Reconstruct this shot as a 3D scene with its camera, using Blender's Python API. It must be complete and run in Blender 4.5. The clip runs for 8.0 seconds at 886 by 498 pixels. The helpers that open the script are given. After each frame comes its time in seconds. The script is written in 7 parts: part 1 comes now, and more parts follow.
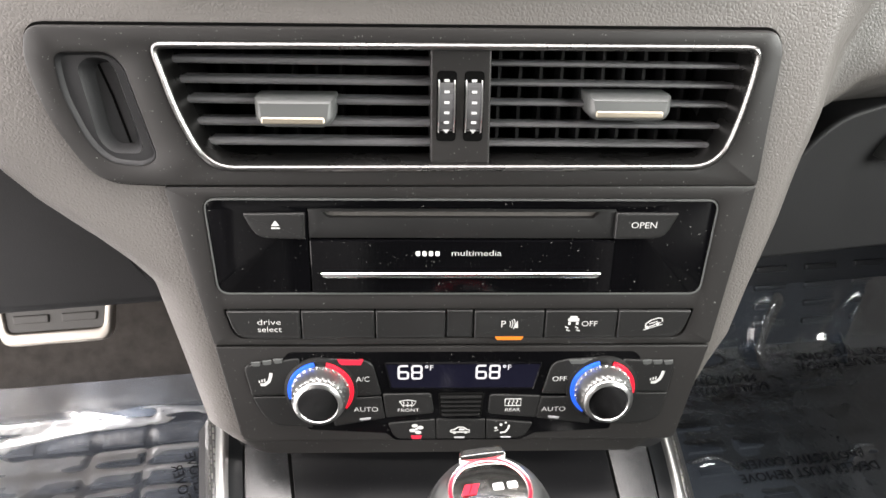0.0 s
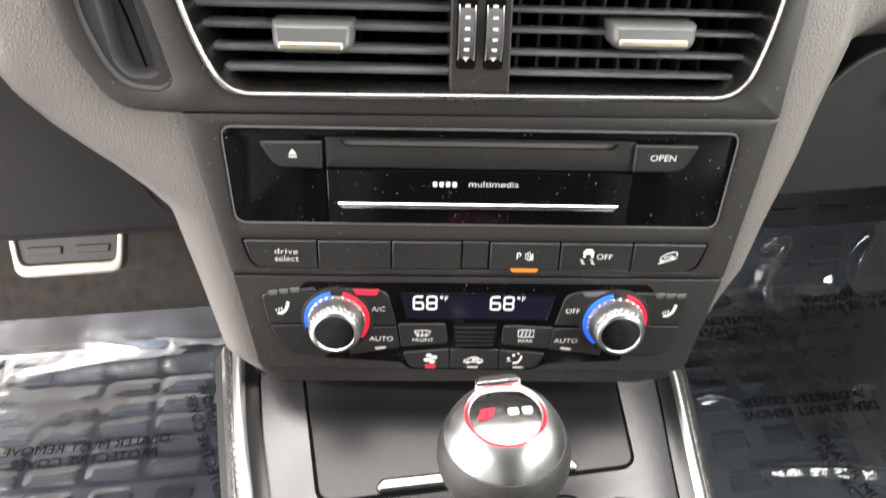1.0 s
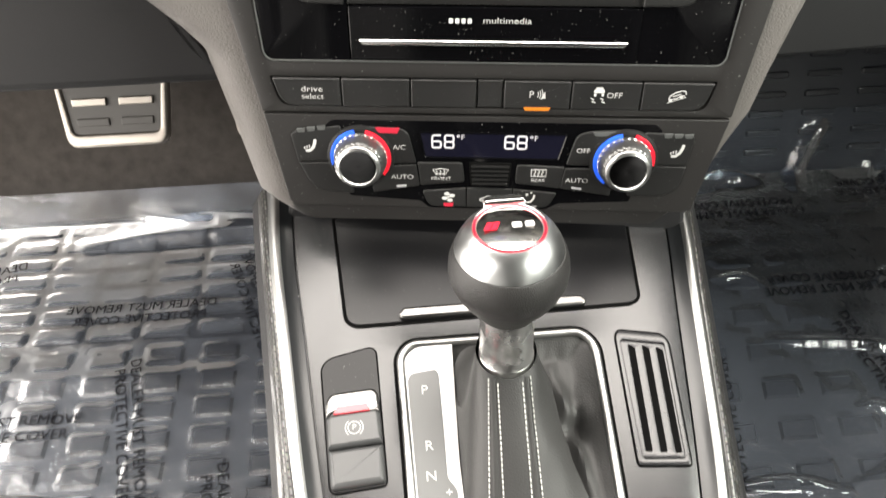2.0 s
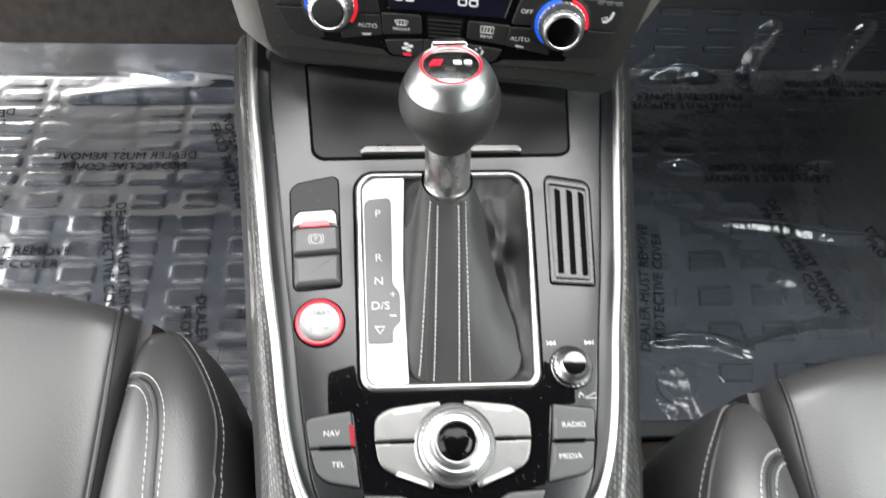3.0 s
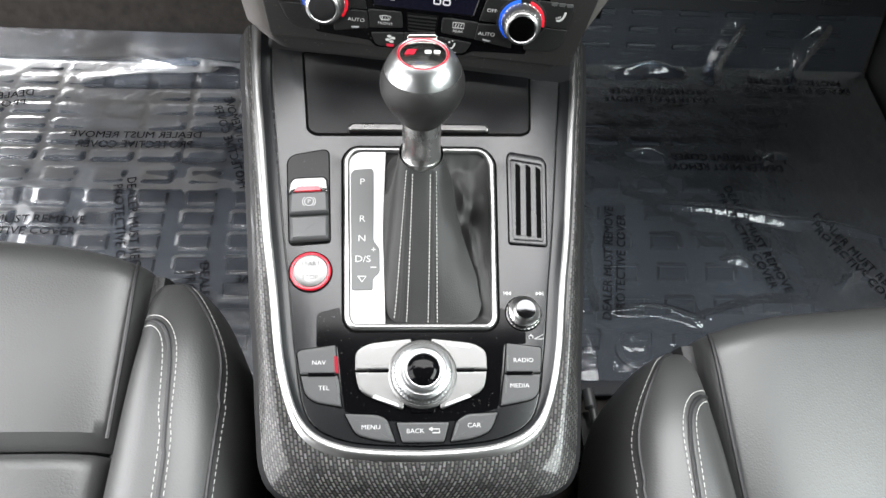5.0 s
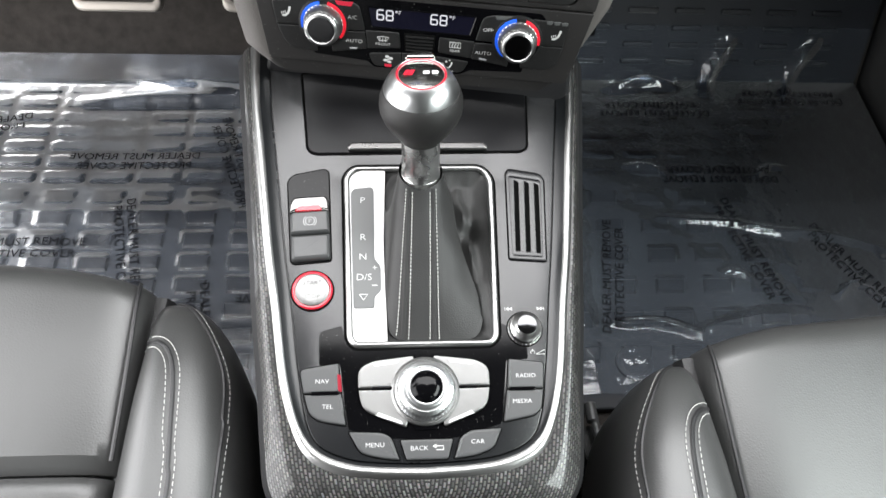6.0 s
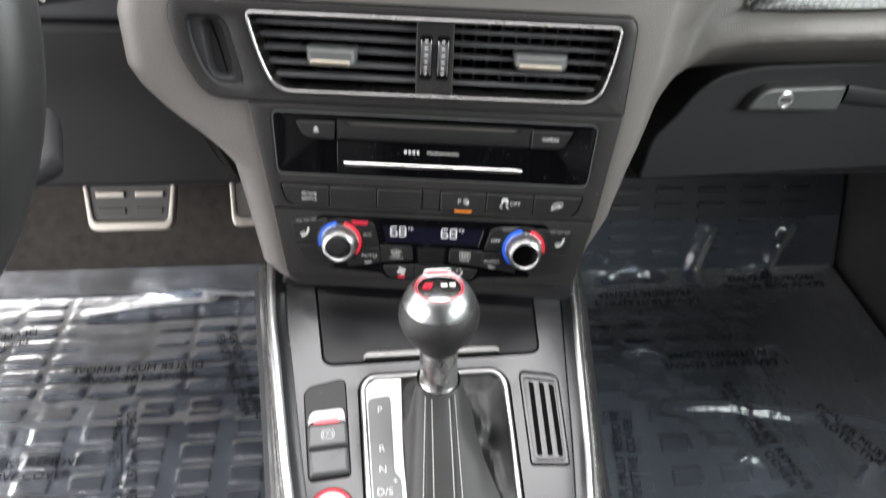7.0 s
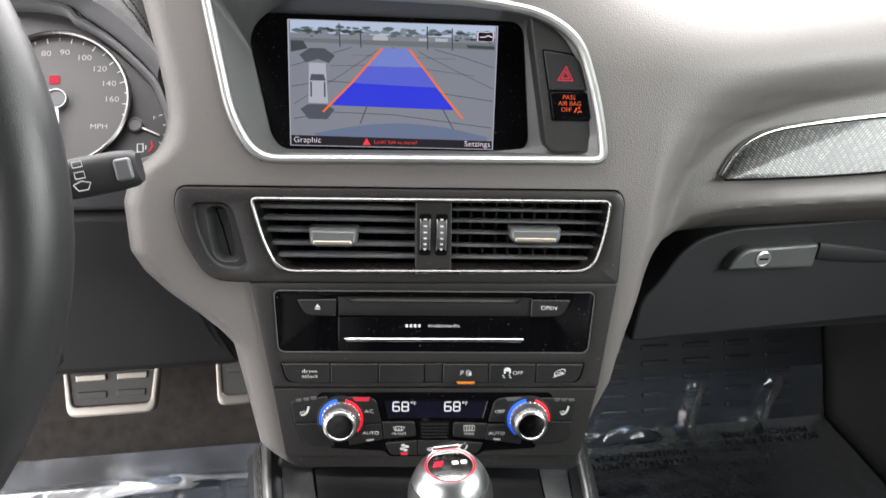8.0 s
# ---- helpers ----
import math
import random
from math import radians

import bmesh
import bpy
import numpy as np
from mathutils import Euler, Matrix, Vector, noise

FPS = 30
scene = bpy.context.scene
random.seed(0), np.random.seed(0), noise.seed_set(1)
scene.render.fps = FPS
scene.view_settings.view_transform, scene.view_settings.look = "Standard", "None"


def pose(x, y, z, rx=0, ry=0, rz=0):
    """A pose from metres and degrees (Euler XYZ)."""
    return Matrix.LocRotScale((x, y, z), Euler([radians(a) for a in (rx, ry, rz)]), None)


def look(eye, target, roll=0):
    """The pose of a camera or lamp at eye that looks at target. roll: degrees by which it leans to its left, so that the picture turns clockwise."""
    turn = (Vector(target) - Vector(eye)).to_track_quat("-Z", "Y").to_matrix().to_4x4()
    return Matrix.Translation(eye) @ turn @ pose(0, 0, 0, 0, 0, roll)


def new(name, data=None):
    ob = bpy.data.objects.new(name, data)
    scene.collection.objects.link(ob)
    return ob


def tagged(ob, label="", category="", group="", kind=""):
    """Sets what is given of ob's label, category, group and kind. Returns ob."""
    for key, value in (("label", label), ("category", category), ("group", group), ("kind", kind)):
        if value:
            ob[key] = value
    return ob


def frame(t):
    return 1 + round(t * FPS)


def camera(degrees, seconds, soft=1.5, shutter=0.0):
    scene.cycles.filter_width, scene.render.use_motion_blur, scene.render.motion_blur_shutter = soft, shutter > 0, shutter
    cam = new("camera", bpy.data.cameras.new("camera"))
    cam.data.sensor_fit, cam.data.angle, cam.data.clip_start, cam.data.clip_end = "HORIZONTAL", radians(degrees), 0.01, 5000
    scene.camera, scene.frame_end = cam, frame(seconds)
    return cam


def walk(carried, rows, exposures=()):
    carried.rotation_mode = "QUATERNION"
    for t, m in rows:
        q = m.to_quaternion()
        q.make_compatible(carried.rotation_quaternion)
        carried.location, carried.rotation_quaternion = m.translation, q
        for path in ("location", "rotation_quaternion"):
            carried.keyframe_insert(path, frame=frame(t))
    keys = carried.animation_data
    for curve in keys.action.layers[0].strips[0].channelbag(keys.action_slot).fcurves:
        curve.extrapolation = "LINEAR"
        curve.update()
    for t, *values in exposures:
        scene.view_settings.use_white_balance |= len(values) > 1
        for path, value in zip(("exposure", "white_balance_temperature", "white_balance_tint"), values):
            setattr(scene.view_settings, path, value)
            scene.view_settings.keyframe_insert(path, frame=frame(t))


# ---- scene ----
cam = camera(64.0, 8.0, shutter=0.35)
# seconds, eye (x right, y ahead, z up), turn in degrees
ROWS = [
    (0.0, -0.0489, 0.0536, 0.6966, 52.11, -1.60, -8.03),
    (0.5, -0.0532, 0.0535, 0.6949, 50.98, -1.94, -8.12),
    (1.0, -0.0548, 0.0508, 0.6926, 47.43, -1.91, -7.28),
    (1.5, -0.0477, 0.0321, 0.6810, 42.16, -0.44, -5.65),
    (1.7, -0.0466, 0.0205, 0.6813, 41.54, 0.57, -5.16),
    (2.8, -0.0423, -0.0419, 0.7062, 33.26, -2.43, -2.68),
    (3.0, -0.0345, -0.0639, 0.7136, 32.06, -3.26, -2.82),
    (3.5, -0.0299, -0.0850, 0.7228, 31.14, -4.36, -2.15),
    (4.0, -0.0211, -0.1085, 0.7398, 31.17, -4.44, -1.72),
    (5.5, -0.0263, -0.1244, 0.7702, 31.99, -3.97, -2.51),
    (6.0, -0.0273, -0.1242, 0.7703, 32.85, -3.83, -3.02),
    (6.5, -0.0345, -0.1133, 0.7690, 37.09, -3.48, -3.92),
    (7.0, -0.0504, -0.1177, 0.7856, 48.00, -3.06, -5.77),
    (7.5, -0.0585, -0.1191, 0.7980, 56.80, -2.69, -7.57),
    (8.0, -0.0722, -0.1122, 0.7920, 61.15, -2.44, -9.06),
]
walk(cam, [(t, pose(*row)) for t, *row in ROWS],
     exposures=[(0.0, 0.46, 6900, 14), (1.0, 0.58, 7000, 13), (1.6, 0.48, 7300, 12), (3.0, -0.15, 6600, 10), (4.0, -0.22, 6500, 10), (5.5, -0.28, 6500, 10), (6.5, -0.22, 6500, 10), (7.0, -0.1, 6550, 11), (8.0, -0.08, 6600, 12)])

# ---- frames of reference: millimetres on the centre stack and on the console ----
def frame_matrix(origin, ax, ay, az, unit=0.001):
    m = Matrix.Identity(4)
    for i, a in enumerate((ax, ay, az)):
        for k in range(3):
            m[k][i] = a[k] * unit
    for k in range(3):
        m[k][3] = origin[k]
    return m


STACK = frame_matrix((0.0014, 0.3030, 0.48), (0.9943, -0.1068, 0.0), (0.0280, 0.2610, 0.9649), (-0.1030, -0.9594, 0.2625))
TILT = radians(8.75)
CONSOLE = frame_matrix((0.0, 0.10, 0.3224), (1, 0, 0), (0, math.cos(TILT), math.sin(TILT)), (0, -math.sin(TILT), math.cos(TILT)))
WORLD = Matrix.Identity(4)
FLOOR = 0.043

# ---- light ----
world = bpy.data.worlds.new("sky")
scene.world = world
world.use_nodes = True
nt = world.node_tree
sky = nt.nodes.new("ShaderNodeTexSky")
sky.sky_type, sky.sun_disc = "NISHITA", False
sky.sun_elevation, sky.sun_rotation = radians(52), radians(200)
sky.air_density, sky.dust_density = 1.0, 3.0
nt.nodes["Background"].inputs["Strength"].default_value = 0.12
nt.links.new(sky.outputs[0], nt.nodes["Background"].inputs["Color"])

sun = new("sun", bpy.data.lights.new("sun", "SUN"))
sun.data.energy, sun.data.angle, sun.data.color = 1.2, radians(14), (1.0, 0.97, 0.92)
sun.matrix_world = look((0.5, -1.4, 3.0), (0, 0, 0))


def window_lamp(name, eye, target, w, h, power, colour=(0.985, 0.98, 0.98)):
    ob = new(name, bpy.data.lights.new(name, "AREA"))
    ob.data.shape, ob.data.size, ob.data.size_y = "RECTANGLE", w, h
    ob.data.energy, ob.data.color = power, colour
    ob.matrix_world = look(eye, target)
    return ob


window_lamp("windscreen_daylight", (0, 0.54, 1.00), (0, 0.33, 0.62), 1.24, 0.76, 40.0)
window_lamp("driver_door_daylight", (-0.80, 0.06, 0.58), (0, 0.16, 0.08), 0.95, 0.85, 24.0)
window_lamp("passenger_window_daylight", (0.74, -0.18, 0.91), (0.10, 0.02, 0.20), 0.76, 0.34, 18.0, (0.93, 1.0, 0.98))


# ---- materials ----
def rgb(c):
    return (c, c, c, 1.0) if isinstance(c, (int, float)) else (*c, 1.0)


def material(name, colour, rough=0.5, metal=0.0, vary=0.15, scale=40.0, bump=0.0, bump_scale=600.0, bump_kind="noise",
             rough_vary=0.08, coat=0.0, emit=0.0, emit_colour=None, spec=0.5, dust=0.0):
    m = bpy.data.materials.new(name)
    m.use_nodes = True
    t = m.node_tree
    b = t.nodes["Principled BSDF"]
    b.inputs["Metallic"].default_value = metal
    b.inputs["Coat Weight"].default_value = coat
    b.inputs["Coat Roughness"].default_value = 0.04
    b.inputs["Specular IOR Level"].default_value = spec
    tc = t.nodes.new("ShaderNodeTexCoord")
    n1 = t.nodes.new("ShaderNodeTexNoise")
    n1.inputs["Scale"].default_value, n1.inputs["Detail"].default_value = scale, 5
    t.links.new(tc.outputs["Object"], n1.inputs["Vector"])
    mix = t.nodes.new("ShaderNodeMix")
    mix.data_type = "RGBA"
    c = rgb(colour)
    mix.inputs["A"].default_value = (*[v * (1 - vary) for v in c[:3]], 1)
    mix.inputs["B"].default_value = (*[min(1, v * (1 + vary)) for v in c[:3]], 1)
    t.links.new(n1.outputs["Fac"], mix.inputs["Factor"])
    out = mix.outputs["Result"]
    if dust:
        n2 = t.nodes.new("ShaderNodeTexNoise")
        n2.inputs["Scale"].default_value, n2.inputs["Detail"].default_value = 900, 1
        t.links.new(tc.outputs["Object"], n2.inputs["Vector"])
        ramp = t.nodes.new("ShaderNodeValToRGB")
        ramp.color_ramp.elements[0].position, ramp.color_ramp.elements[1].position = 0.74, 0.78
        t.links.new(n2.outputs["Fac"], ramp.inputs["Fac"])
        sc = t.nodes.new("ShaderNodeMath")
        sc.operation = "MULTIPLY"
        sc.inputs[1].default_value = dust
        t.links.new(ramp.outputs["Color"], sc.inputs[0])
        mx = t.nodes.new("ShaderNodeMix")
        mx.data_type = "RGBA"
        mx.inputs["B"].default_value = (0.55, 0.55, 0.53, 1)
        t.links.new(sc.outputs[0], mx.inputs["Factor"])
        t.links.new(out, mx.inputs["A"])
        out = mx.outputs["Result"]
    t.links.new(out, b.inputs["Base Color"])
    rr = t.nodes.new("ShaderNodeMapRange")
    rr.inputs["To Min"].default_value, rr.inputs["To Max"].default_value = max(0.0, rough - rough_vary), min(1, rough + rough_vary)
    t.links.new(n1.outputs["Fac"], rr.inputs["Value"])
    t.links.new(rr.outputs["Result"], b.inputs["Roughness"])
    if bump:
        if bump_kind == "leather":
            k = t.nodes.new("ShaderNodeTexVoronoi")
            k.feature = "DISTANCE_TO_EDGE"
            k.inputs["Scale"].default_value = bump_scale
            k.inputs["Randomness"].default_value = 1.0
            src = k.outputs["Distance"]
            cl = t.nodes.new("ShaderNodeMapRange")
            cl.inputs["From Max"].default_value = 0.35
            t.links.new(src, cl.inputs["Value"])
            src = cl.outputs["Result"]
        else:
            k = t.nodes.new("ShaderNodeTexNoise")
            k.inputs["Scale"].default_value, k.inputs["Detail"].default_value = bump_scale, 3
            src = k.outputs["Fac"]
        t.links.new(tc.outputs["Object"], k.inputs["Vector"])
        bp = t.nodes.new("ShaderNodeBump")
        bp.inputs["Strength"].default_value, bp.inputs["Distance"].default_value = min(1.0, bump), 0.0004 * max(1.0, bump)
        t.links.new(src, bp.inputs["Height"])
        t.links.new(bp.outputs["Normal"], b.inputs["Normal"])
    if emit:
        b.inputs["Emission Color"].default_value = rgb(emit_colour or colour)
        b.inputs["Emission Strength"].default_value = emit
    return m


def carbon_material(name):
    """Twill of dark fibre under clear lacquer: short tows in staggered rows."""
    m = bpy.data.materials.new(name)
    m.use_nodes = True
    t = m.node_tree
    b = t.nodes["Principled BSDF"]
    tc = t.nodes.new("ShaderNodeTexCoord")
    sp, cb = t.nodes.new("ShaderNodeSeparateXYZ"), t.nodes.new("ShaderNodeCombineXYZ")
    t.links.new(tc.outputs["Object"], sp.inputs[0])
    ab, across, along = (t.nodes.new("ShaderNodeMath") for _ in range(3))
    ab.operation, across.operation, along.operation = "ABSOLUTE", "SUBTRACT", "ADD"
    t.links.new(sp.outputs["X"], ab.inputs[0])
    t.links.new(ab.outputs[0], across.inputs[0])
    t.links.new(sp.outputs["Z"], across.inputs[1])
    t.links.new(sp.outputs["Y"], along.inputs[0])
    t.links.new(sp.outputs["Z"], along.inputs[1])
    t.links.new(along.outputs[0], cb.inputs[0])
    t.links.new(across.outputs[0], cb.inputs[1])
    br = t.nodes.new("ShaderNodeTexBrick")
    br.offset, br.offset_frequency = 0.5, 2
    br.inputs["Scale"].default_value = 1.0
    br.inputs["Brick Width"].default_value, br.inputs["Row Height"].default_value = 0.0050, 0.0026
    br.inputs["Mortar Size"].default_value, br.inputs["Mortar Smooth"].default_value = 0.0008, 0.5
    br.inputs["Color1"].default_value, br.inputs["Color2"].default_value = (0.17, 0.166, 0.158, 1), (0.035, 0.034, 0.032, 1)
    br.inputs["Mortar"].default_value = (0.006, 0.006, 0.006, 1)
    t.links.new(cb.outputs[0], br.inputs["Vector"])
    n = t.nodes.new("ShaderNodeTexNoise")
    n.inputs["Scale"].default_value = 900
    t.links.new(tc.outputs["Object"], n.inputs["Vector"])
    mx = t.nodes.new("ShaderNodeMix")
    mx.data_type, mx.blend_type = "RGBA", "MULTIPLY"
    mx.inputs["Factor"].default_value = 0.7
    t.links.new(br.outputs["Color"], mx.inputs["A"])
    t.links.new(n.outputs["Color"], mx.inputs["B"])
    t.links.new(mx.outputs["Result"], b.inputs["Base Color"])
    b.inputs["Metallic"].default_value, b.inputs["Roughness"].default_value = 0.25, 0.45
    b.inputs["Coat Weight"].default_value, b.inputs["Coat Roughness"].default_value = 0.45, 0.08
    bp = t.nodes.new("ShaderNodeBump")
    bp.invert = True
    bp.inputs["Strength"].default_value, bp.inputs["Distance"].default_value = 0.4, 0.0003
    t.links.new(br.outputs["Fac"], bp.inputs["Height"])
    t.links.new(bp.outputs["Normal"], b.inputs["Normal"])
    return m


def film_material(name, painted_low, painted_high, rough):
    """Thin clear plastic sheet: see-through, with a gloss that grows at grazing angles."""
    m = bpy.data.materials.new(name)
    m.use_nodes = True
    t = m.node_tree
    t.nodes.remove(t.nodes["Principled BSDF"])
    tr, gl, mix = t.nodes.new("ShaderNodeBsdfTransparent"), t.nodes.new("ShaderNodeBsdfGlossy"), t.nodes.new("ShaderNodeMixShader")
    tr.inputs["Color"].default_value = (0.86, 0.90, 0.95, 1)
    gl.inputs["Roughness"].default_value = rough
    gl.inputs["Color"].default_value = (1, 1, 1, 1)
    fr = t.nodes.new("ShaderNodeFresnel")
    fr.inputs["IOR"].default_value = 1.5
    t.links.new(fr.outputs[0], mix.inputs[0])
    t.links.new(tr.outputs[0], mix.inputs[1])
    t.links.new(gl.outputs[0], mix.inputs[2])
    # pale diffuse, weighted by a painted tone that carries daylight and shade too
    df, painted_haze = t.nodes.new("ShaderNodeBsdfDiffuse"), t.nodes.new("ShaderNodeMixShader")
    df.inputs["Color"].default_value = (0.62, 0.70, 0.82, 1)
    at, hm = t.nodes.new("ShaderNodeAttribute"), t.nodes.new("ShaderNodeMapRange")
    at.attribute_name, hm.clamp = "painted_haze", False
    hm.inputs["To Min"].default_value, hm.inputs["To Max"].default_value = painted_low, painted_high
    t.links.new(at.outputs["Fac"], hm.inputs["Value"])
    t.links.new(hm.outputs["Result"], painted_haze.inputs[0])
    t.links.new(mix.outputs[0], painted_haze.inputs[1])
    t.links.new(df.outputs[0], painted_haze.inputs[2])
    t.links.new(painted_haze.outputs[0], t.nodes["Material Output"].inputs["Surface"])
    tc, n = t.nodes.new("ShaderNodeTexCoord"), t.nodes.new("ShaderNodeTexNoise")
    n.inputs["Scale"].default_value, n.inputs["Detail"].default_value = 45, 3
    t.links.new(tc.outputs["Object"], n.inputs["Vector"])
    bp = t.nodes.new("ShaderNodeBump")
    bp.inputs["Strength"].default_value, bp.inputs["Distance"].default_value = 0.5, 0.004
    t.links.new(n.outputs["Fac"], bp.inputs["Height"])
    t.links.new(bp.outputs["Normal"], gl.inputs["Normal"])
    return m


def plain_glow(name, colour, strength):
    return material(name, 0.01, 0.4, emit=strength, emit_colour=colour, spec=0.06)


M = dict(
    skin=material("grained_dash_skin", (0.104, 0.096, 0.090), 0.50, vary=0.06, scale=12, bump=0.32, bump_scale=560, bump_kind="leather"),
    lower=material("dark_moulded_plastic", (0.0125, 0.0125, 0.0135), 0.55, spec=0.35, bump=0.3, bump_scale=1400, vary=0.1),
    fascia=material("charcoal_soft_paint", (0.0155, 0.0146, 0.0142), 0.42, spec=0.4, vary=0.08, scale=20, bump=0.08, bump_scale=2500, dust=0.25),
    button=material("button_soft_touch", (0.010, 0.010, 0.010), 0.38, spec=0.4, vary=0.08, bump=0.06, bump_scale=2500, dust=0.2),
    gloss=material("piano_black", (0.002, 0.002, 0.0024), 0.10, vary=0.1, rough_vary=0.03, dust=0.2, spec=0.16),
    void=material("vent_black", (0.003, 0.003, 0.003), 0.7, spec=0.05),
    slat=material("slat_plastic", (0.085, 0.085, 0.088), 0.34, vary=0.08),
    tab=material("grey_tab_plastic", (0.066, 0.069, 0.068), 0.38, vary=0.08),
    chrome=material("satin_chrome", (0.74, 0.735, 0.725), 0.30, metal=1.0, vary=0.04, rough_vary=0.05),
    chrome2=material("brushed_trim_line", (0.38, 0.38, 0.373), 0.34, metal=1.0, vary=0.04, rough_vary=0.05),
    frame_chrome=material("satin_frame", (0.42, 0.42, 0.41), 0.42, metal=1.0, vary=0.04, rough_vary=0.05),
    knob_metal=material("bright_knurled_metal", (0.43, 0.43, 0.425), 0.30, metal=1.0, vary=0.04, rough_vary=0.04),
    vent_chrome=material("vent_chrome", (0.19, 0.187, 0.183), 0.28, metal=1.0, vary=0.04, rough_vary=0.05),
    hood=material("stitched_hood_leather", (0.045, 0.044, 0.043), 0.5, vary=0.08, bump=0.4, bump_scale=640, bump_kind="leather"),
    bright=material("polished_chrome", (0.66, 0.66, 0.65), 0.18, metal=1.0, vary=0.03, rough_vary=0.03),
    alu=material("bead_blasted_aluminium", (0.43, 0.43, 0.425), 0.45, metal=0.75, vary=0.04, scale=200, bump=0.15, bump_scale=5000),
    warm=material("warm_insert", (0.33, 0.29, 0.23), 0.30, metal=0.7, vary=0.06),
    panel=material("console_soft_black", (0.0095, 0.010, 0.011), 0.27, spec=0.6, rough_vary=0.015, vary=0.05, scale=18, bump=0.05, bump_scale=2500, dust=0.08),
    # panel paint made darker and duller, for the dark dash it should mirror
    cover=material("dimmed_cover_black", (0.007, 0.007, 0.0078), 0.30, spec=0.28, rough_vary=0.015, vary=0.05, scale=18, dust=0.06),
    cap_mirror=material("dark_mirror_cap", (0.10, 0.10, 0.103), 0.12, metal=1.0, vary=0.03),
    cowl=material("cowl_grey", (0.055, 0.056, 0.056), 0.5, vary=0.06),
    wall=material("console_gloss_wall", (0.010, 0.011, 0.012), 0.30, vary=0.06, rough_vary=0.03, spec=0.5),
    alu_key=material("satin_silver_key", (0.23, 0.23, 0.226), 0.40, metal=1.0, vary=0.04, scale=200, bump=0.12, bump_scale=5000),
    groove=material("shadow_gap", (0.003, 0.003, 0.003), 0.8, spec=0.03),
    carbon=carbon_material("carbon_twill"),
    leather=material("black_nappa", (0.050, 0.0505, 0.050), 0.38, spec=0.8, vary=0.10, scale=9, bump=0.15, bump_scale=420, bump_kind="leather", rough_vary=0.07),
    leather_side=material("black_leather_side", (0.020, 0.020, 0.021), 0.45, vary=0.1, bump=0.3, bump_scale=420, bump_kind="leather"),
    boot=material("gaiter_leather", (0.027, 0.027, 0.0265), 0.48, spec=0.35, vary=0.12, scale=30, bump=0.2, bump_scale=700, bump_kind="leather"),
    knob=material("knob_leather", (0.016, 0.0155, 0.015), 0.44, vary=0.08, bump=0.35, bump_scale=900, bump_kind="leather"),
    thread=material("pale_thread", (0.50, 0.50, 0.48), 0.7, vary=0.1),
    print=material("white_print", (0.50, 0.50, 0.49), 0.5, vary=0.03),
    faint2=material("worn_print", (0.52, 0.52, 0.52), 0.5, vary=0.05),
    faint=material("faint_print", (0.42, 0.42, 0.42), 0.5, vary=0.03),
    cap_print=material("dark_cap_print", (0.10, 0.10, 0.10), 0.6, vary=0.03),
    grey=material("grey_print", (0.30, 0.30, 0.31), 0.5, vary=0.03),
    red=material("red_plastic", (0.55, 0.012, 0.03), 0.3, vary=0.05, coat=0.4),
    redlit=plain_glow("red_tell_tale", (1.0, 0.03, 0.08), 0.8),
    orange=plain_glow("amber_tell_tale", (1.0, 0.30, 0.02), 0.9),
    airbag_lamp=plain_glow("red_amber_tell_tale", (1.0, 0.13, 0.03), 0.9),
    blue=material("blue_ring", (0.012, 0.10, 0.72), 0.35, vary=0.05, emit=0.25, emit_colour=(0.01, 0.12, 0.9)),
    redring=material("red_ring", (0.70, 0.012, 0.03), 0.35, vary=0.05, emit=0.25, emit_colour=(0.9, 0.01, 0.03)),
    digit=plain_glow("display_digits", (0.95, 0.95, 1.0), 1.0),
    lcd=material("display_glass", (0.005, 0.005, 0.011), 0.16, vary=0.1, spec=0.3),
    rubber=material("mat_rubber", (0.012, 0.0135, 0.018), 0.50, spec=0.35, vary=0.15, scale=25, bump=0.2, bump_scale=900),
    rubber2=material("rib_rubber", (0.014, 0.015, 0.018), 0.34, spec=0.5, vary=0.1, scale=40),
    carpet=material("carpet", (0.036, 0.032, 0.029), 0.95, vary=0.55, scale=70, bump=0.9, bump_scale=700, spec=0.2),
    # one sheet in two tones: dimmer for passenger shade, paler for door light
    film=film_material("shaded_clear_film", 0.012, 0.092, 0.12),
    film_lit=film_material("lit_hazy_film", 0.014, 0.080, 0.32),
    ink=material("black_ink", (0.004, 0.004, 0.006), 0.6, spec=0.15, vary=0.05),
    steel=material("brushed_pedal_steel", (0.27, 0.25, 0.225), 0.42, metal=1.0, vary=0.07, bump=0.2, bump_scale=300),
    wheel=material("wheel_leather", (0.018, 0.018, 0.018), 0.40, vary=0.08, bump=0.12, bump_scale=1300, bump_kind="leather"),
    dialface=material("dial_grey", (0.050, 0.047, 0.046), 0.5, vary=0.05),
    roof=material("headliner", (0.03, 0.03, 0.03), 0.9, vary=0.06, scale=80, bump=0.4, bump_scale=600),
    trimdark=material("cabin_lining", (0.014, 0.014, 0.014), 0.7, vary=0.1),
    glass=material("badge_smoke", (0.62, 0.62, 0.60), 0.14, metal=1.0, vary=0.05, rough_vary=0.03),
)


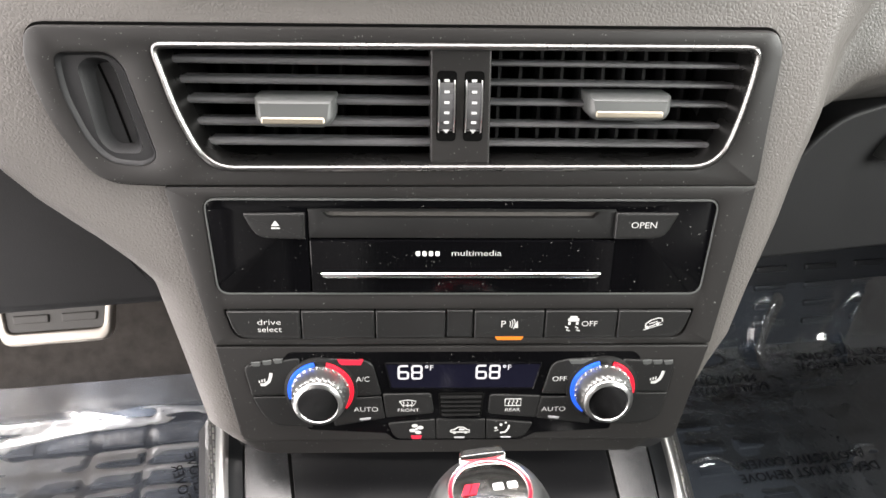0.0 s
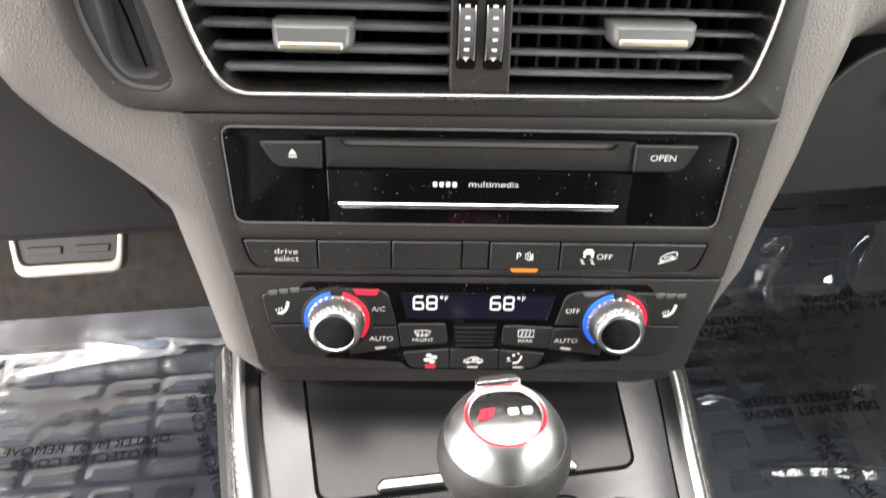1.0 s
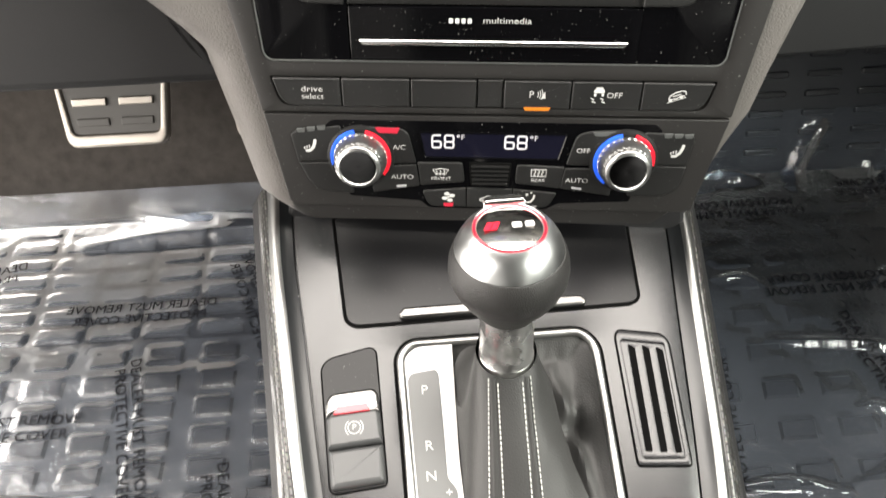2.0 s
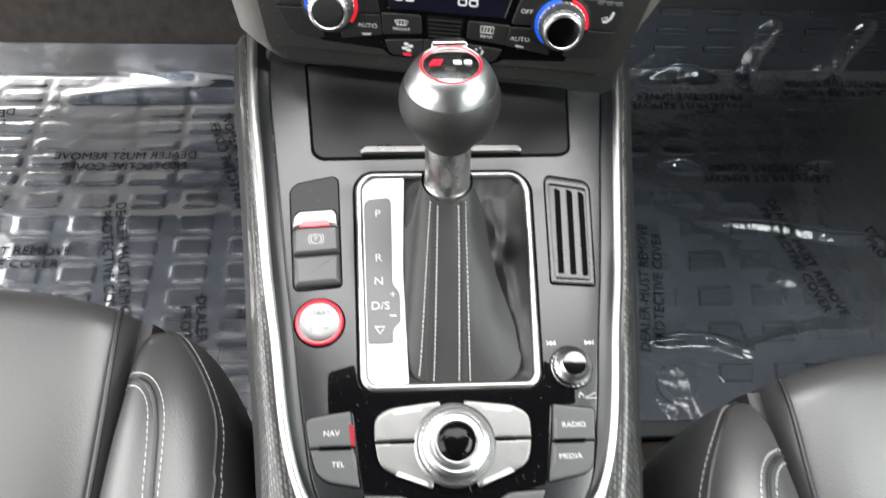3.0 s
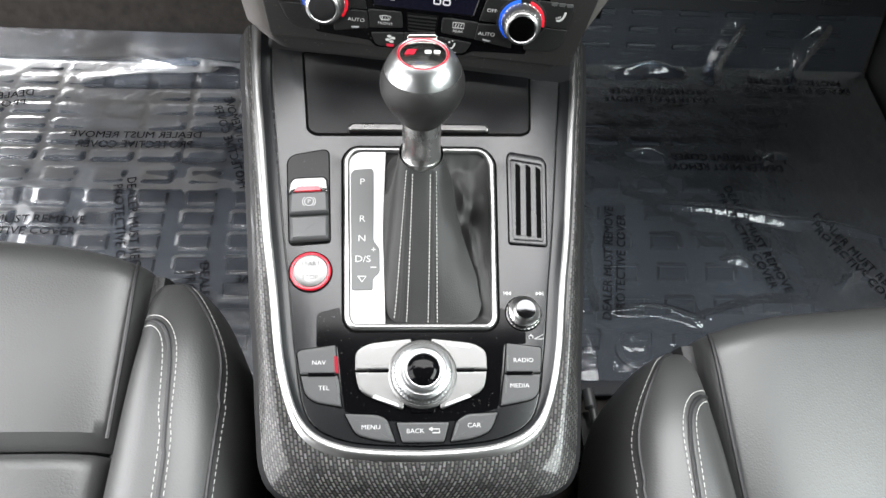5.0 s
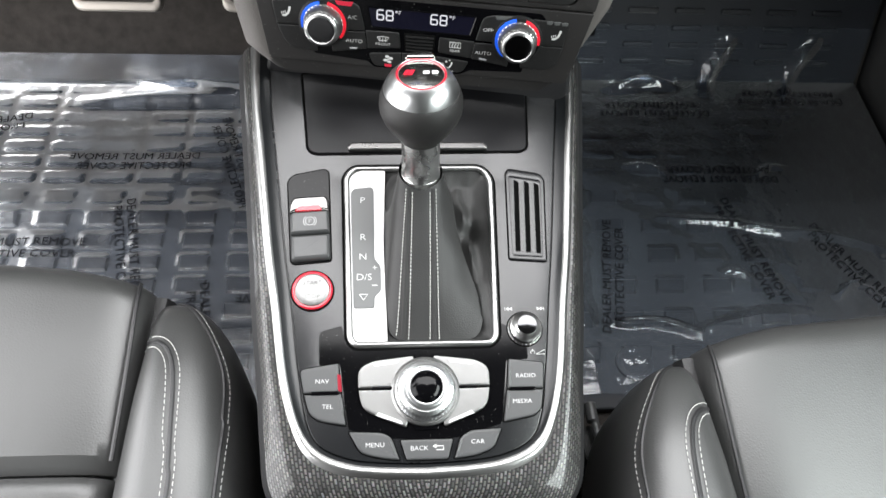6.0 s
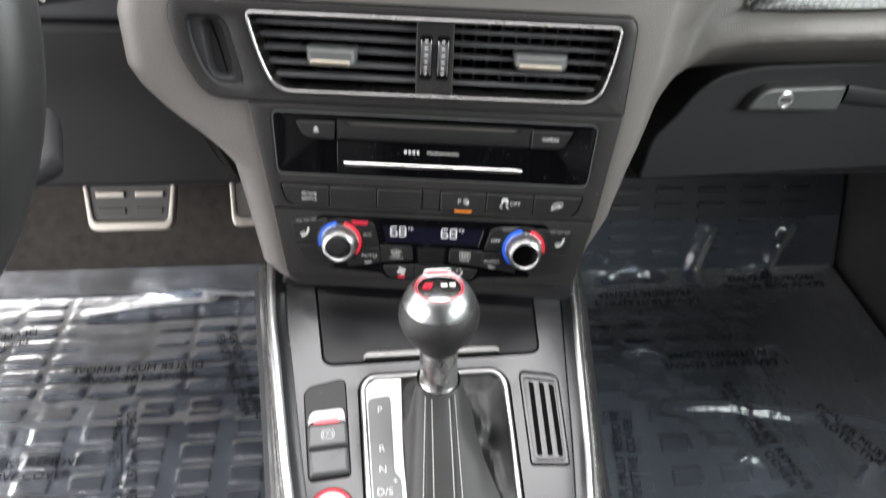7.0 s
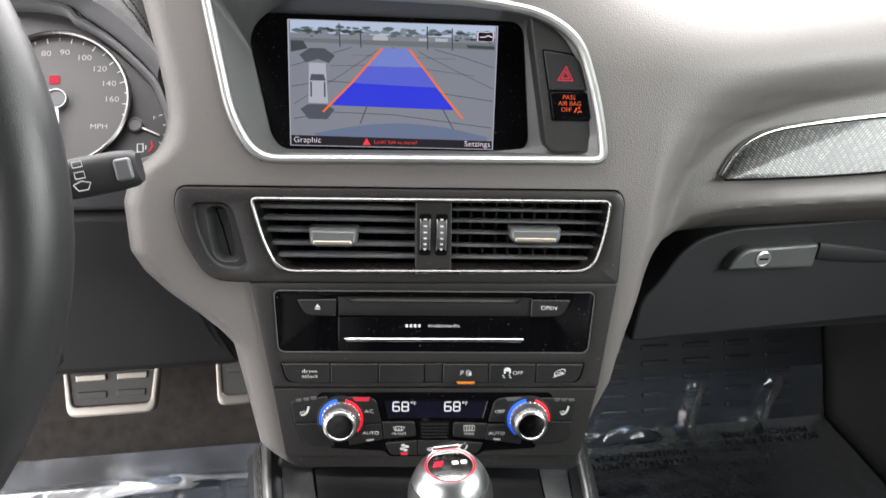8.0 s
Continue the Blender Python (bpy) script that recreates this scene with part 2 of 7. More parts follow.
# ---- mesh helpers ----
def rounded(pts, r=2.0, n=4):
    """The outline with its corners rounded; r is one radius, or one for each corner."""
    out, k = [], len(pts)
    for i in range(k):
        p, a, b = Vector(pts[i]), Vector(pts[i - 1]), Vector(pts[(i + 1) % k])
        rad = r[i] if isinstance(r, (list, tuple)) else r
        u, v = (a - p), (b - p)
        cut = min(rad, u.length * 0.48, v.length * 0.48)
        if cut < 1e-6:
            out.append(tuple(p))
            continue
        s, e = p + u.normalized() * cut, p + v.normalized() * cut
        for j in range(n + 1):
            f = j / n
            out.append(tuple((1 - f) ** 2 * s + 2 * f * (1 - f) * p + f * f * e))
    return out


def area2(pts):
    return sum(a[0] * b[1] - b[0] * a[1] for a, b in zip(pts, pts[1:] + pts[:1]))


def ccw(pts):
    pts = [tuple(p) for p in pts]
    return pts if area2(pts) > 0 else pts[::-1]


def inset(pts, d):
    """A counter-clockwise outline moved inwards by d."""
    out, k = [], len(pts)
    for i in range(k):
        p, a, b = Vector(pts[i]), Vector(pts[i - 1]), Vector(pts[(i + 1) % k])
        u, v = (p - a), (b - p)
        if u.length < 1e-7 or v.length < 1e-7:
            u = v = (b - a)
        u, v = u.normalized(), v.normalized()
        n1, n2 = Vector((-u.y, u.x)), Vector((-v.y, v.x))
        m = n1 + n2
        m = m.normalized() if m.length > 1e-6 else n1
        out.append(tuple(p + m * (d / max(0.5, m.dot(n1)))))
    # where an edge has turned round, its ends meet in the middle
    for _ in range(6):
        turned = False
        for i in range(k):
            j = (i + 1) % k
            e0 = Vector(pts[j]) - Vector(pts[i])
            e1 = Vector(out[j]) - Vector(out[i])
            if e0.dot(e1) < -1e-9:
                mid = tuple((Vector(out[i]) + Vector(out[j])) / 2)
                out[i] = out[j] = mid
                turned = True
        if not turned:
            break
    return out


def ellipse(cx, cy, rx, ry=None, n=40):
    ry = rx if ry is None else ry
    return [(cx + rx * math.cos(2 * math.pi * i / n), cy + ry * math.sin(2 * math.pi * i / n)) for i in range(n)]


def box_outline(x0, y0, x1, y1, r=1.0, n=4):
    return rounded([(x0, y0), (x1, y0), (x1, y1), (x0, y1)], r, n)


def plate(bm, outline, z0, z1, bev=0.5, holes=(), steps=2, closed_back=False):
    """An extruded outline with a rounded front edge and holes that go through it."""
    loops = []
    for k, o in enumerate([outline, *holes]):
        o = ccw(o)
        sign = 1 if k == 0 else -1
        rings = [[bm.verts.new((x, y, z0)) for x, y in o]]
        for s in range(steps + 1):
            a = math.pi / 2 * s / steps
            q = inset(o, sign * bev * (1 - math.cos(a))) if bev else o
            rings.append([bm.verts.new((x, y, z1 - bev + bev * math.sin(a))) for x, y in q])
            if not bev:
                break
        for ra, rb in zip(rings, rings[1:]):
            m = len(ra)
            for i in range(m):
                f = (ra[i], ra[(i + 1) % m], rb[(i + 1) % m], rb[i])
                bm.faces.new(f if k == 0 else f[::-1])
        loops.append(rings)
    if len(loops) == 1:
        bm.faces.new(loops[0][-1])
        if closed_back:
            bm.faces.new(loops[0][0][::-1])
    else:
        for idx in ((-1, 0) if closed_back else (-1,)):
            edges = []
            for rings in loops:
                r = rings[idx]
                for i in range(len(r)):
                    e = bm.edges.get((r[i], r[(i + 1) % len(r)]))
                    edges.append(e)
            made = bmesh.ops.triangle_fill(bm, use_beauty=True, use_dissolve=False, edges=edges)
            for f in made["geom"]:
                if isinstance(f, bmesh.types.BMFace):
                    f.normal_update()
                    if (f.normal.z < 0) == (idx == -1):
                        f.normal_flip()
    return bm


def lathe(bm, profile, n=40, cx=0.0, cy=0.0, knurl=None):
    """Turns a profile of (radius, height) round the z axis. knurl: (from, to, depth) heights with fine teeth."""
    rings = []
    for r, z in profile:
        ring = []
        for i in range(n):
            a = 2 * math.pi * i / n
            rr = r
            if knurl and knurl[0] <= z <= knurl[1] and (i // 2 + len(rings)) % 2:
                rr -= knurl[2]
            ring.append(bm.verts.new((cx + rr * math.cos(a), cy + rr * math.sin(a), z)))
        rings.append(ring)
    for a, b in zip(rings, rings[1:]):
        for i in range(n):
            bm.faces.new((a[i], a[(i + 1) % n], b[(i + 1) % n], b[i]))
    if profile[-1][0] > 1e-4:
        bm.faces.new(rings[-1])
    if profile[0][0] > 1e-4:
        bm.faces.new(rings[0][::-1])
    return bm


def tube(bm, path, r, n=8, closed=False, flat=1.0):
    """A round bar along a path of 3D points; r is one radius or one for each point."""
    path = [Vector(p) for p in path]
    k = len(path)
    rings = []
    side = None
    for i, p in enumerate(path):
        d = path[(i + 1) % k] - path[i - 1] if closed else path[min(i + 1, k - 1)] - path[max(i - 1, 0)]
        d.normalize()
        if side is None:
            up = Vector((0, 0, 1)) if abs(d.z) < 0.9 else Vector((0, 1, 0))
            side = d.cross(up).normalized()
        side = (side - d * side.dot(d)).normalized()
        up = side.cross(d)
        rad = r[i] if isinstance(r, (list, tuple)) else r
        rings.append([bm.verts.new(p + side * math.cos(a) * rad + up * math.sin(a) * rad * flat)
                      for a in [2 * math.pi * j / n for j in range(n)]])
    for i in range(k if closed else k - 1):
        a, b = rings[i], rings[(i + 1) % k]
        for j in range(n):
            bm.faces.new((a[j], b[j], b[(j + 1) % n], a[(j + 1) % n]))
    if not closed:
        bm.faces.new(rings[0])
        bm.faces.new(rings[-1][::-1])
    return bm


def loft(bm, sections, cap=True):
    rings = [[bm.verts.new(p) for p in s] for s in sections]
    for a, b in zip(rings, rings[1:]):
        m = len(a)
        for j in range(m):
            bm.faces.new((a[j], a[(j + 1) % m], b[(j + 1) % m], b[j]))
    if cap:
        bm.faces.new(rings[0][::-1])
        bm.faces.new(rings[-1])
    return bm


def super_section(cx, y, cz, w, h, p=3.0, n=40):
    out = []
    for i in range(n):
        a = 2 * math.pi * i / n
        c, s = math.cos(a), math.sin(a)
        out.append((cx + w * math.copysign(abs(c) ** (2 / p), c), y, cz + h * math.copysign(abs(s) ** (2 / p), s)))
    return out


def slab_box(bm, x0, y0, z0, x1, y1, z1):
    v = [bm.verts.new(p) for p in ((x0, y0, z0), (x1, y0, z0), (x1, y1, z0), (x0, y1, z0), (x0, y0, z1), (x1, y0, z1), (x1, y1, z1), (x0, y1, z1))]
    for f in ((3, 2, 1, 0), (4, 5, 6, 7), (0, 1, 5, 4), (1, 2, 6, 5), (2, 3, 7, 6), (3, 0, 4, 7)):
        bm.faces.new([v[i] for i in f])
    return bm


def smooth_by_angle(me, degrees=38):
    me.shade_smooth()
    bm = bmesh.new()
    bm.from_mesh(me)
    for e in bm.edges:
        e.smooth = not (len(e.link_faces) == 2 and e.calc_face_angle(0) > radians(degrees))
    for f in bm.faces:
        if len(f.verts) > 8:
            f.smooth = False
    bm.to_mesh(me)
    bm.free()


def thing(name, at, label, category, frame_m=WORLD, group="", kind=""):
    """An Empty at a thing's base; at is in the units of its frame."""
    ob = new(name)
    ob.matrix_basis = Matrix.Translation(frame_m @ Vector(at))
    ob.empty_display_size = 0.01
    return tagged(ob, label, category, group, kind)


def solid(name, bm, mat, frame_m=WORLD, label="", category="", group="", kind="", clean=True):
    """One mesh as a top-level thing."""
    bm.transform(frame_m)
    if clean:
        bmesh.ops.recalc_face_normals(bm, faces=bm.faces)
    me = bpy.data.meshes.new(name)
    bm.to_mesh(me)
    bm.free()
    smooth_by_angle(me)
    me.materials.append(M[mat])
    return tagged(new(name, me), label, category, group, kind)


def part(name, bm, mat, parent, label="", frame_m=WORLD, kind="", clean=True):
    """One mesh as a part of a thing, or of a part; the bmesh is in the units of the frame."""
    root = parent
    while root.parent:
        root = root.parent
    bm.transform(root.matrix_basis.inverted() @ frame_m)
    if clean:
        bmesh.ops.recalc_face_normals(bm, faces=bm.faces)
    me = bpy.data.meshes.new(name)
    bm.to_mesh(me)
    bm.free()
    smooth_by_angle(me)
    me.materials.append(M[mat])
    ob = new(name, me)
    ob.parent = parent
    return tagged(ob, label, kind=kind)


def letters(text, cap, x, y, z, mat, parent, frame_m, turn=0.0, align="CENTER", wide=1.0, label="", name="lettering", shear=0.0):
    """Printed words of that capital height, lying in the plane z of a frame."""
    cu = bpy.data.curves.new("words", "FONT")
    cu.body, cu.size, cu.align_x, cu.align_y = text, cap / 0.70, align, "CENTER"
    cu.shear = shear
    cu.offset = -0.010 * cap
    cu.resolution_u = 3
    tmp = bpy.data.objects.new("words", cu)
    scene.collection.objects.link(tmp)
    me = bpy.data.meshes.new_from_object(tmp.evaluated_get(bpy.context.evaluated_depsgraph_get()))
    bpy.data.objects.remove(tmp)
    bm = bmesh.new()
    bm.from_mesh(me)
    bpy.data.meshes.remove(me)
    bm.transform(Matrix.Translation((x, y, z)) @ Matrix.Rotation(radians(turn), 4, "Z") @ Matrix.Diagonal((wide, 1, 1, 1)))
    return part(name, bm, mat, parent, label, frame_m, clean=False)


def flat(bm, outline, z):
    bm.faces.new([bm.verts.new((x, y, z)) for x, y in ccw(outline)])
    return bm


def bars(shapes, z, mat, parent, frame_m, name="symbol", label=""):
    """A printed symbol out of flat outlines."""
    bm = bmesh.new()
    for o in shapes:
        flat(bm, o, z)
    return part(name, bm, mat, parent, label, frame_m, clean=False)


def stroke(pts, w):
    """The outline of a thin line through the points."""
    a, b = [], []
    for i, p in enumerate(pts):
        q0, q1 = Vector(pts[max(i - 1, 0)]), Vector(pts[min(i + 1, len(pts) - 1)])
        d = (q1 - q0).normalized()
        n = Vector((-d.y, d.x)) * w / 2
        a.append(tuple(Vector(p) + n))
        b.append(tuple(Vector(p) - n))
    return a + b[::-1]


def half_to_full(half):
    """Right half of an outline, from the front to the middle of the rear, mirrored."""
    return [(x, y) for x, y in half] + [(-x, y) for x, y in half[::-1] if abs(x) > 1e-6]


def smooth_line(pts, per=6):
    """A Catmull-Rom curve through 2D points."""
    p = [Vector(q) for q in pts]
    out = []
    for i in range(len(p) - 1):
        a, b, c, d = p[max(i - 1, 0)], p[i], p[i + 1], p[min(i + 2, len(p) - 1)]
        for k in range(per):
            t = k / per
            out.append(tuple(0.5 * ((2 * b) + (c - a) * t + (2 * a - 5 * b + 4 * c - d) * t * t + (3 * b - a - 3 * c + d) * t ** 3)))
    out.append(tuple(p[-1]))
    return out


def inside(pt, poly):
    x, y = pt
    hit = False
    for (x0, y0), (x1, y1) in zip(poly, poly[1:] + poly[:1]):
        if (y0 > y) != (y1 > y) and x < (x1 - x0) * (y - y0) / (y1 - y0) + x0:
            hit = not hit
    return hit


def resampled(outline, n=72):
    """n points of an outline at even angles round its middle."""
    cx = sum(p[0] for p in outline) / len(outline)
    cy = sum(p[1] for p in outline) / len(outline)
    out = []
    for i in range(n):
        a = 2 * math.pi * i / n
        d = Vector((math.cos(a), math.sin(a)))
        best = None
        for p, q in zip(outline, outline[1:] + outline[:1]):
            e = Vector((q[0] - p[0], q[1] - p[1]))
            den = d.x * e.y - d.y * e.x
            if abs(den) < 1e-9:
                continue
            w = Vector((p[0] - cx, p[1] - cy))
            t = (w.x * e.y - w.y * e.x) / den
            u = (w.x * d.y - w.y * d.x) / den
            if t > 0 and -1e-6 <= u <= 1 + 1e-6 and (best is None or t > best):
                best = t
        out.append((cx + d.x * best, cy + d.y * best))
    return out


# ==== the shell of the cabin ====
def build_cabin():
    bm = bmesh.new()
    slab_box(bm, -0.78, -1.60, FLOOR - 0.06, 0.78, 0.66, FLOOR - 0.012)
    solid("floor", bm, "carpet", label="dark carpeted car floor under the rubber mats", category="floor", kind="structure")
    bm = bmesh.new()
    loft(bm, [[(-0.78, 0.655, FLOOR - 0.05), (0.78, 0.655, FLOOR - 0.05), (0.78, 0.635, FLOOR - 0.02), (-0.78, 0.635, FLOOR - 0.02)],
              [(-0.78, 0.80, 0.28), (0.78, 0.80, 0.28), (0.78, 0.775, 0.28), (-0.78, 0.775, 0.28)],
              [(-0.78, 0.84, 0.60), (0.78, 0.84, 0.60), (0.78, 0.81, 0.60), (-0.78, 0.81, 0.60)],
              [(-0.78, 0.84, 0.72), (0.78, 0.84, 0.72), (0.78, 0.81, 0.72), (-0.78, 0.81, 0.72)]])
    solid("wall_toe_board", bm, "carpet", label="dark carpeted toe board rising ahead of the floor", category="wall", kind="structure")
    for s, side in ((-1, "driver"), (1, "passenger")):
        bm = bmesh.new()
        x0, x1 = (0.70, 0.78) if s > 0 else (-0.78, -0.70)
        if s > 0:
            slab_box(bm, x0, -1.60, FLOOR - 0.05, x1, 0.84, 0.72)
        else:
            slab_box(bm, x0, -1.60, FLOOR - 0.05, x1, -0.56, 0.72)
            slab_box(bm, x0, 0.55, FLOOR - 0.05, x1, 0.84, 0.72)
            slab_box(bm, x0, -0.56, FLOOR - 0.05, x1, 0.55, 0.10)
        solid("wall_" + side + "_door", bm, "trimdark", label="dark lined side of the cabin below the window line", category="wall", kind="structure")
        bm = bmesh.new()
        slab_box(bm, x0, -1.60, 1.08, x1, 0.20, 1.20)
        for k in range(12):
            slab_box(bm, x0 + 0.01, 0.20 + k * 0.054, 1.11 - k * 0.033, x1 - 0.01, 0.254 + k * 0.054, 1.20 - k * 0.033)
        for y0, y1 in ((-1.60, -1.45), (-0.66, -0.56)):
            slab_box(bm, x0, y0, 0.72, x1, y1, 1.08)
        solid("wall_" + side + "_pillars", bm, "roof", label="dark lined pillars and roof rail", category="wall", kind="structure")
    bm = bmesh.new()
    plate(bm, [(-0.78, -1.60), (0.78, -1.60), (0.70, 0.20), (-0.70, 0.20)], 1.18, 1.24, 0.01, closed_back=True)
    solid("ceiling", bm, "roof", label="dark fabric headliner", category="ceiling", kind="structure")
    # added, unseen: shuts out the rear sky that gloss surfaces would mirror
    bm = bmesh.new()
    slab_box(bm, -0.78, -1.64, FLOOR - 0.05, 0.78, -1.60, 1.24)
    solid("rear_light_block", bm, "trimdark", label="unseen dark wall added to keep sky out of the reflections", category="wall", kind="structure")
    bm = bmesh.new()
    plate(bm, [(-60, -60), (60, -60), (60, 60), (-60, 60)], -0.55, -0.50, 0.0)
    solid("ground", bm, "groundgrey", label="grey paved ground outside the car", category="ground", kind="structure")


M["groundgrey"] = material("paving", (0.30, 0.30, 0.29), 0.9, vary=0.15, scale=1.5)
build_cabin()

# ==== outlines on the centre stack, in millimetres ====
VENT_PLATE = rounded([(-181, 101), (-178, 113), (128, 115), (132, 108), (132, 48), (-136, 46.6), (-160, 48), (-176, 76)], [10, 10, 7, 6, 2, 20, 26, 40], 6)
VENT_FRAME = rounded([(-131, 108), (124, 110), (121.5, 84), (114, 55), (-112, 53), (-123, 76)], [7, 8, 20, 16, 16, 20], 6)
PANEL_UP = rounded([(-132, 46), (132, 48), (124, -33.5), (-118.5, -33.5)], 1.5)
PANEL_LOW = rounded([(-118.3, -34.5), (123.8, -34.5), (114, -91), (-110, -90)], [1, 1, 5, 5])
POCKET = rounded([(-164, 98), (-157, 103.5), (-148, 103), (-143.4, 97), (-136, 63), (-140, 58), (-153, 58), (-160, 66)], 4)
BEZEL = rounded([(-158, 247), (25, 243), (68, 236), (95, 219), (111, 176), (119, 134), (-126, 130.5), (-143, 160)], [12, 30, 25, 25, 40, 12, 22, 60], 6)
GLASS = rounded([(-135, 230), (57, 229.5), (66, 139.6), (-111, 137.6), (-118, 146)], [3, 10, 12, 8, 10], 6)

RIGHT_EDGE = ((-101, 114), (-94, 123), (-80, 132), (-59, 141), (-31, 153), (5, 160), (20, 163), (60, 168), (80, 172), (320, 178))
LEFT_EDGE = ((-101, 114), (-94, 124), (-86, 133), (-46, 141), (-5, 150), (6, 160), (20, 176), (36, 196), (50, 210), (65, 219), (100, 221), (120, 215), (126, 208), (131, 201), (138, 194), (146, 189.5), (159, 187), (177, 188), (195, 191), (240, 200), (320, 222))
LEDGE = ((150, 34), (170, 56), (186, 76), (204, 91), (230, 98), (261, 102), (361, 109), (640, 120))
VALLEY = ((184, 104), (189, 126), (204, 145), (232, 164), (284, 179), (343, 190), (640, 225))
SWEEP_END = ((-101, 120), (-60, 147), (-20, 163), (20, 170), (50, 178), (66, 186), (104, 194), (126, 204), (145, 224), (164, 256), (179, 305), (190, 360), (240, 520), (320, 640))


def table(rows, v):
    return float(np.interp(v, [r[0] for r in rows], [r[1] for r in rows]))


def skin_depth(x, h):
    """How far the dash skin stands out of the stack's plane."""
    top = -3.0 - (max(0.0, h - 245) / 55) ** 2 * 60
    if x > 0:
        e, end = table(RIGHT_EDGE, h), table(SWEEP_END, h)
        start = e - 20
        side = min(1.0, max(0.0, (x - 40) / 190))
        top -= (max(0.0, h - 196) / 65) ** 2 * 62 * side * side * (3 - 2 * side)
        if x <= start:
            return top
        low, high = table(LEDGE, x), table(VALLEY, x)
        rise = max(0.0, h - high)
        lip = 10 * min(1.0, max(0.0, (x - 190) / 80))
        shelf = table(((low - 52, -190), (low - 40, -140), (low - 25, -94), (low - 12, -66 + 0.6 * lip), (low - 3, -55 + lip), (low + 3, -54 + lip), (low + 9, -54 + 0.7 * lip), (low + 19, -54)), h) + 22 * (1 - math.exp(-rise / 30))
        u = min(1.0, (x - start) / (end - start))
        u = u * u * (3 - 2 * u)
        shelf += top + 3.0
        return top + (min(top, shelf) - top) * u
    e, roll = table(LEFT_EDGE, h), 20.0
    d = -x - (e - roll)
    if d <= 0:
        return top
    if d < roll:
        return top - (roll - math.sqrt(roll * roll - d * d)) * (1.0 if h < 20 else 0.9)
    return top - roll - (d - roll) * 14


def build_dash():
    dash = thing("dashboard", (0, -60, -120), "dark grey grained soft-touch dashboard with a driver-facing centre stack", "dashboard", STACK)
    xs = np.concatenate([np.arange(-236, 300, 2.5), np.arange(300, 640, 8)])
    hs = np.arange(-101, 301, 2.5)
    vent_in, glass_in = inset(ccw(VENT_FRAME), -4), inset(ccw(BEZEL), 1.8)
    verts, keep = [], []
    for h in hs:
        e_l, e_r = table(LEFT_EDGE, float(h)), table(RIGHT_EDGE, float(h))
        for p in xs:
            # the columns follow the two flanks
            if p > 0:
                x = p * e_r / 170 if p < 170 else e_r + (p - 170) * (640 - e_r) / 470
            else:
                x = p * e_l / 190 if p > -190 else p + 190 - e_l
            o = skin_depth(float(x), float(h))
            if inside((x, h), vent_in):
                o = -75.0
            elif inside((x, h), glass_in):
                o = -60.0
            elif inside((x, h), POCKET):
                o = -20.0
            verts.append((float(x), float(h), max(o, -190.0)))
            keep.append(o > -180)
    w = len(xs)
    faces = []
    for j in range(len(hs) - 1):
        for i in range(w - 1):
            q = (j * w + i, j * w + i + 1, (j + 1) * w + i + 1, (j + 1) * w + i)
            if any(keep[k] for k in q):
                faces.append(q)
    sorts = {"skin": [], "lower_edge": [], "recess": []}
    for q in faces:
        x, h = (sum(verts[k][i] for k in q) / 4 for i in (0, 1))
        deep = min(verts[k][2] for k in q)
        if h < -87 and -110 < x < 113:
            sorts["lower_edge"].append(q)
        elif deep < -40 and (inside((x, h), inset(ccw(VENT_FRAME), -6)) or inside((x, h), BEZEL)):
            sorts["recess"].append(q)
        else:
            sorts["skin"].append(q)
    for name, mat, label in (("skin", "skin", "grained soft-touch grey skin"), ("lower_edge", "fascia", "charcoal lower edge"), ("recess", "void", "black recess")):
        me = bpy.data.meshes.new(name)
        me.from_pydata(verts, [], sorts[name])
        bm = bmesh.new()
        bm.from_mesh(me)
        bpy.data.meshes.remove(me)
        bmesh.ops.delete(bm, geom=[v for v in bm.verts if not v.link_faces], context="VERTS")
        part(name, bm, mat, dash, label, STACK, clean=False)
    # closing top and underside
    bm = bmesh.new()
    slab_box(bm, -0.70, 0.55, 0.695, 0.70, 0.88, 0.725)
    part("top_pad", bm, "skin", dash)
    bm = bmesh.new()
    plate(bm, rounded([(-118, -91), (122, -92), (134, -180), (-134, -180)], 4), -62, -34, 3)
    part("lower_closing_panel", bm, "lower", dash, frame_m=STACK)
    for s in (-1, 1):
        bm = bmesh.new()
        slab_box(bm, s * 140 - 12, -100, -160, s * 140 + 12, 40, -110)
        part("inner_frame", bm, "groove", dash, frame_m=STACK)
    return dash


dash = build_dash()


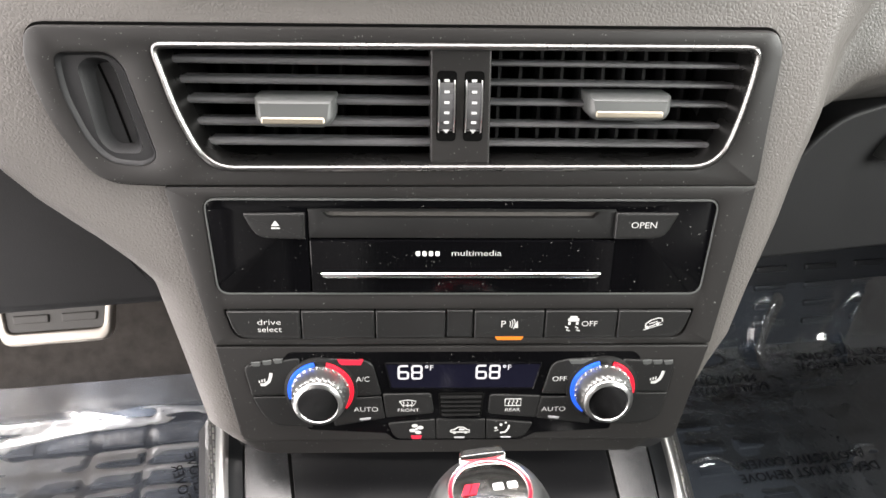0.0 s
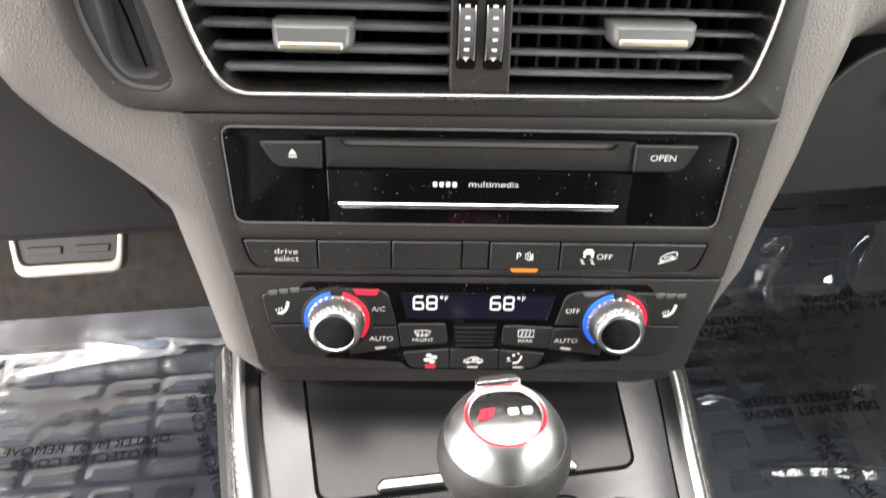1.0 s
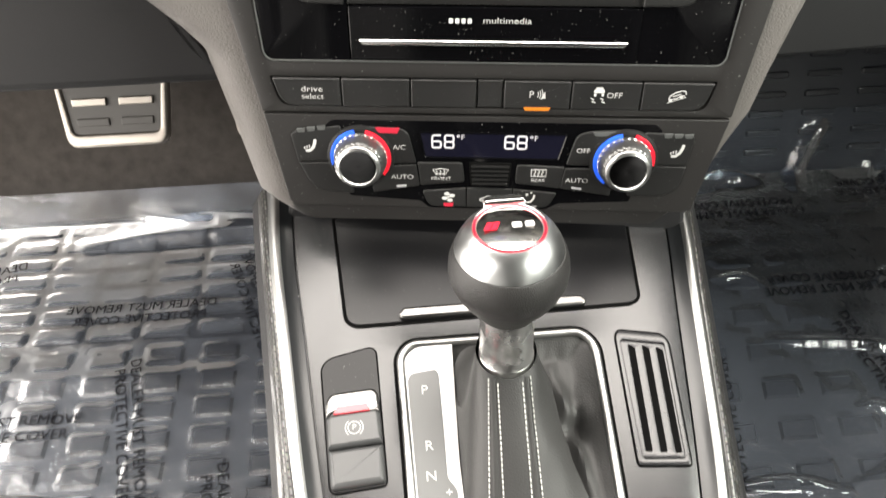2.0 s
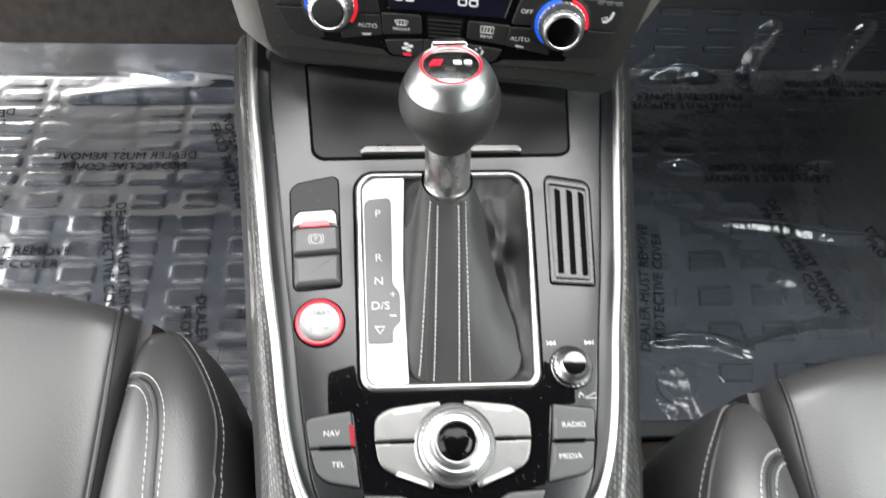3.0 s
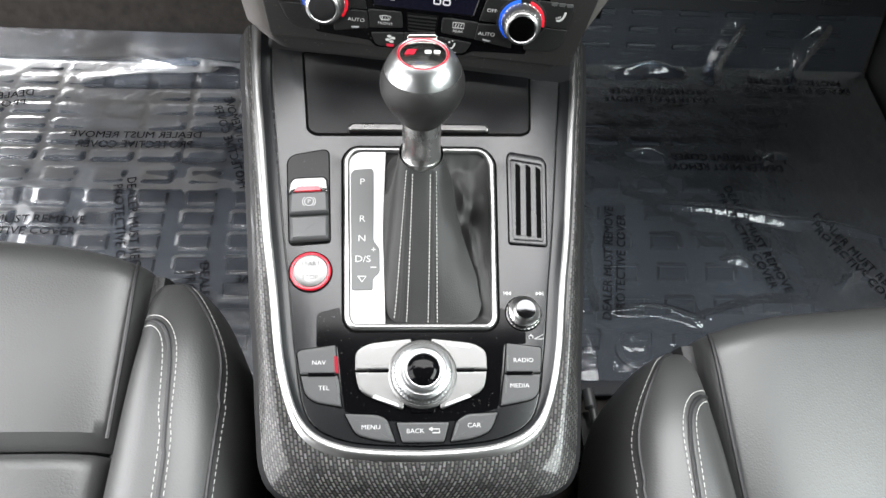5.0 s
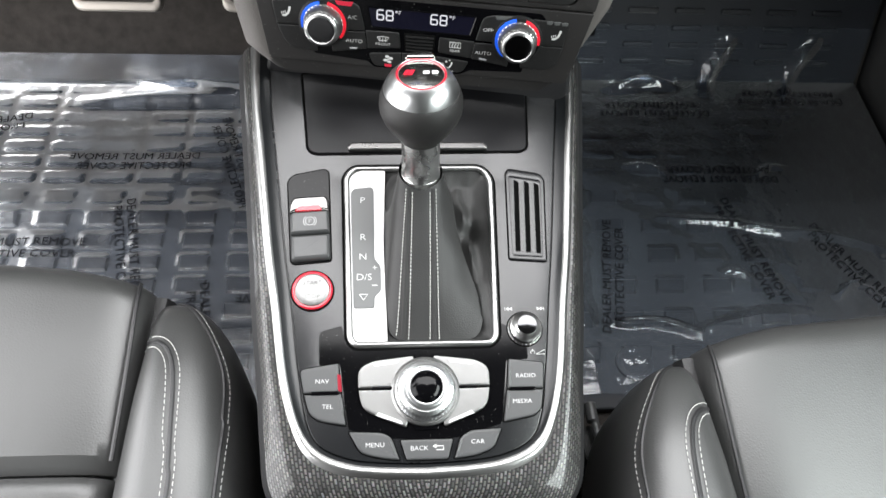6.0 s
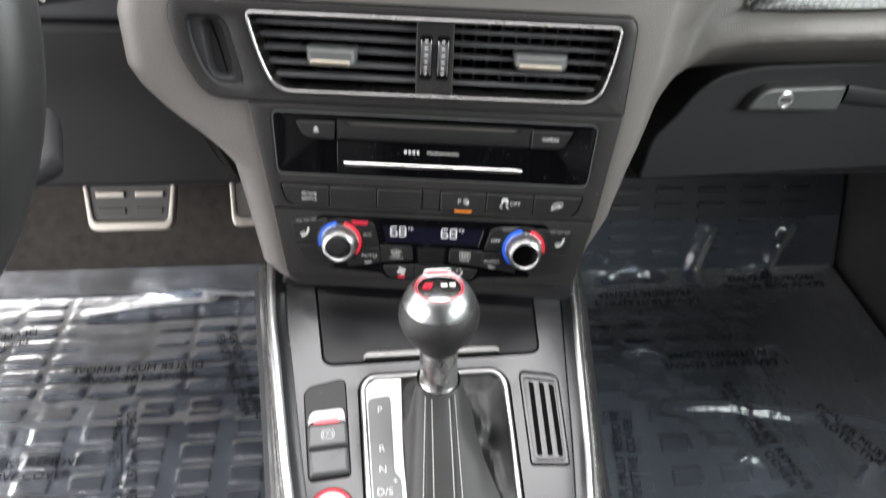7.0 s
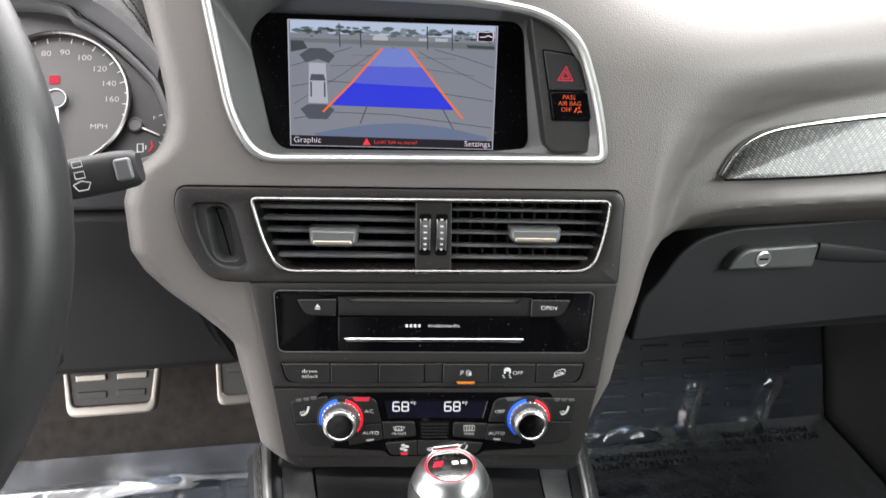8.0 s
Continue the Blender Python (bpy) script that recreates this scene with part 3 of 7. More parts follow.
def build_glovebox():
    fm = frame_matrix((0, 0.3235, 0.007), (1, 0, 0), (0, 0.17, 0.985), (0, -0.985, 0.17))
    box = thing("glove_compartment", (450, 405, 0), "closed dark plastic glove compartment under the passenger dash", "glovebox", fm)
    bm = bmesh.new()
    plate(bm, rounded([(206, 398), (470, 408), (690, 412), (690, 520), (451, 513), (294, 508), (262, 499), (244, 484), (228, 458), (212, 440)], [6, 30, 5, 5, 40, 25, 14, 14, 14, 10], 6), -250, -6, 3, steps=3)
    body = part("lid", bm, "lower", box, "dark grained lid", fm)
    handle = rounded([(287.5, 471), (374.5, 470), (377, 494.5), (299, 492)], [3, 5, 5, 12], 5)
    bm = bmesh.new()
    plate(bm, handle, -8, 7, 3.5, steps=4)
    h = part("handle", bm, "tab", box, "satin grey pull handle with a lock", fm)
    bm = bmesh.new()
    lathe(bm, [(7.5, 6.5), (7.5, 8.0), (6.2, 8.4), (6.0, 7.6), (3.5, 7.6), (0.01, 7.4)], 28, 321, 481.5)
    part("lock", bm, "chrome", h, "small chrome key lock", fm)
    bm = bmesh.new()
    slab_box(bm, 316.5, 480.7, 7.4, 325.5, 482.3, 7.9)
    part("keyhole", bm, "groove", h, "", fm)
    bm = bmesh.new()
    tube(bm, [(x, 483 - (x - 384) * 0.12, -4.0 + 1.0 * math.sin((x - 384) / 90 * math.pi)) for x in range(384, 478, 6)],
         [8.5 * math.sqrt(max(0.02, 1 - ((x - 384) / 96) ** 2)) for x in range(384, 478, 6)], 14, flat=0.22)
    part("finger_scoop", bm, "lower", box, "dark moulded finger scoop", fm)
    # shelf under the dash
    bm = bmesh.new()
    slab_box(bm, 0.20, 0.42, 0.385, 0.70, 0.83, 0.400)
    part("underside", bm, "lower", box)
    return box


build_glovebox()


def build_trim_strip():
    """Lacquered carbon inlay with a bright upper edge, on the passenger side."""
    strip = thing("dash_inlay", (300, 150, -54), "lacquered carbon inlay with a bright upper edge on the dash", "trim", STACK)
    xs = [k * 1.5 for k in range(12)] + [18 + k * 10 for k in range(38)]
    low = [(224.6 + d, 119.7 + 0.035 * d + 0.00025 * d * d * (1 if d < 140 else 140 / d)) for d in xs]
    top = [(224.6 + d, 120.5 + 33 * (1 - math.exp(-d / 14)) + 0.13 * d) for d in xs]
    bm = bmesh.new()
    n, rows = 10, []
    for (x, a), (_, b) in zip(low, top):
        rows.append([bm.verts.new((x, a + (b - a) * k / n, -46 - 8 * (k / n) ** 1.5)) for k in range(n + 1)])
    for r, q in zip(rows, rows[1:]):
        for k in range(n):
            bm.faces.new((r[k], q[k], q[k + 1], r[k + 1]))
    part("inlay", bm, "carbon", strip, "dark carbon twill under clear lacquer", STACK, clean=False)
    bm = bmesh.new()
    tube(bm, [(x, h + 1.2, -53) for x, h in top], 2.6, 10)
    part("bright_edge", bm, "bright", strip, "bright metal edge", STACK)
    bm = bmesh.new()
    tube(bm, [(x, h - 0.8, -46) for x, h in low], 0.9, 8)
    part("lower_edge", bm, "groove", strip, "", STACK)


build_trim_strip()


# ==== the centre console ====
TRIM_OUT = smooth_line([(134, 240), (130, 190), (123.5, 140), (113, 62), (105, 15), (97.5, -35), (89, -66), (78, -87), (60, -98), (33, -102.5), (0, -104)])
TRIM_IN = smooth_line([(127, 240), (124, 190), (117.5, 140), (107.5, 62), (100, 15), (92.5, -35), (83, -68), (71, -84.5), (52, -93), (30, -96.2), (0, -97.5)])
CARBON_OUT = smooth_line([(142, 240), (137, 190), (131, 140), (122, 62), (117, 15), (110.5, -35), (106, -75), (101, -106), (88, -122), (60, -127), (0, -129)])


def ribbon(bm, a, b, za, zb, mid=0.0, n=5):
    """A curved band between two half outlines, mirrored; mid lifts its middle."""
    fa, fb = half_to_full(a), half_to_full(b)
    rows = []
    for (xa, ya), (xb, yb) in zip(fa, fb):
        rows.append([bm.verts.new((xa + (xb - xa) * k / n, ya + (yb - ya) * k / n, za + (zb - za) * k / n + mid * math.sin(math.pi * k / n))) for k in range(n + 1)])
    for r, s in zip(rows, rows[1:]):
        for k in range(n):
            bm.faces.new((r[k], r[k + 1], s[k + 1], s[k]))
    return bm


def build_console():
    con = thing("centre_console", (0, 40, -280), "black centre console with bright trim and carbon flanks between the seats", "console", CONSOLE)
    lip = wall_foot(1.0)
    panel = half_to_full(lip)
    gate_hole = rounded([(-56, 121), (-49, 128), (49, 129), (57, 120), (52.5, -10), (47, -15.5), (-46, -15.5), (-51.5, -10)], [8, 10, 10, 8, 6, 6, 6, 6], 4)
    bm = bmesh.new()
    plate(bm, panel, -9, 0, 0.6, holes=[gate_hole])
    part("top_panel", bm, "panel", con, "soft black painted panel", CONSOLE)
    bm = bmesh.new()
    ribbon(bm, inset_half(lip, -0.3), wall_foot(0.0), -3.0, -3.0, 0.0, 1)
    ribbon(bm, wall_foot(0.0), inset_half(TRIM_IN, 0.8), -0.2, 3.4, -0.5, 5)
    part("inner_wall", bm, "wall", con, "glossy black sloping inner wall", CONSOLE)
    bm = bmesh.new()
    ribbon(bm, inset_half(TRIM_IN, 0.9), TRIM_OUT, 3.2, 2.6, 1.8, 8)
    part("bright_trim", bm, "chrome2", con, "satin chrome trim line", CONSOLE)
    bm = bmesh.new()
    ribbon(bm, TRIM_OUT, CARBON_OUT, 2.4, -7.0, 3.0, 8)
    part("carbon_flank", bm, "carbon", con, "lacquered carbon twill flank", CONSOLE)
    bm = bmesh.new()
    low = [(x * 1.02 + 2, y - 1) for x, y in CARBON_OUT[:-1]] + [(0, CARBON_OUT[-1][1] - 1)]
    base = [(x * 1.10 + 8, y - 10) for x, y in CARBON_OUT[:-1]] + [(0, CARBON_OUT[-1][1] - 10)]
    ribbon(bm, CARBON_OUT, low, -7.0, -14.0, 0.0, 2)
    ribbon(bm, low, base, -14.0, -330.0, 0.0, 4)
    part("side_wall", bm, "lower", con, "dark plastic side wall", CONSOLE)
    bm = bmesh.new()
    plate(bm, rounded([(-108, -126), (108, -126), (112, -420), (-112, -420)], 10), -60, -17, 8, steps=4)
    part("rear_block", bm, "lower", con, "dark plastic block behind the controls", CONSOLE)
    return con


def wall_foot(more):
    """Where the sloping inner wall meets the panel."""
    near = [table(((-110, 2.6), (-80, 3.4), (-40, 7.5), (60, 8.0), (240, 8.0)), y) + more for x, y in TRIM_IN]
    return [inset_half(TRIM_IN, d)[i] for i, d in enumerate(near)]


def inset_half(half, d):
    out = []
    for i, p in enumerate(half):
        a, b = Vector(half[max(i - 1, 0)]), Vector(half[min(i + 1, len(half) - 1)])
        t = (b - a).normalized()
        n = Vector((t.y, -t.x))
        q = Vector(p) + n * d
        out.append((max(0.0, q.x) if i < len(half) - 1 else 0.0, q.y))
    return out


con = build_console()


# ==== seats ====
def build_seat(name, cx, y_front, side, label):
    """A front seat cushion; side is +1 where the near bolster lies towards +x."""
    seat = thing(name, (cx, y_front - 0.25, FLOOR), label, "car seat", group="front seats")
    xi = 0.171  # half width of the centre panel
    # base under the cushion
    bm = bmesh.new()
    loft(bm, [super_section(cx, y_front - 0.50, 0.13, 0.235, 0.075, 5), super_section(cx, y_front - 0.06, 0.13, 0.225, 0.075, 5)])
    part("base", bm, "lower", seat, "dark plastic seat base")

    def pad(y0, y1, w, top, front_round, back_round, front_bow=0.0):
        bm = bmesh.new()
        secs = []
        n = 26
        for k in range(n + 1):
            f = 1 - (1 - k / n) ** 1.6
            y = y0 + (y1 - y0) * f
            e0, e1 = (y - y0), (y1 - y)
            drop = 0.0
            if e1 < front_round:
                drop = front_round - math.sqrt(max(0, front_round ** 2 - (front_round - e1) ** 2))
            if e0 < back_round:
                drop = max(drop, back_round - math.sqrt(max(0, back_round ** 2 - (back_round - e0) ** 2)))
            t = top + 0.012 * f - drop
            bow = front_bow * f * f
            secs.append([(x, yy - bow * ((x - cx) / w) ** 2, z) for x, yy, z in super_section(cx, y, (t + 0.12) / 2, w, (t - 0.12) / 2, 9, 72)])
        loft(bm, secs)
        return bm

    pd = part("thigh_pad", pad(y_front - 0.166, y_front + 0.013, xi, 0.262, 0.034, 0.010, 0.028), "leather", seat, "smooth black leather thigh pad")
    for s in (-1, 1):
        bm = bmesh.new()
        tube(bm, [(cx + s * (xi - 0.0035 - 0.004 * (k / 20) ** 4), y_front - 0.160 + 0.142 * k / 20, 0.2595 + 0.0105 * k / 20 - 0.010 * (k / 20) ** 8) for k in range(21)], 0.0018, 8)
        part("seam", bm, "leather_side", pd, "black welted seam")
    part("cushion", pad(y_front - 0.60, y_front - 0.169, xi - 0.003, 0.255, 0.010, 0.02), "leather", seat, "smooth black leather centre cushion")
    for s in (side, -side):
        bx, y_b = cx + s * 0.199, y_front - 0.024
        rows = smooth_rows(((0.0, -0.008, 0.026, 0.228), (-0.002, 0.004, 0.030, 0.238), (-0.006, 0.013, 0.031, 0.246), (-0.014, 0.023, 0.032, 0.256), (-0.03, 0.034, 0.033, 0.267), (-0.06, 0.047, 0.033, 0.277), (-0.095, 0.055, 0.034, 0.283), (-0.16, 0.064, 0.034, 0.289), (-0.30, 0.068, 0.034, 0.294), (-0.60, 0.069, 0.034, 0.298)))
        bm = bmesh.new()
        loft(bm, [super_section(bx + s * (out - inn) / 2, y_b + dy, (t + 0.07) / 2, (out + inn) / 2, (t - 0.07) / 2, 2.9, 48) for dy, out, inn, t in rows])
        bol = part("bolster", bm, "leather", seat, "padded black leather bolster with pale stitching")

        def on_top(dy, off):
            out, inn, t = (float(np.interp(-dy, [-r[0] for r in rows], [r[k] for r in rows])) for k in (1, 2, 3))
            w, hh = (out + inn) / 2, (t - 0.07) / 2
            u = min(0.97, max(-0.97, (off - (out - inn) / 2) / w))
            z = (t + 0.07) / 2 + hh * (1 - abs(u) ** 2.9) ** (1 / 2.9)
            return Vector((bx + s * ((out - inn) / 2 + u * w), y_b + dy, z + 0.0005))

        outer = ((0.0415, -0.024), (0.044, -0.015), (0.049, -0.004), (0.0595, 0.005), (0.076, 0.0115), (0.098, 0.0147), (0.134, 0.018), (0.177, 0.022), (0.45, 0.030))
        inner = ((0.051, -0.024), (0.0525, -0.017), (0.058, -0.008), (0.069, -0.0007), (0.087, 0.0036), (0.124, 0.0084), (0.177, 0.0146), (0.45, 0.022))
        middle = ((0.046, -0.024), (0.048, -0.016), (0.0535, -0.006), (0.064, 0.002), (0.0815, 0.0075), (0.105, 0.011), (0.150, 0.016), (0.177, 0.0183), (0.45, 0.026))
        edge = ((0.002, -0.010), (0.007, 0.001), (0.016, 0.011), (0.035, 0.024), (0.058, 0.036), (0.081, 0.0435), (0.113, 0.047), (0.150, 0.049), (0.45, 0.052))

        outer, inner, middle, edge = (smooth_rows(line, 6) for line in (outer, inner, middle, edge))

        def run(line, d, more=0.0):
            return on_top(-d, table(line, d) + more)

        for tag, lines in (("stitching", (outer, inner)), ("edge_stitching", (edge,))):
            bm = bmesh.new()
            for line in lines:
                d = line[0][0]
                while d < 0.44:
                    a, b = run(line, d), run(line, d + 0.0030)
                    tube(bm, [a, (a + b) / 2 + Vector((0, 0, 0.0003)), b], 0.00032, 5)
                    slope = (run(line, d + 0.002) - run(line, d)).length / 0.002
                    d += 0.0050 / max(1.0, slope)
            part(tag, bm, "thread", bol, "pale grey stitching")
        bm = bmesh.new()
        tube(bm, [run(middle, d) for d in np.arange(0.0465, 0.44, 0.004)], 0.0018, 8, flat=0.5)
        part("welt", bm, "leather_side", bol, "raised seam between the stitches")
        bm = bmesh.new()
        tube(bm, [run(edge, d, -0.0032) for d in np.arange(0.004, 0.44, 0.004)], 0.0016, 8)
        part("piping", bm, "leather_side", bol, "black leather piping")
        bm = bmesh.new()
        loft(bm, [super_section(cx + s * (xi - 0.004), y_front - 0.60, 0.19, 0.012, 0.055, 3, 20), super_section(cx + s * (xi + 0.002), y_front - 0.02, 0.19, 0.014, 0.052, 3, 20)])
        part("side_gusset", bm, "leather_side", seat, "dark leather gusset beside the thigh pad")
    bm = bmesh.new()
    secs = []
    for k in range(12):
        f = k / 11
        secs.append([(x, y_front - 0.62 - 0.20 * f + (y - 0) * 1.0, z) for x, y, z in
                     [(px, pz, 0.24 + 0.62 * f) for px, _, pz in super_section(cx, 0, 0, 0.23 - 0.05 * f, 0.06, 5, 40)]])
    loft(bm, secs)
    part("backrest", bm, "leather", seat, "black leather backrest")
    return seat


def smooth_rows(rows, per=4):
    """Rows of numbers joined by smooth curves."""
    out, n = [], len(rows)
    for i in range(n - 1):
        p0, p1, p2, p3 = rows[max(i - 1, 0)], rows[i], rows[i + 1], rows[min(i + 2, n - 1)]
        for k in range(per):
            f = k / per
            out.append(tuple(0.5 * (2 * b + (c - a) * f + (2 * a - 5 * b + 4 * c - d) * f * f + (3 * b - a - 3 * c + d) * f ** 3) for a, b, c, d in zip(p0, p1, p2, p3)))
    out.append(tuple(rows[-1]))
    return out


build_seat("front_seat", -0.385, 0.190, 1, "black leather driver seat with pale twin stitching")
build_seat("front_seat", 0.399, 0.126, -1, "black leather passenger seat with pale twin stitching")


# ==== the centre stack's units ====
def dent(points, r=1.0):
    return rounded(points, r, 3)


def build_vent():
    vent = thing("air_vent", (0, 80, -3), "twin centre air vents with black slats and a chrome surround", "air vent", STACK)
    bm = bmesh.new()
    pocket = ccw(rounded([(-168.5, 102.6), (-147, 102.8), (-141.6, 98), (-132.6, 59), (-138.6, 55.4), (-153, 56.6), (-161, 66), (-168, 86)], [5, 5, 8, 5, 5, 9, 12, 14], 5))
    dish = ccw(rounded([(-161, 97), (-156, 100.8), (-148.4, 100.2), (-145.6, 96.4), (-138.6, 63), (-141, 60.4), (-152, 60.4), (-157, 66)], [5, 5, 4, 5, 4, 4, 6, 12], 5))
    plate(bm, VENT_PLATE, -4, 1.5, 1.2, holes=[inset(ccw(VENT_FRAME), 1.5), pocket])
    part("face_plate", bm, "fascia", vent, "charcoal painted face plate", STACK)
    bm = bmesh.new()
    plate(bm, inset(ccw(VENT_PLATE), -1.3), -6, -2.3, 0, holes=[inset(ccw(VENT_PLATE), 3)])
    part("edge_gap", bm, "groove", vent, "", STACK)
    bm = bmesh.new()
    loft(bm, [[(x, y, 1.2) for x, y in pocket], [(x, y, 0.2) for x, y in inset(pocket, 0.3)], [(x, y, -1.2) for x, y in inset(pocket, 1.4)]], cap=False)
    plate(bm, inset(pocket, 1.0), -2.6, -1.2, 0, holes=[dish])
    p = part("card_pocket", bm, "lower", vent, "dark moulded card holder", STACK)
    bm = bmesh.new()
    a = resampled(dish, 60)
    b = [(-149.6 + (x + 149.6) * 0.62, 80.6 + (y - 80.6) * 0.86) for x, y in a]
    loft(bm, [[(x, y, -1.2) for x, y in a], [(x * 0.75 + u * 0.25, y * 0.75 + v * 0.25, -2.2) for (x, y), (u, v) in zip(a, b)], [(x * 0.35 + u * 0.65, y * 0.35 + v * 0.65, -5.5) for (x, y), (u, v) in zip(a, b)], [(x, y, -7.5) for x, y in b]], cap=False)
    plate(bm, ccw(b), -9, -7.4, 0)
    part("card_dish", bm, "lower", p, "dark dished opening", STACK)
    bm = bmesh.new()
    flat(bm, stroke([(-155.2, 99), (-150.6, 84), (-146, 63.6)], 1.2), -7.2)
    part("card_slit", bm, "groove", p, "", STACK, clean=False)
    # chrome surround: a rounded band
    ring = ccw(VENT_FRAME)
    bm = bmesh.new()
    rows = []
    for k in range(7):
        a = math.pi * k / 6
        rows.append([(x, y, 0.8 + 2.6 * math.sin(a)) for x, y in inset(ring, 0.2 + 3.2 * (1 - math.cos(a)) / 2)])
    inner = inset(ring, 5.0)
    rows.append([(x, y, -12) for x, y in inner])
    loft(bm, rows, cap=False)
    part("chrome_surround", bm, "vent_chrome", vent, "satin chrome surround", STACK)
    bm = bmesh.new()
    loft(bm, [[(x, y, -11) for x, y in inner], [(x * 0.98, y, -40) for x, y in inner]], cap=False)
    plate(bm, inner, -72, -44, 0)
    part("duct", bm, "void", vent, "black duct", STACK)
    bm = bmesh.new()
    plate(bm, rounded([(-16, 107.5), (9.5, 108), (10.5, 56), (-15.5, 56)], 0.8), -45, -1.0, 0.8)
    mid = part("divider", bm, "fascia", vent, "charcoal divider", STACK)
    for cx in (-8.9, 2.7):
        bm = bmesh.new()
        plate(bm, box_outline(cx - 4.2, 67, cx + 4.2, 97, 2), -1.2, -0.7, 0)
        part("wheel_slot", bm, "groove", mid, "", STACK)
        bm = bmesh.new()
        n = 96
        r = 19.0
        for i in range(n):
            a0, a1 = 2 * math.pi * i / n, 2 * math.pi * (i + 0.62) / n
            vs = []
            for a in (a0, a1):
                for s in (-3.1, 3.1):
                    vs.append(bm.verts.new((cx + s, 82 + r * math.sin(a), -16.5 + r * math.cos(a))))
            bm.faces.new((vs[0], vs[1], vs[3], vs[2]))
        for i in range(64):
            a0, a1 = 2 * math.pi * i / 64, 2 * math.pi * (i + 1) / 64
            q = [bm.verts.new((cx + s, 82 + (r - 0.5) * math.sin(a), -16.5 + (r - 0.5) * math.cos(a))) for a, s in ((a0, -3.3), (a0, 3.3), (a1, 3.3), (a1, -3.3))]
            bm.faces.new(q)
        w = part("thumb_wheel", bm, "slat", mid, "knurled dark thumb wheel", STACK)
        for sd in (-3.6, 3.1):
            bm = bmesh.new()
            ring = [(cx + sd, 82 + 19.4 * math.sin(a), -16.5 + 19.4 * math.cos(a)) for a in (2 * math.pi * i / 64 for i in range(64))]
            loft(bm, [ring, [(x + 0.5, y, z) for x, y, z in ring]])
            part("wheel_rim", bm, "chrome", w, "bright wheel rim", STACK)
        bm = bmesh.new()
        for k in range(6):
            h = 71.5 + k * 4.3
            o = -16.5 + math.sqrt(19.3 ** 2 - (h - 82) ** 2) + 0.15
            flat(bm, box_outline(cx - 1.1, h - 0.55, cx + 1.1, h + 0.55, 0.2, 2) if k else [(cx - 1.5, h + 0.8), (cx + 1.5, h + 0.8), (cx, h - 1.0)], o)
        part("wheel_marks", bm, "faint2", w, "pale marks", STACK, clean=False)
    heights = (99.2, 90.8, 82.3, 72.8, 64.0)
    for side in (-1, 1):
        for k, h in enumerate(heights):
            t = (h - 55) / 53
            x0, x1 = (-113 - 13.5 * t, -15.5) if side < 0 else (10.5, 112 + 9.0 * t)
            bm = bmesh.new()
            prof = [(-1.3, -9), (-0.6, -7.9), (0.5, -8.0), (1.1, -9.3), (0.7, -17), (-1.0, -17)]
            if side < 0:
                prof = [(-1.7, -9.6), (-1.2, -8.4), (-0.2, -7.9), (0.9, -8.2), (1.5, -9.4), (1.6, -17), (-0.6, -17)]
            loft(bm, [[(x0, h + a, o) for a, o in prof], [(x1, h + a, o) for a, o in prof]])
            part("slat", bm, "slat", vent, "dark grey slat" if k == 0 and side < 0 else "", STACK)
    for k in range(11):
        x = 16 + k * 9.6
        bm = bmesh.new()
        slab_box(bm, x, 57, -44, x + 1.5, 108, -30)
        part("rear_vane", bm, "lower", vent, "", STACK)
    # left vanes coloured near-black, in place of the deep shade behind the slats
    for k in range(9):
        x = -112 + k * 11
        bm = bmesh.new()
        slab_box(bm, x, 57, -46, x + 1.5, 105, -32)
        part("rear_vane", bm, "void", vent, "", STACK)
    for x0, x1, h0, h1 in ((-90.5, -56, 72.5, 85.5), (51.5, 88.5, 76.5, 88)):
        bm = bmesh.new()
        o = rounded([(x0, h1), (x1, h1), (x1 - 0.5, h0 + 3), (x1 - 4, h0), (x0 + 4, h0), (x0 + 0.5, h0 + 3)], [1.5, 1.5, 3, 3, 3, 3], 4)
        secs = []
        for z, g, up in ((-12, 0.0, 0.0), (-4, 0.0, 0), (0.5, 0.4, 0), (2.4, 1.6, -0.2), (3.0, 3.0, -0.4)):
            secs.append([(x, y + up, z - 0.22 * (y - h0)) for x, y in inset(ccw(o), g)])
        loft(bm, secs)
        tab = part("adjuster_tab", bm, "tab", vent, "grey adjuster tab with a warm metal insert", STACK)
        bm = bmesh.new()
        ins = box_outline(x0 + 3.5, h0 + 2.2, x1 - 4.5, h0 + 4.8, 0.8)
        loft(bm, [[(x, y, 1.2 - 0.22 * (y - h0)) for x, y in ins], [(x, y, 3.5 - 0.22 * (y - h0)) for x, y in ins], [(x, y, 3.8 - 0.22 * (y - h0)) for x, y in inset(ccw(ins), 0.5)]])
        part("insert", bm, "warm", tab, "warm metal insert", STACK)


build_vent()


def push_button(name, outline, z0, z1, mat, parent, label="", bev=0.7, frame_m=STACK, dish=0.0):
    """A pillow-edged key."""
    bm = bmesh.new()
    o = ccw(outline)
    secs = [[(x, y, z0) for x, y in o]]
    for k in range(4):
        a = math.pi / 2 * k / 3
        secs.append([(x, y, z1 - bev + bev * math.sin(a)) for x, y in inset(o, bev * (1 - math.cos(a)))])
    secs.append([(x, y, z1 - dish) for x, y in inset(o, bev + 1.2)])
    loft(bm, secs)
    return part(name, bm, mat, parent, label, frame_m)


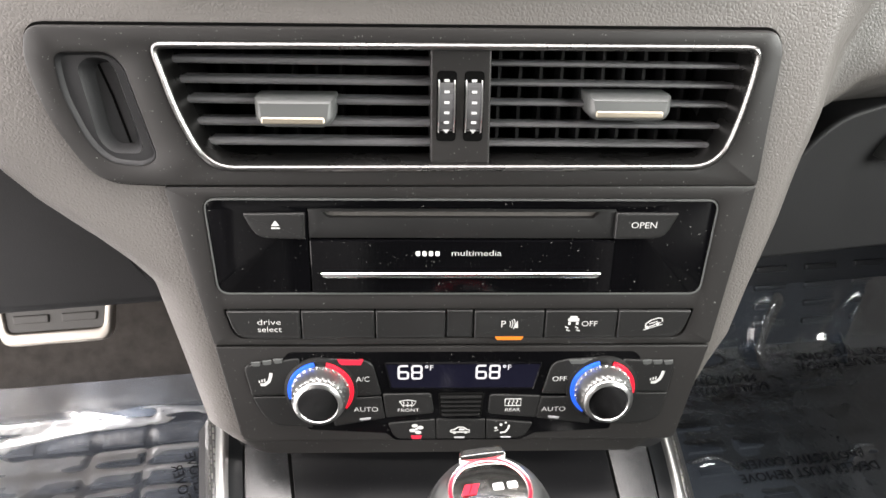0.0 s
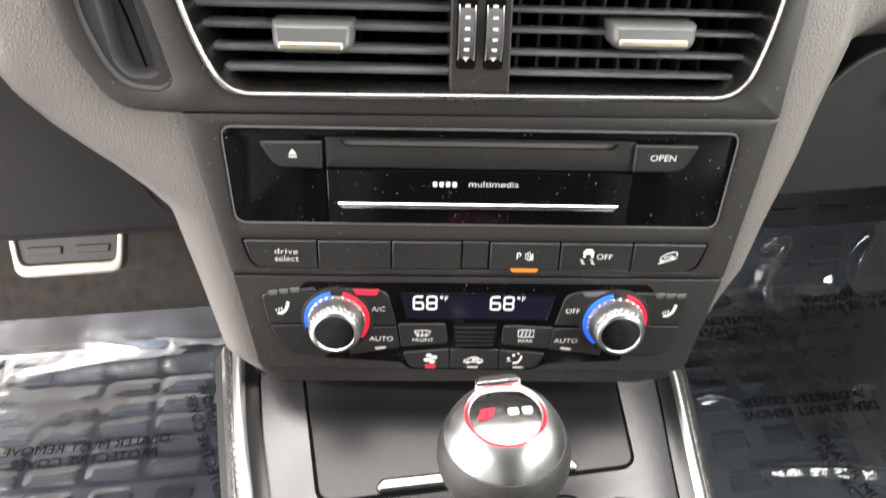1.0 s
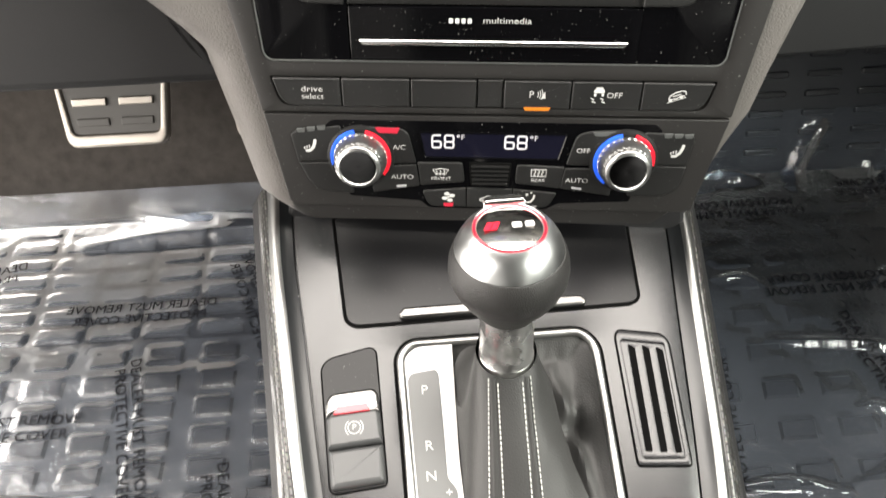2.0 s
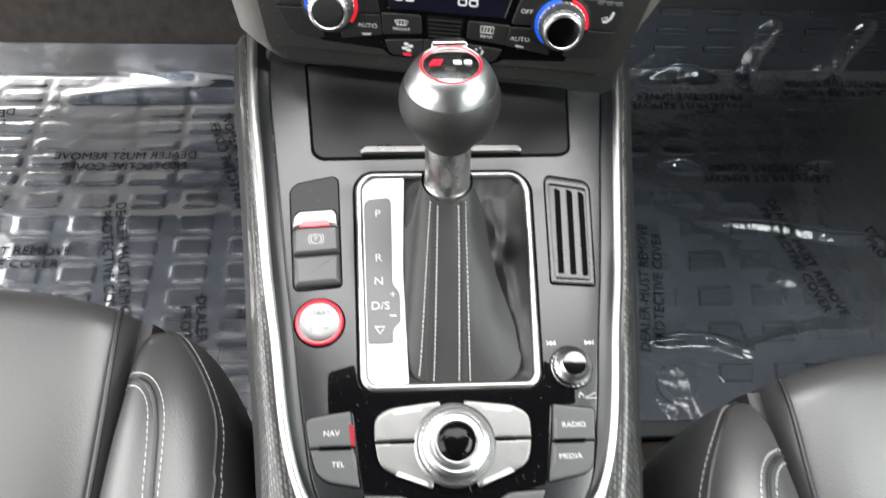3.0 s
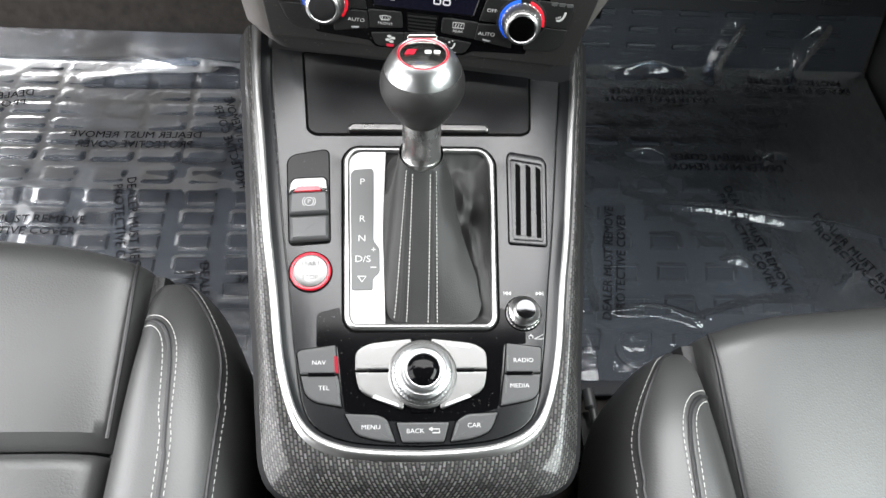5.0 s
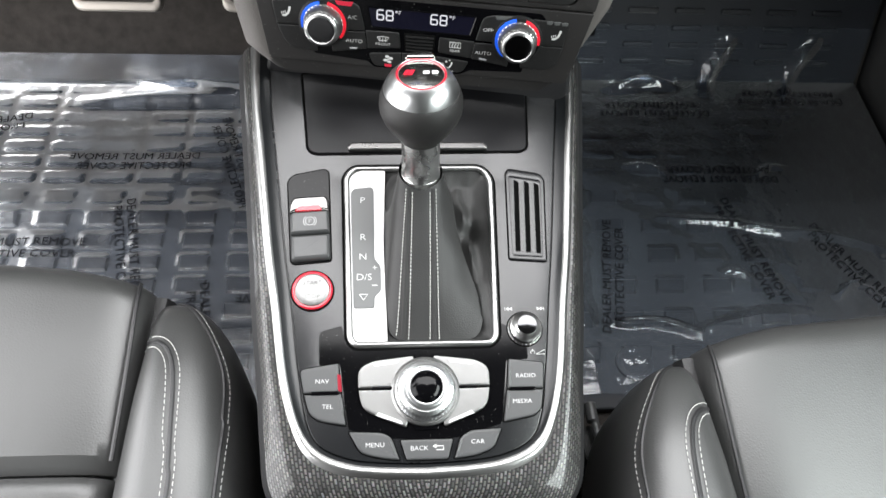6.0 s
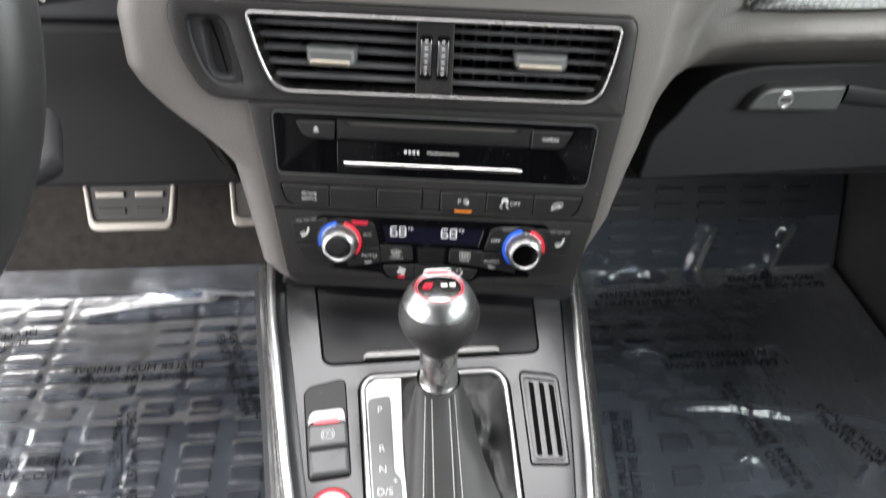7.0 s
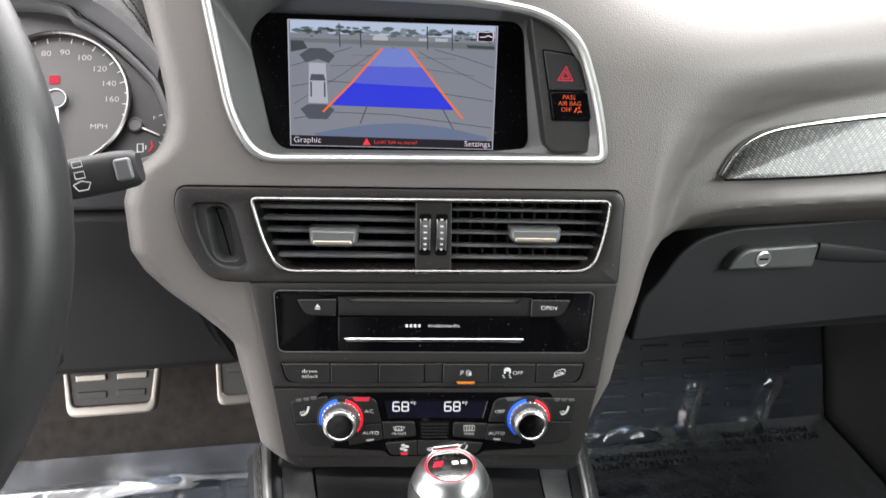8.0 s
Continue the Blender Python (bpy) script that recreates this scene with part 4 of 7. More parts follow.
def build_media_unit():
    unit = thing("media_player", (0, 15, -3), "gloss black media player with a disc slot and chrome strip", "car stereo", STACK)
    cd = rounded([(-116, 41), (116.5, 41.5), (114.5, -6.5), (-113.8, -6.3)], [6, 6, 6, 6], 6)
    bm = bmesh.new()
    plate(bm, PANEL_UP, -4, 1.0, 0.8, holes=[cd, rounded([(-112, -14.3), (112.6, -14.3), (109.3, -29.8), (-108, -29.8)], [1, 1, 5, 5])])
    part("surround", bm, "fascia", unit, "charcoal painted surround", STACK)
    rim = ccw(cd)
    bm = bmesh.new()
    loft(bm, [[(x, y, 0.4) for x, y in rim], [(x, y, 1.5) for x, y in inset(rim, 0.25)], [(x, y, 1.5) for x, y in inset(rim, 0.8)], [(x, y, 0.2) for x, y in inset(rim, 1.0)]], cap=False)
    part("rim", bm, "tab", unit, "thin satin rim", STACK)
    bm = bmesh.new()
    plate(bm, inset(rim, 0.7), -5, 0.9, 0.3, holes=[box_outline(-70.6, -6.0 + 0.6, 70, 36.4, 0.3, 1)])
    part("gloss_panel", bm, "gloss", unit, "glossy black panel with dust specks", STACK)
    bm = bmesh.new()
    slot = rounded([(-64, 34.6), (62, 34.8), (59.5, 31.8), (-61.5, 31.6)], 1.0, 2)
    plate(bm, box_outline(-70.2, 22.0, 69.6, 36.2, 0.4, 2), -5, 0.4, 0.4, holes=[slot])
    part("slot_panel", bm, "button", unit, "satin black slot panel", STACK)
    bm = bmesh.new()
    plate(bm, slot, -6, -3.5, 0)
    part("disc_slot", bm, "void", unit, "dark disc slot", STACK)
    bm = bmesh.new()
    plate(bm, box_outline(-70.0, -5.2, 70.4, 21.2, 0.5, 2), -5, 1.3, 0.5)
    flap = part("drop_flap", bm, "gloss", unit, "glossy black flap", STACK)
    bm = bmesh.new()
    o = rounded([(-66, 5.7), (65.6, 5.7), (63.5, 2.7), (-64, 2.7)], 1.2)
    plate(bm, o, 1.0, 3.2, 1.1, steps=3)
    part("chrome_strip", bm, "bright", flap, "bright chrome strip", STACK)
    bars([box_outline(-21.8 + k * 3.0, 13.5, -19.7 + k * 3.0, 16.0, 0.7, 3) for k in range(4)], 1.42, "print", flap, STACK, "maker_mark")
    letters("multimedia", 2.8, 6.2, 14.9, 1.42, "print", flap, STACK, wide=1.32, name="multimedia_lettering")
    b = push_button("eject_button", dent([(-98.8, 34.2), (-71.3, 34.6), (-71.8, 22), (-93.2, 22.6)], [0.8, 0.6, 0.6, 5]), -3, 2.6, "button", unit, "satin black eject key")
    bars([[(-86.4, 28.6), (-82.6, 28.6), (-84.5, 31.2)], box_outline(-86.4, 27.2, -82.6, 27.9, 0.1, 1)], 2.66, "print", b, STACK, "eject_symbol")
    b = push_button("open_button", dent([(69.2, 35.2), (98, 35.2), (92.6, 22.8), (69.4, 22.4)], [0.6, 0.8, 5, 0.6]), -3, 2.6, "button", unit, "satin black open key")
    letters("OPEN", 3.0, 82.4, 29.3, 2.66, "print", b, STACK, wide=1.1)
    return unit


build_media_unit()


def ring_shape(cx, cy, r0, r1, a0, a1, n=14):
    pts = [(cx + r1 * math.cos(radians(a0 + (a1 - a0) * i / n)), cy + r1 * math.sin(radians(a0 + (a1 - a0) * i / n))) for i in range(n + 1)]
    return pts + [(cx + r0 * math.cos(radians(a1 - (a1 - a0) * i / n)), cy + r0 * math.sin(radians(a1 - (a1 - a0) * i / n))) for i in range(n + 1)]


def build_switch_row():
    row = thing("switch_panel", (0, -22, -4), "row of satin black drive and parking switches", "switch panel", STACK)
    cuts = (-111.2, -76.2, -41.0, -7.2, 6.2, 40.4, 75.8, 111.8)
    names = ("drive_select_switch", "blank_switch", "blank_switch", "blank_filler", "parking_sensor_switch", "traction_switch", "hill_descent_switch")
    keys = []
    for k, nm in enumerate(names):
        x0, x1 = cuts[k] + 0.35, cuts[k + 1] - 0.35
        o = [(x0, -14.7), (x1, -14.7), (x1, -29.4), (x0, -29.4)]
        rr = [0.6] * 4
        if k == 0:
            o[3], rr[3] = (x0 + 3.8, -29.4), 7
        if k == 6:
            o[2], rr[2] = (x1 - 3.6, -29.4), 7
        z = 1.4 if k == 3 else 2.4
        keys.append(push_button(nm, dent(o, rr), -4, z, "button", row, "satin black switch", 0.7, dish=0.2))
    letters("drive", 2.9, -91, -20.3, 2.5, "print", keys[0], STACK, wide=1.35)
    letters("select", 2.9, -91, -24.2, 2.5, "print", keys[0], STACK, wide=1.2)
    letters("P", 3.7, 20.4, -21.7, 2.5, "print", keys[4], STACK)
    bars([ring_shape(21.0, -21.5, 1.6 + k * 1.1, 2.0 + k * 1.1, -32, 32, 5) for k in range(1, 4)] + [[(25.3, -23.6), (27.6, -23.6), (27.2, -19.6)]], 2.5, "print", keys[4], STACK, "sonar_symbol")
    bm = bmesh.new()
    plate(bm, rounded([(16.6, -28.4), (30.6, -28.4), (29.6, -30.2), (17.6, -30.2)], 0.5), 1.5, 2.9, 0.3)
    part("amber_lamp", bm, "orange", keys[4], "glowing amber lamp", STACK)
    letters("OFF", 2.9, 62.2, -21.6, 2.5, "print", keys[5], STACK, wide=1.1)
    bars([box_outline(51.6, -20.2, 57, -18.4, 0.5, 2), box_outline(52.4, -18.4, 56.2, -17.2, 0.6, 2), box_outline(51.8, -22.0, 53, -20.4, 0.2, 1), box_outline(55.6, -22.0, 56.8, -20.4, 0.2, 1),
          stroke([(50.4, -23.0), (52, -23.8), (51.2, -24.8), (53, -25.4)], 0.6), stroke([(55.2, -23.0), (56.8, -23.8), (56, -24.8), (57.8, -25.4)], 0.6)], 2.5, "print", keys[5], STACK, "skid_symbol")
    bars([stroke([(89.6, -23.2), (90, -21.4), (92.2, -19.6), (95.4, -18.4), (97.4, -18.6), (97.8, -20.4)], 0.55), stroke([(91, -23.4), (93.6, -22.4), (95.2, -21.4), (97.2, -20.9)], 0.55),
          ellipse(90.6, -23.6, 0.9, n=10), ellipse(95.6, -21.6, 0.9, n=10), stroke([(89, -25), (98, -21.8)], 0.4), stroke([(91.4, -21.6), (95.4, -20.2)], 0.5)], 2.5, "print", keys[6], STACK, "slope_symbol")


build_switch_row()


def build_climate():
    unit = thing("climate_control", (0, -60, -4), "satin black climate control panel with two chrome dials", "climate control", STACK)
    gloss = rounded([(-86.5, -41), (-83, -37.5), (86.7, -37.7), (90.5, -41.5), (81, -64), (79, -84), (40, -86), (33, -90.2), (-32, -90), (-36.5, -85.6), (-76, -83), (-80, -63)], 1.5, 3)
    seat_l = [(-68.6, -57.2), (72.0, -57.0)]
    bm = bmesh.new()
    plate(bm, PANEL_LOW, -4, 0.9, 0.8)
    part("face_plate", bm, "fascia", unit, "charcoal painted face plate", STACK)
    bm = bmesh.new()
    plate(bm, gloss, 0.5, 1.15, 0.15)
    part("gloss_panel", bm, "gloss", unit, "glossy black panel", STACK)
    z = 2.3
    B = {}

    def key(name, pts, r=1.0, label="satin black key"):
        B[name] = push_button(name, dent(pts, r), 0.6, z, "button", unit, label, 0.5)
        return B[name]

    key("driver_seat_heat_key", [(-105.2, -44.5), (-78.4, -40.4), (-75, -60.5), (-102.4, -61.8)], [3, 1.5, 1, 1])
    key("driver_blank_key", [(-102.1, -62.4), (-74, -62), (-73.5, -81), (-92, -79.5), (-97.6, -74)], [0.6, 1, 1, 5, 5])
    key("air_conditioning_key", [(-70.6, -40.7), (-48.2, -41.1), (-42.8, -43.4), (-38.7, -61.6), (-50, -62.4), (-66, -60)], [1.5, 4, 4, 0.8, 1, 1])
    key("driver_auto_key", [(-50, -63.2), (-38.8, -62.6), (-36.9, -75.5), (-62.5, -80.3), (-64.4, -66)], 0.8)
    key("front_defrost_key", [(-38.0, -61.3), (-13.8, -60.9), (-12.2, -72.8), (-36.5, -75.2)], [0.8, 2, 2, 0.8])
    key("fan_key", [(-35.6, -78.8), (-11.7, -76.5), (-11.2, -88.6), (-30.4, -88.4), (-33, -86)], [1.5, 0.6, 0.6, 3, 2])
    key("recirculation_key", [(-11.0, -76.4), (14.0, -76.8), (14.4, -88.8), (-10.8, -88.6)], 0.6)
    key("air_flow_key", [(14.6, -76.9), (38.6, -79.0), (34.4, -88.2), (15.0, -88.8)], [0.6, 1.5, 4, 0.6])
    key("rear_defrost_key", [(15.6, -61.8), (41.3, -62.8), (39.8, -75.8), (15.2, -73.4)], [2, 0.8, 0.8, 2])
    key("off_key", [(42.0, -61.3), (45.8, -44), (52.5, -41.7), (73.4, -40.4), (75, -60), (62, -61.8)], [0.8, 4, 4, 1.5, 1, 1])
    key("passenger_auto_key", [(41.6, -63.4), (60, -63.2), (68.5, -66), (67.6, -80), (40, -76)], 0.8)
    key("passenger_seat_heat_key", [(81, -41.8), (107.6, -43), (105.9, -61.0), (78, -60.6)], [1.5, 3, 1, 1])
    key("passenger_blank_key", [(106, -61.5), (104, -75), (97, -79.8), (77, -80), (76, -61.2)], [0.6, 5, 5, 1, 1])
    # displays
    bm = bmesh.new()
    disp = rounded([(-36.8, -43.6), (41, -43.8), (37.6, -58.6), (-34, -58.3)], 1.2)
    plate(bm, disp, 0.8, 1.7, 0.2)
    d = part("display", bm, "lcd", unit, "lit temperature display reading 68 twice", STACK)
    bm = bmesh.new()
    dd = ccw(disp)
    loft(bm, [[(x, y, 1.2) for x, y in inset(dd, -0.3)], [(x, y, 2.1) for x, y in dd], [(x, y, 1.72) for x, y in inset(dd, 0.6)]], cap=False)
    part("display_rim", bm, "gloss", d, "", STACK)
    for x in (-24.0, 14.6):
        for k, x6 in enumerate((x - 3.7, x + 3.0)):
            yb, yt, ym, hw = -52.4, -45.2, -48.9, 2.3
            if k:
                lines = [rounded([(x6 - hw, ym), (x6 + hw, ym), (x6 + hw, yt), (x6 - hw, yt)], 0.9, 3), rounded([(x6 - hw, yb), (x6 + hw, yb), (x6 + hw, ym), (x6 - hw, ym)], 0.9, 3)]
                lines = [q + q[:1] for q in lines]
            else:
                low = rounded([(x6 - hw, yb), (x6 + hw, yb), (x6 + hw, ym + 0.2), (x6 - hw, ym + 0.2)], 0.9, 3)
                lines = [low + low[:1], [(x6 - hw, ym), (x6 - hw, yt + 1.6), (x6 - hw + 0.5, yt + 0.6), (x6 + hw - 0.3, yt + 0.4)][:3] + [(x6 + hw - 0.3, yt)]]
                lines[1] = [(x6 - hw, ym - 1), (x6 - hw, yt - 0.9), (x6 - hw + 0.9, yt), (x6 + hw, yt)]
            bars([stroke([p, q], 1.05) for line in lines for p, q in zip(line, line[1:])], 1.76, "digit", d, STACK, "numeral")
        letters("F", 3.0, x + 10.2, -46.4, 1.76, "digit", d, STACK, wide=1.1)
        bars([ring_shape(x + 7.8, -45.6, 0.4, 0.85, 0, 359, 12)], 1.76, "digit", d, STACK, "degree_mark")
    # cabin sensor grille
    bm = bmesh.new()
    plate(bm, dent([(-10.3, -60.8), (12.8, -61), (12, -75.4), (-9, -75.2)], 1.2), 0.7, 1.8, 0.4)
    g = part("sensor_grille", bm, "void", unit, "small black slatted grille", STACK)
    for k in range(5):
        bm = bmesh.new()
        y = -63 - k * 2.6
        slab_box(bm, -9.0 + k * 0.2, y - 0.45, 1.5, 11.6 - k * 0.2, y + 0.45, 3.0)
        part("grille_slat", bm, "button", g, "", STACK)
    # printed words and symbols
    zt = z + 0.06
    letters("A/C", 2.9, -47.6, -52.4, zt, "print", B["air_conditioning_key"], STACK)
    letters("AUTO", 2.7, -46.4, -70.2, zt, "print", B["driver_auto_key"], STACK, wide=1.15)
    letters("AUTO", 2.7, 48.6, -70.8, zt, "print", B["passenger_auto_key"], STACK, wide=1.15)
    letters("OFF", 2.7, 50.2, -52.8, zt, "print", B["off_key"], STACK, wide=1.1)
    letters("FRONT", 1.9, -25.2, -70.8, zt, "print", B["front_defrost_key"], STACK, wide=1.25)
    letters("REAR", 1.9, 27.6, -71.0, zt, "print", B["rear_defrost_key"], STACK, wide=1.2)
    bars([stroke([(-29.6, -65.4), (-25.4, -64.6), (-21.2, -65.4), (-22.6, -67.8), (-28.2, -67.8), (-29.6, -65.4)], 0.5)] +
         [stroke([(-27.6 + k * 2.1, -68.8), (-28.1 + k * 2.1, -67.6), (-27.4 + k * 2.1, -66.6), (-27.9 + k * 2.1, -65.6)], 0.45) for k in range(3)], zt, "print", B["front_defrost_key"], STACK, "windscreen_symbol")
    bars([stroke([(23.6, -64.4), (31.6, -64.4), (31.6, -68.4), (23.6, -68.4), (23.6, -64.4)], 0.55)] +
         [stroke([(25.6 + k * 2, -68), (25.2 + k * 2, -66.8), (26 + k * 2, -66), (25.6 + k * 2, -65)], 0.5) for k in range(3)], zt, "print", B["rear_defrost_key"], STACK, "rear_window_symbol")
    cx, cy = -21.1, -82.3
    bars([ellipse(cx + 2.2 * math.cos(a), cy + 2.2 * math.sin(a), 1.6, 1.1, 12) for a in (0.4, 1.97, 3.54, 5.11)] + [ellipse(cx, cy, 0.7, n=10)], zt, "print", B["fan_key"], STACK, "fan_symbol")
    bars([stroke([(-3.6, -84.4), (-3.4, -83.2), (-1.4, -82.6), (0.2, -81.4), (3, -81.4), (4.6, -82.8), (6, -83.2), (6.2, -84.4), (-3.6, -84.4)], 0.7), ellipse(-1.6, -84.6, 0.9, n=10), ellipse(4.2, -84.6, 0.9, n=10), box_outline(0.6, -83.4, 3.6, -82.2, 0.3, 1)], zt, "print", B["recirculation_key"], STACK, "car_symbol")
    bars([stroke([(22, -85), (24.6, -84.6), (26, -82.4), (26.4, -80.2)], 1.1), ellipse(22.2, -80, 0.8, n=10), ellipse(19.6, -82, 0.8, n=10), ellipse(24.6, -78.8, 0.6, n=10), stroke([(19, -84), (21, -83.2)], 0.5)], zt, "print", B["air_flow_key"], STACK, "seat_air_symbol")
    for nm, x, m in (("driver_seat_heat_key", -95, 1), ("passenger_seat_heat_key", 99.5, 1)):
        bars([stroke([(x + 2.8, -48.4), (x + 2.4, -50.6), (x + 1.4, -53.2), (x - 0.6, -55), (x - 2.8, -55)], 1.6), stroke([(x - 3.2, -54), (x - 3.2, -52.6)], 0.6), stroke([(x - 1.9, -53.6), (x - 1.9, -52)], 0.6), stroke([(x - 0.6, -53.4), (x - 0.6, -51.6)], 0.6)],
             zt, "print", B[nm], STACK, "heated_seat_symbol")
        for k in range(3):
            xx = (x - 6.6 if x < 0 else x - 8.6) + k * 5.4
            bm = bmesh.new()
            hh = -43.6 + (0.8 * k if x < 0 else -0.1 * k)
            plate(bm, rounded([(xx, hh + 1.2), (xx + 4.8, hh + 1.6), (xx + 4.2, hh - 0.8), (xx + 0.8, hh - 1.0)], 0.4, 2), 1.6, 2.6, 0.2)
            part("level_lamp", bm, "tab", B[nm], "unlit grey level lamp", STACK)
    for nm, o, mt, lb in (("air_conditioning_key", [(-60, -40.9), (-47, -41.3), (-48.4, -44.2), (-58.4, -44)], "redlit", "glowing red lamp"), ("off_key", [(54, -41.8), (66, -41.2), (64.6, -43.8), (55.4, -44.2)], "tab", "unlit grey lamp"),
                         ("fan_key", [(-24, -86.2), (-18.2, -86.2), (-18.8, -88.4), (-23.4, -88.4)], "redlit", "glowing red lamp"), ("driver_auto_key", [(-50, -75.4), (-44, -74.8), (-44.4, -76.2), (-49.4, -76.8)], "grey", ""),
                         ("passenger_auto_key", [(46, -74.6), (52, -75.4), (51.4, -76.6), (46.4, -76)], "grey", ""), ("recirculation_key", [(-2, -87.2), (4, -87.2), (3.6, -88.2), (-1.6, -88.2)], "grey", ""), ("air_flow_key", [(22, -87.2), (28, -87.4), (27.6, -88.2), (22.4, -88.2)], "grey", "")):
        bm = bmesh.new()
        plate(bm, rounded(o, 0.4, 2), 1.4, 2.55, 0.2)
        part("tell_tale", bm, mt, B[nm], lb, STACK)
    # temperature dials
    for cx, warm in ((-68.4, (-62, 80)), (72.2, (22, 68))):
        cy = -58.4
        dial = bmesh.new()
        lathe(dial, [(18.3, 0.6), (18.0, 2.6), (16.6, 3.0), (16.4, 2.4)], 56, cx, cy)
        dl = part("dial", dial, "button", unit, "temperature dial in a dark cup", STACK)
        for nm, (a0, a1), mt in (("blue_band", (100, 236 if cx > 0 else 196), "blue"), ("red_band", (-8 if cx > 0 else -40, 78 if cx < 0 else 74), "redring")):
            bm = bmesh.new()
            plate(bm, ring_shape(cx, cy, 13.6, 16.3, a0, a1, 26), 2.2, 3.7, 0.3)
            part(nm, bm, mt, dl, "lit blue band" if mt == "blue" else "lit red band", STACK)
        bm = bmesh.new()
        lathe(bm, [(14.1, 2.0), (14.3, 4.0), (14.2, 4.4), (14.1, 5.8), (13.9, 7.2), (13.7, 8.6), (13.4, 10.0), (13.1, 11.4), (12.8, 12.6), (12.2, 13.0), (12.1, 14.2), (11.5, 15.0), (9.9, 15.6), (9.4, 14.9)], 112, cx, cy, knurl=(4.2, 12.7, 0.95))
        kn = part("knob", bm, "knob_metal", dl, "knurled bright chrome knob", STACK)
        bm = bmesh.new()
        lathe(bm, [(9.6, 13.6), (9.5, 15.1), (8.6, 15.2), (0.01, 15.0)], 40, cx, cy)
        part("knob_cap", bm, "cap_mirror", kn, "glossy black cap", STACK)


build_climate()


def build_display():
    unit = thing("infotainment_display", (0, 180, -40), "recessed colour display showing a reversing camera picture", "car display", STACK)
    bez = ccw(BEZEL)
    bm = bmesh.new()
    rows = [[(x, y, -4) for x, y in bez]]
    for k in range(6):
        a = math.pi * k / 5
        rows.append([(x, y, -1.5 + 3.6 * math.sin(a)) for x, y in inset(bez, 6.6 * (1 - math.cos(a)) / 2 - 0.6)])
    rows.append([(x, y, -6) for x, y in inset(bez, 6.2)])
    loft(bm, rows, cap=False)
    part("chrome_frame", bm, "frame_chrome", unit, "broad satin chrome frame", STACK)
    n = 288
    a, b = resampled(inset(bez, 5.0), n), resampled(ccw(GLASS), n)
    bm = bmesh.new()
    loft(bm, [[(x, y, -2.5) for x, y in a], [(x, y, -27) for x, y in b]], cap=False)
    part("inner_cowl", bm, "cowl", unit, "grey sloping cowl", STACK)
    bm = bmesh.new()
    plate(bm, GLASS, -40, -26, 0.3)
    glass = part("glass", bm, "gloss", unit, "black glossy screen glass", STACK)
    bm = bmesh.new()
    plate(bm, rounded([(58, 232), (71, 231.5), (88.5, 219.5), (103.6, 178), (111.4, 141.4), (75, 141.0)], [3, 6, 14, 40, 5, 9], 6), -30, -5, 1.5)
    keys = part("key_panel", bm, "fascia", unit, "charcoal key panel", STACK)
    for o in ([(67.6, 211), (90, 208.4), (96.2, 202.4), (101.8, 183.4), (73.2, 183.2)], [(73.2, 183.6), (101.8, 183.8), (106.0, 163.4), (77.0, 163.0)]):
        bm = bmesh.new()
        plate(bm, dent(o, 1.8), -6, -4.7, 0.3)
        part("key_gap", bm, "groove", keys, "", STACK)
    k1 = push_button("hazard_key", dent([(68.6, 209.8), (89.5, 207.2), (95, 202), (100.4, 184), (74.2, 183.8)], [1.5, 4, 4, 1, 1]), -8, -3.4, "button", keys, "black hazard key with a red triangle")
    for r0, r1 in ((5.4, 6.6), (2.6, 3.8)):
        def tri(r):
            return [(84.6 + r * math.cos(radians(q)), 193.6 + r * math.sin(radians(q))) for q in (90, 210, 330)]
        o, i = tri(r1), tri(r0)
        bars([[o[k], o[(k + 1) % 3], i[(k + 1) % 3], i[k]] for k in range(3)], -3.3, "redlit", k1, STACK, "warning_triangle")
    k2 = push_button("airbag_tell_tale", dent([(74.4, 182.8), (100.6, 183), (104.8, 164.6), (78.2, 164.2)], 1.4), -8, -3.6, "gloss", keys, "black tell-tale with amber words")
    letters("PASS.", 3.0, 88.4, 179.2, -3.5, "airbag_lamp", k2, STACK)
    letters("AIR BAG", 3.0, 88.8, 175.1, -3.5, "airbag_lamp", k2, STACK)
    letters("OFF", 3.0, 86.6, 170.9, -3.5, "airbag_lamp", k2, STACK)
    bars([stroke([(92.4, 169.4), (94, 172.4)], 0.9), ellipse(95.6, 172.4, 0.7, n=8), stroke([(94.6, 169.2), (96.4, 170.4), (97.4, 169.4)], 0.7)], -3.5, "airbag_lamp", k2, STACK, "seat_symbol")
    # the picture on the screen, in flat lit shapes
    x0, x1, y0, y1 = -105.0, 39.6, 140.4, 226.0
    zs = -25.9

    def P(u, v):
        return (x0 + (x1 - x0) * u, y1 + (y0 - y1) * v)

    def lit(name, shapes, mat, z):
        bars([[P(*q) for q in s] for s in shapes], z, mat, scr, STACK, name)

    bm = bmesh.new()
    plate(bm, rounded([(x0, y0), (x1, y0), (x1, y1), (x0, y1)], 0.8, 2), -26.2, zs, 0)
    scr = part("screen", bm, "scr_ground", unit, "lit screen with a reversing camera picture", STACK)
    lit("sky_band", [[(0.01, 0.0), (0.99, 0.0), (0.99, 0.10), (0.01, 0.10)]], "scr_sky", zs + 0.03)
    rnd = random.Random(4)
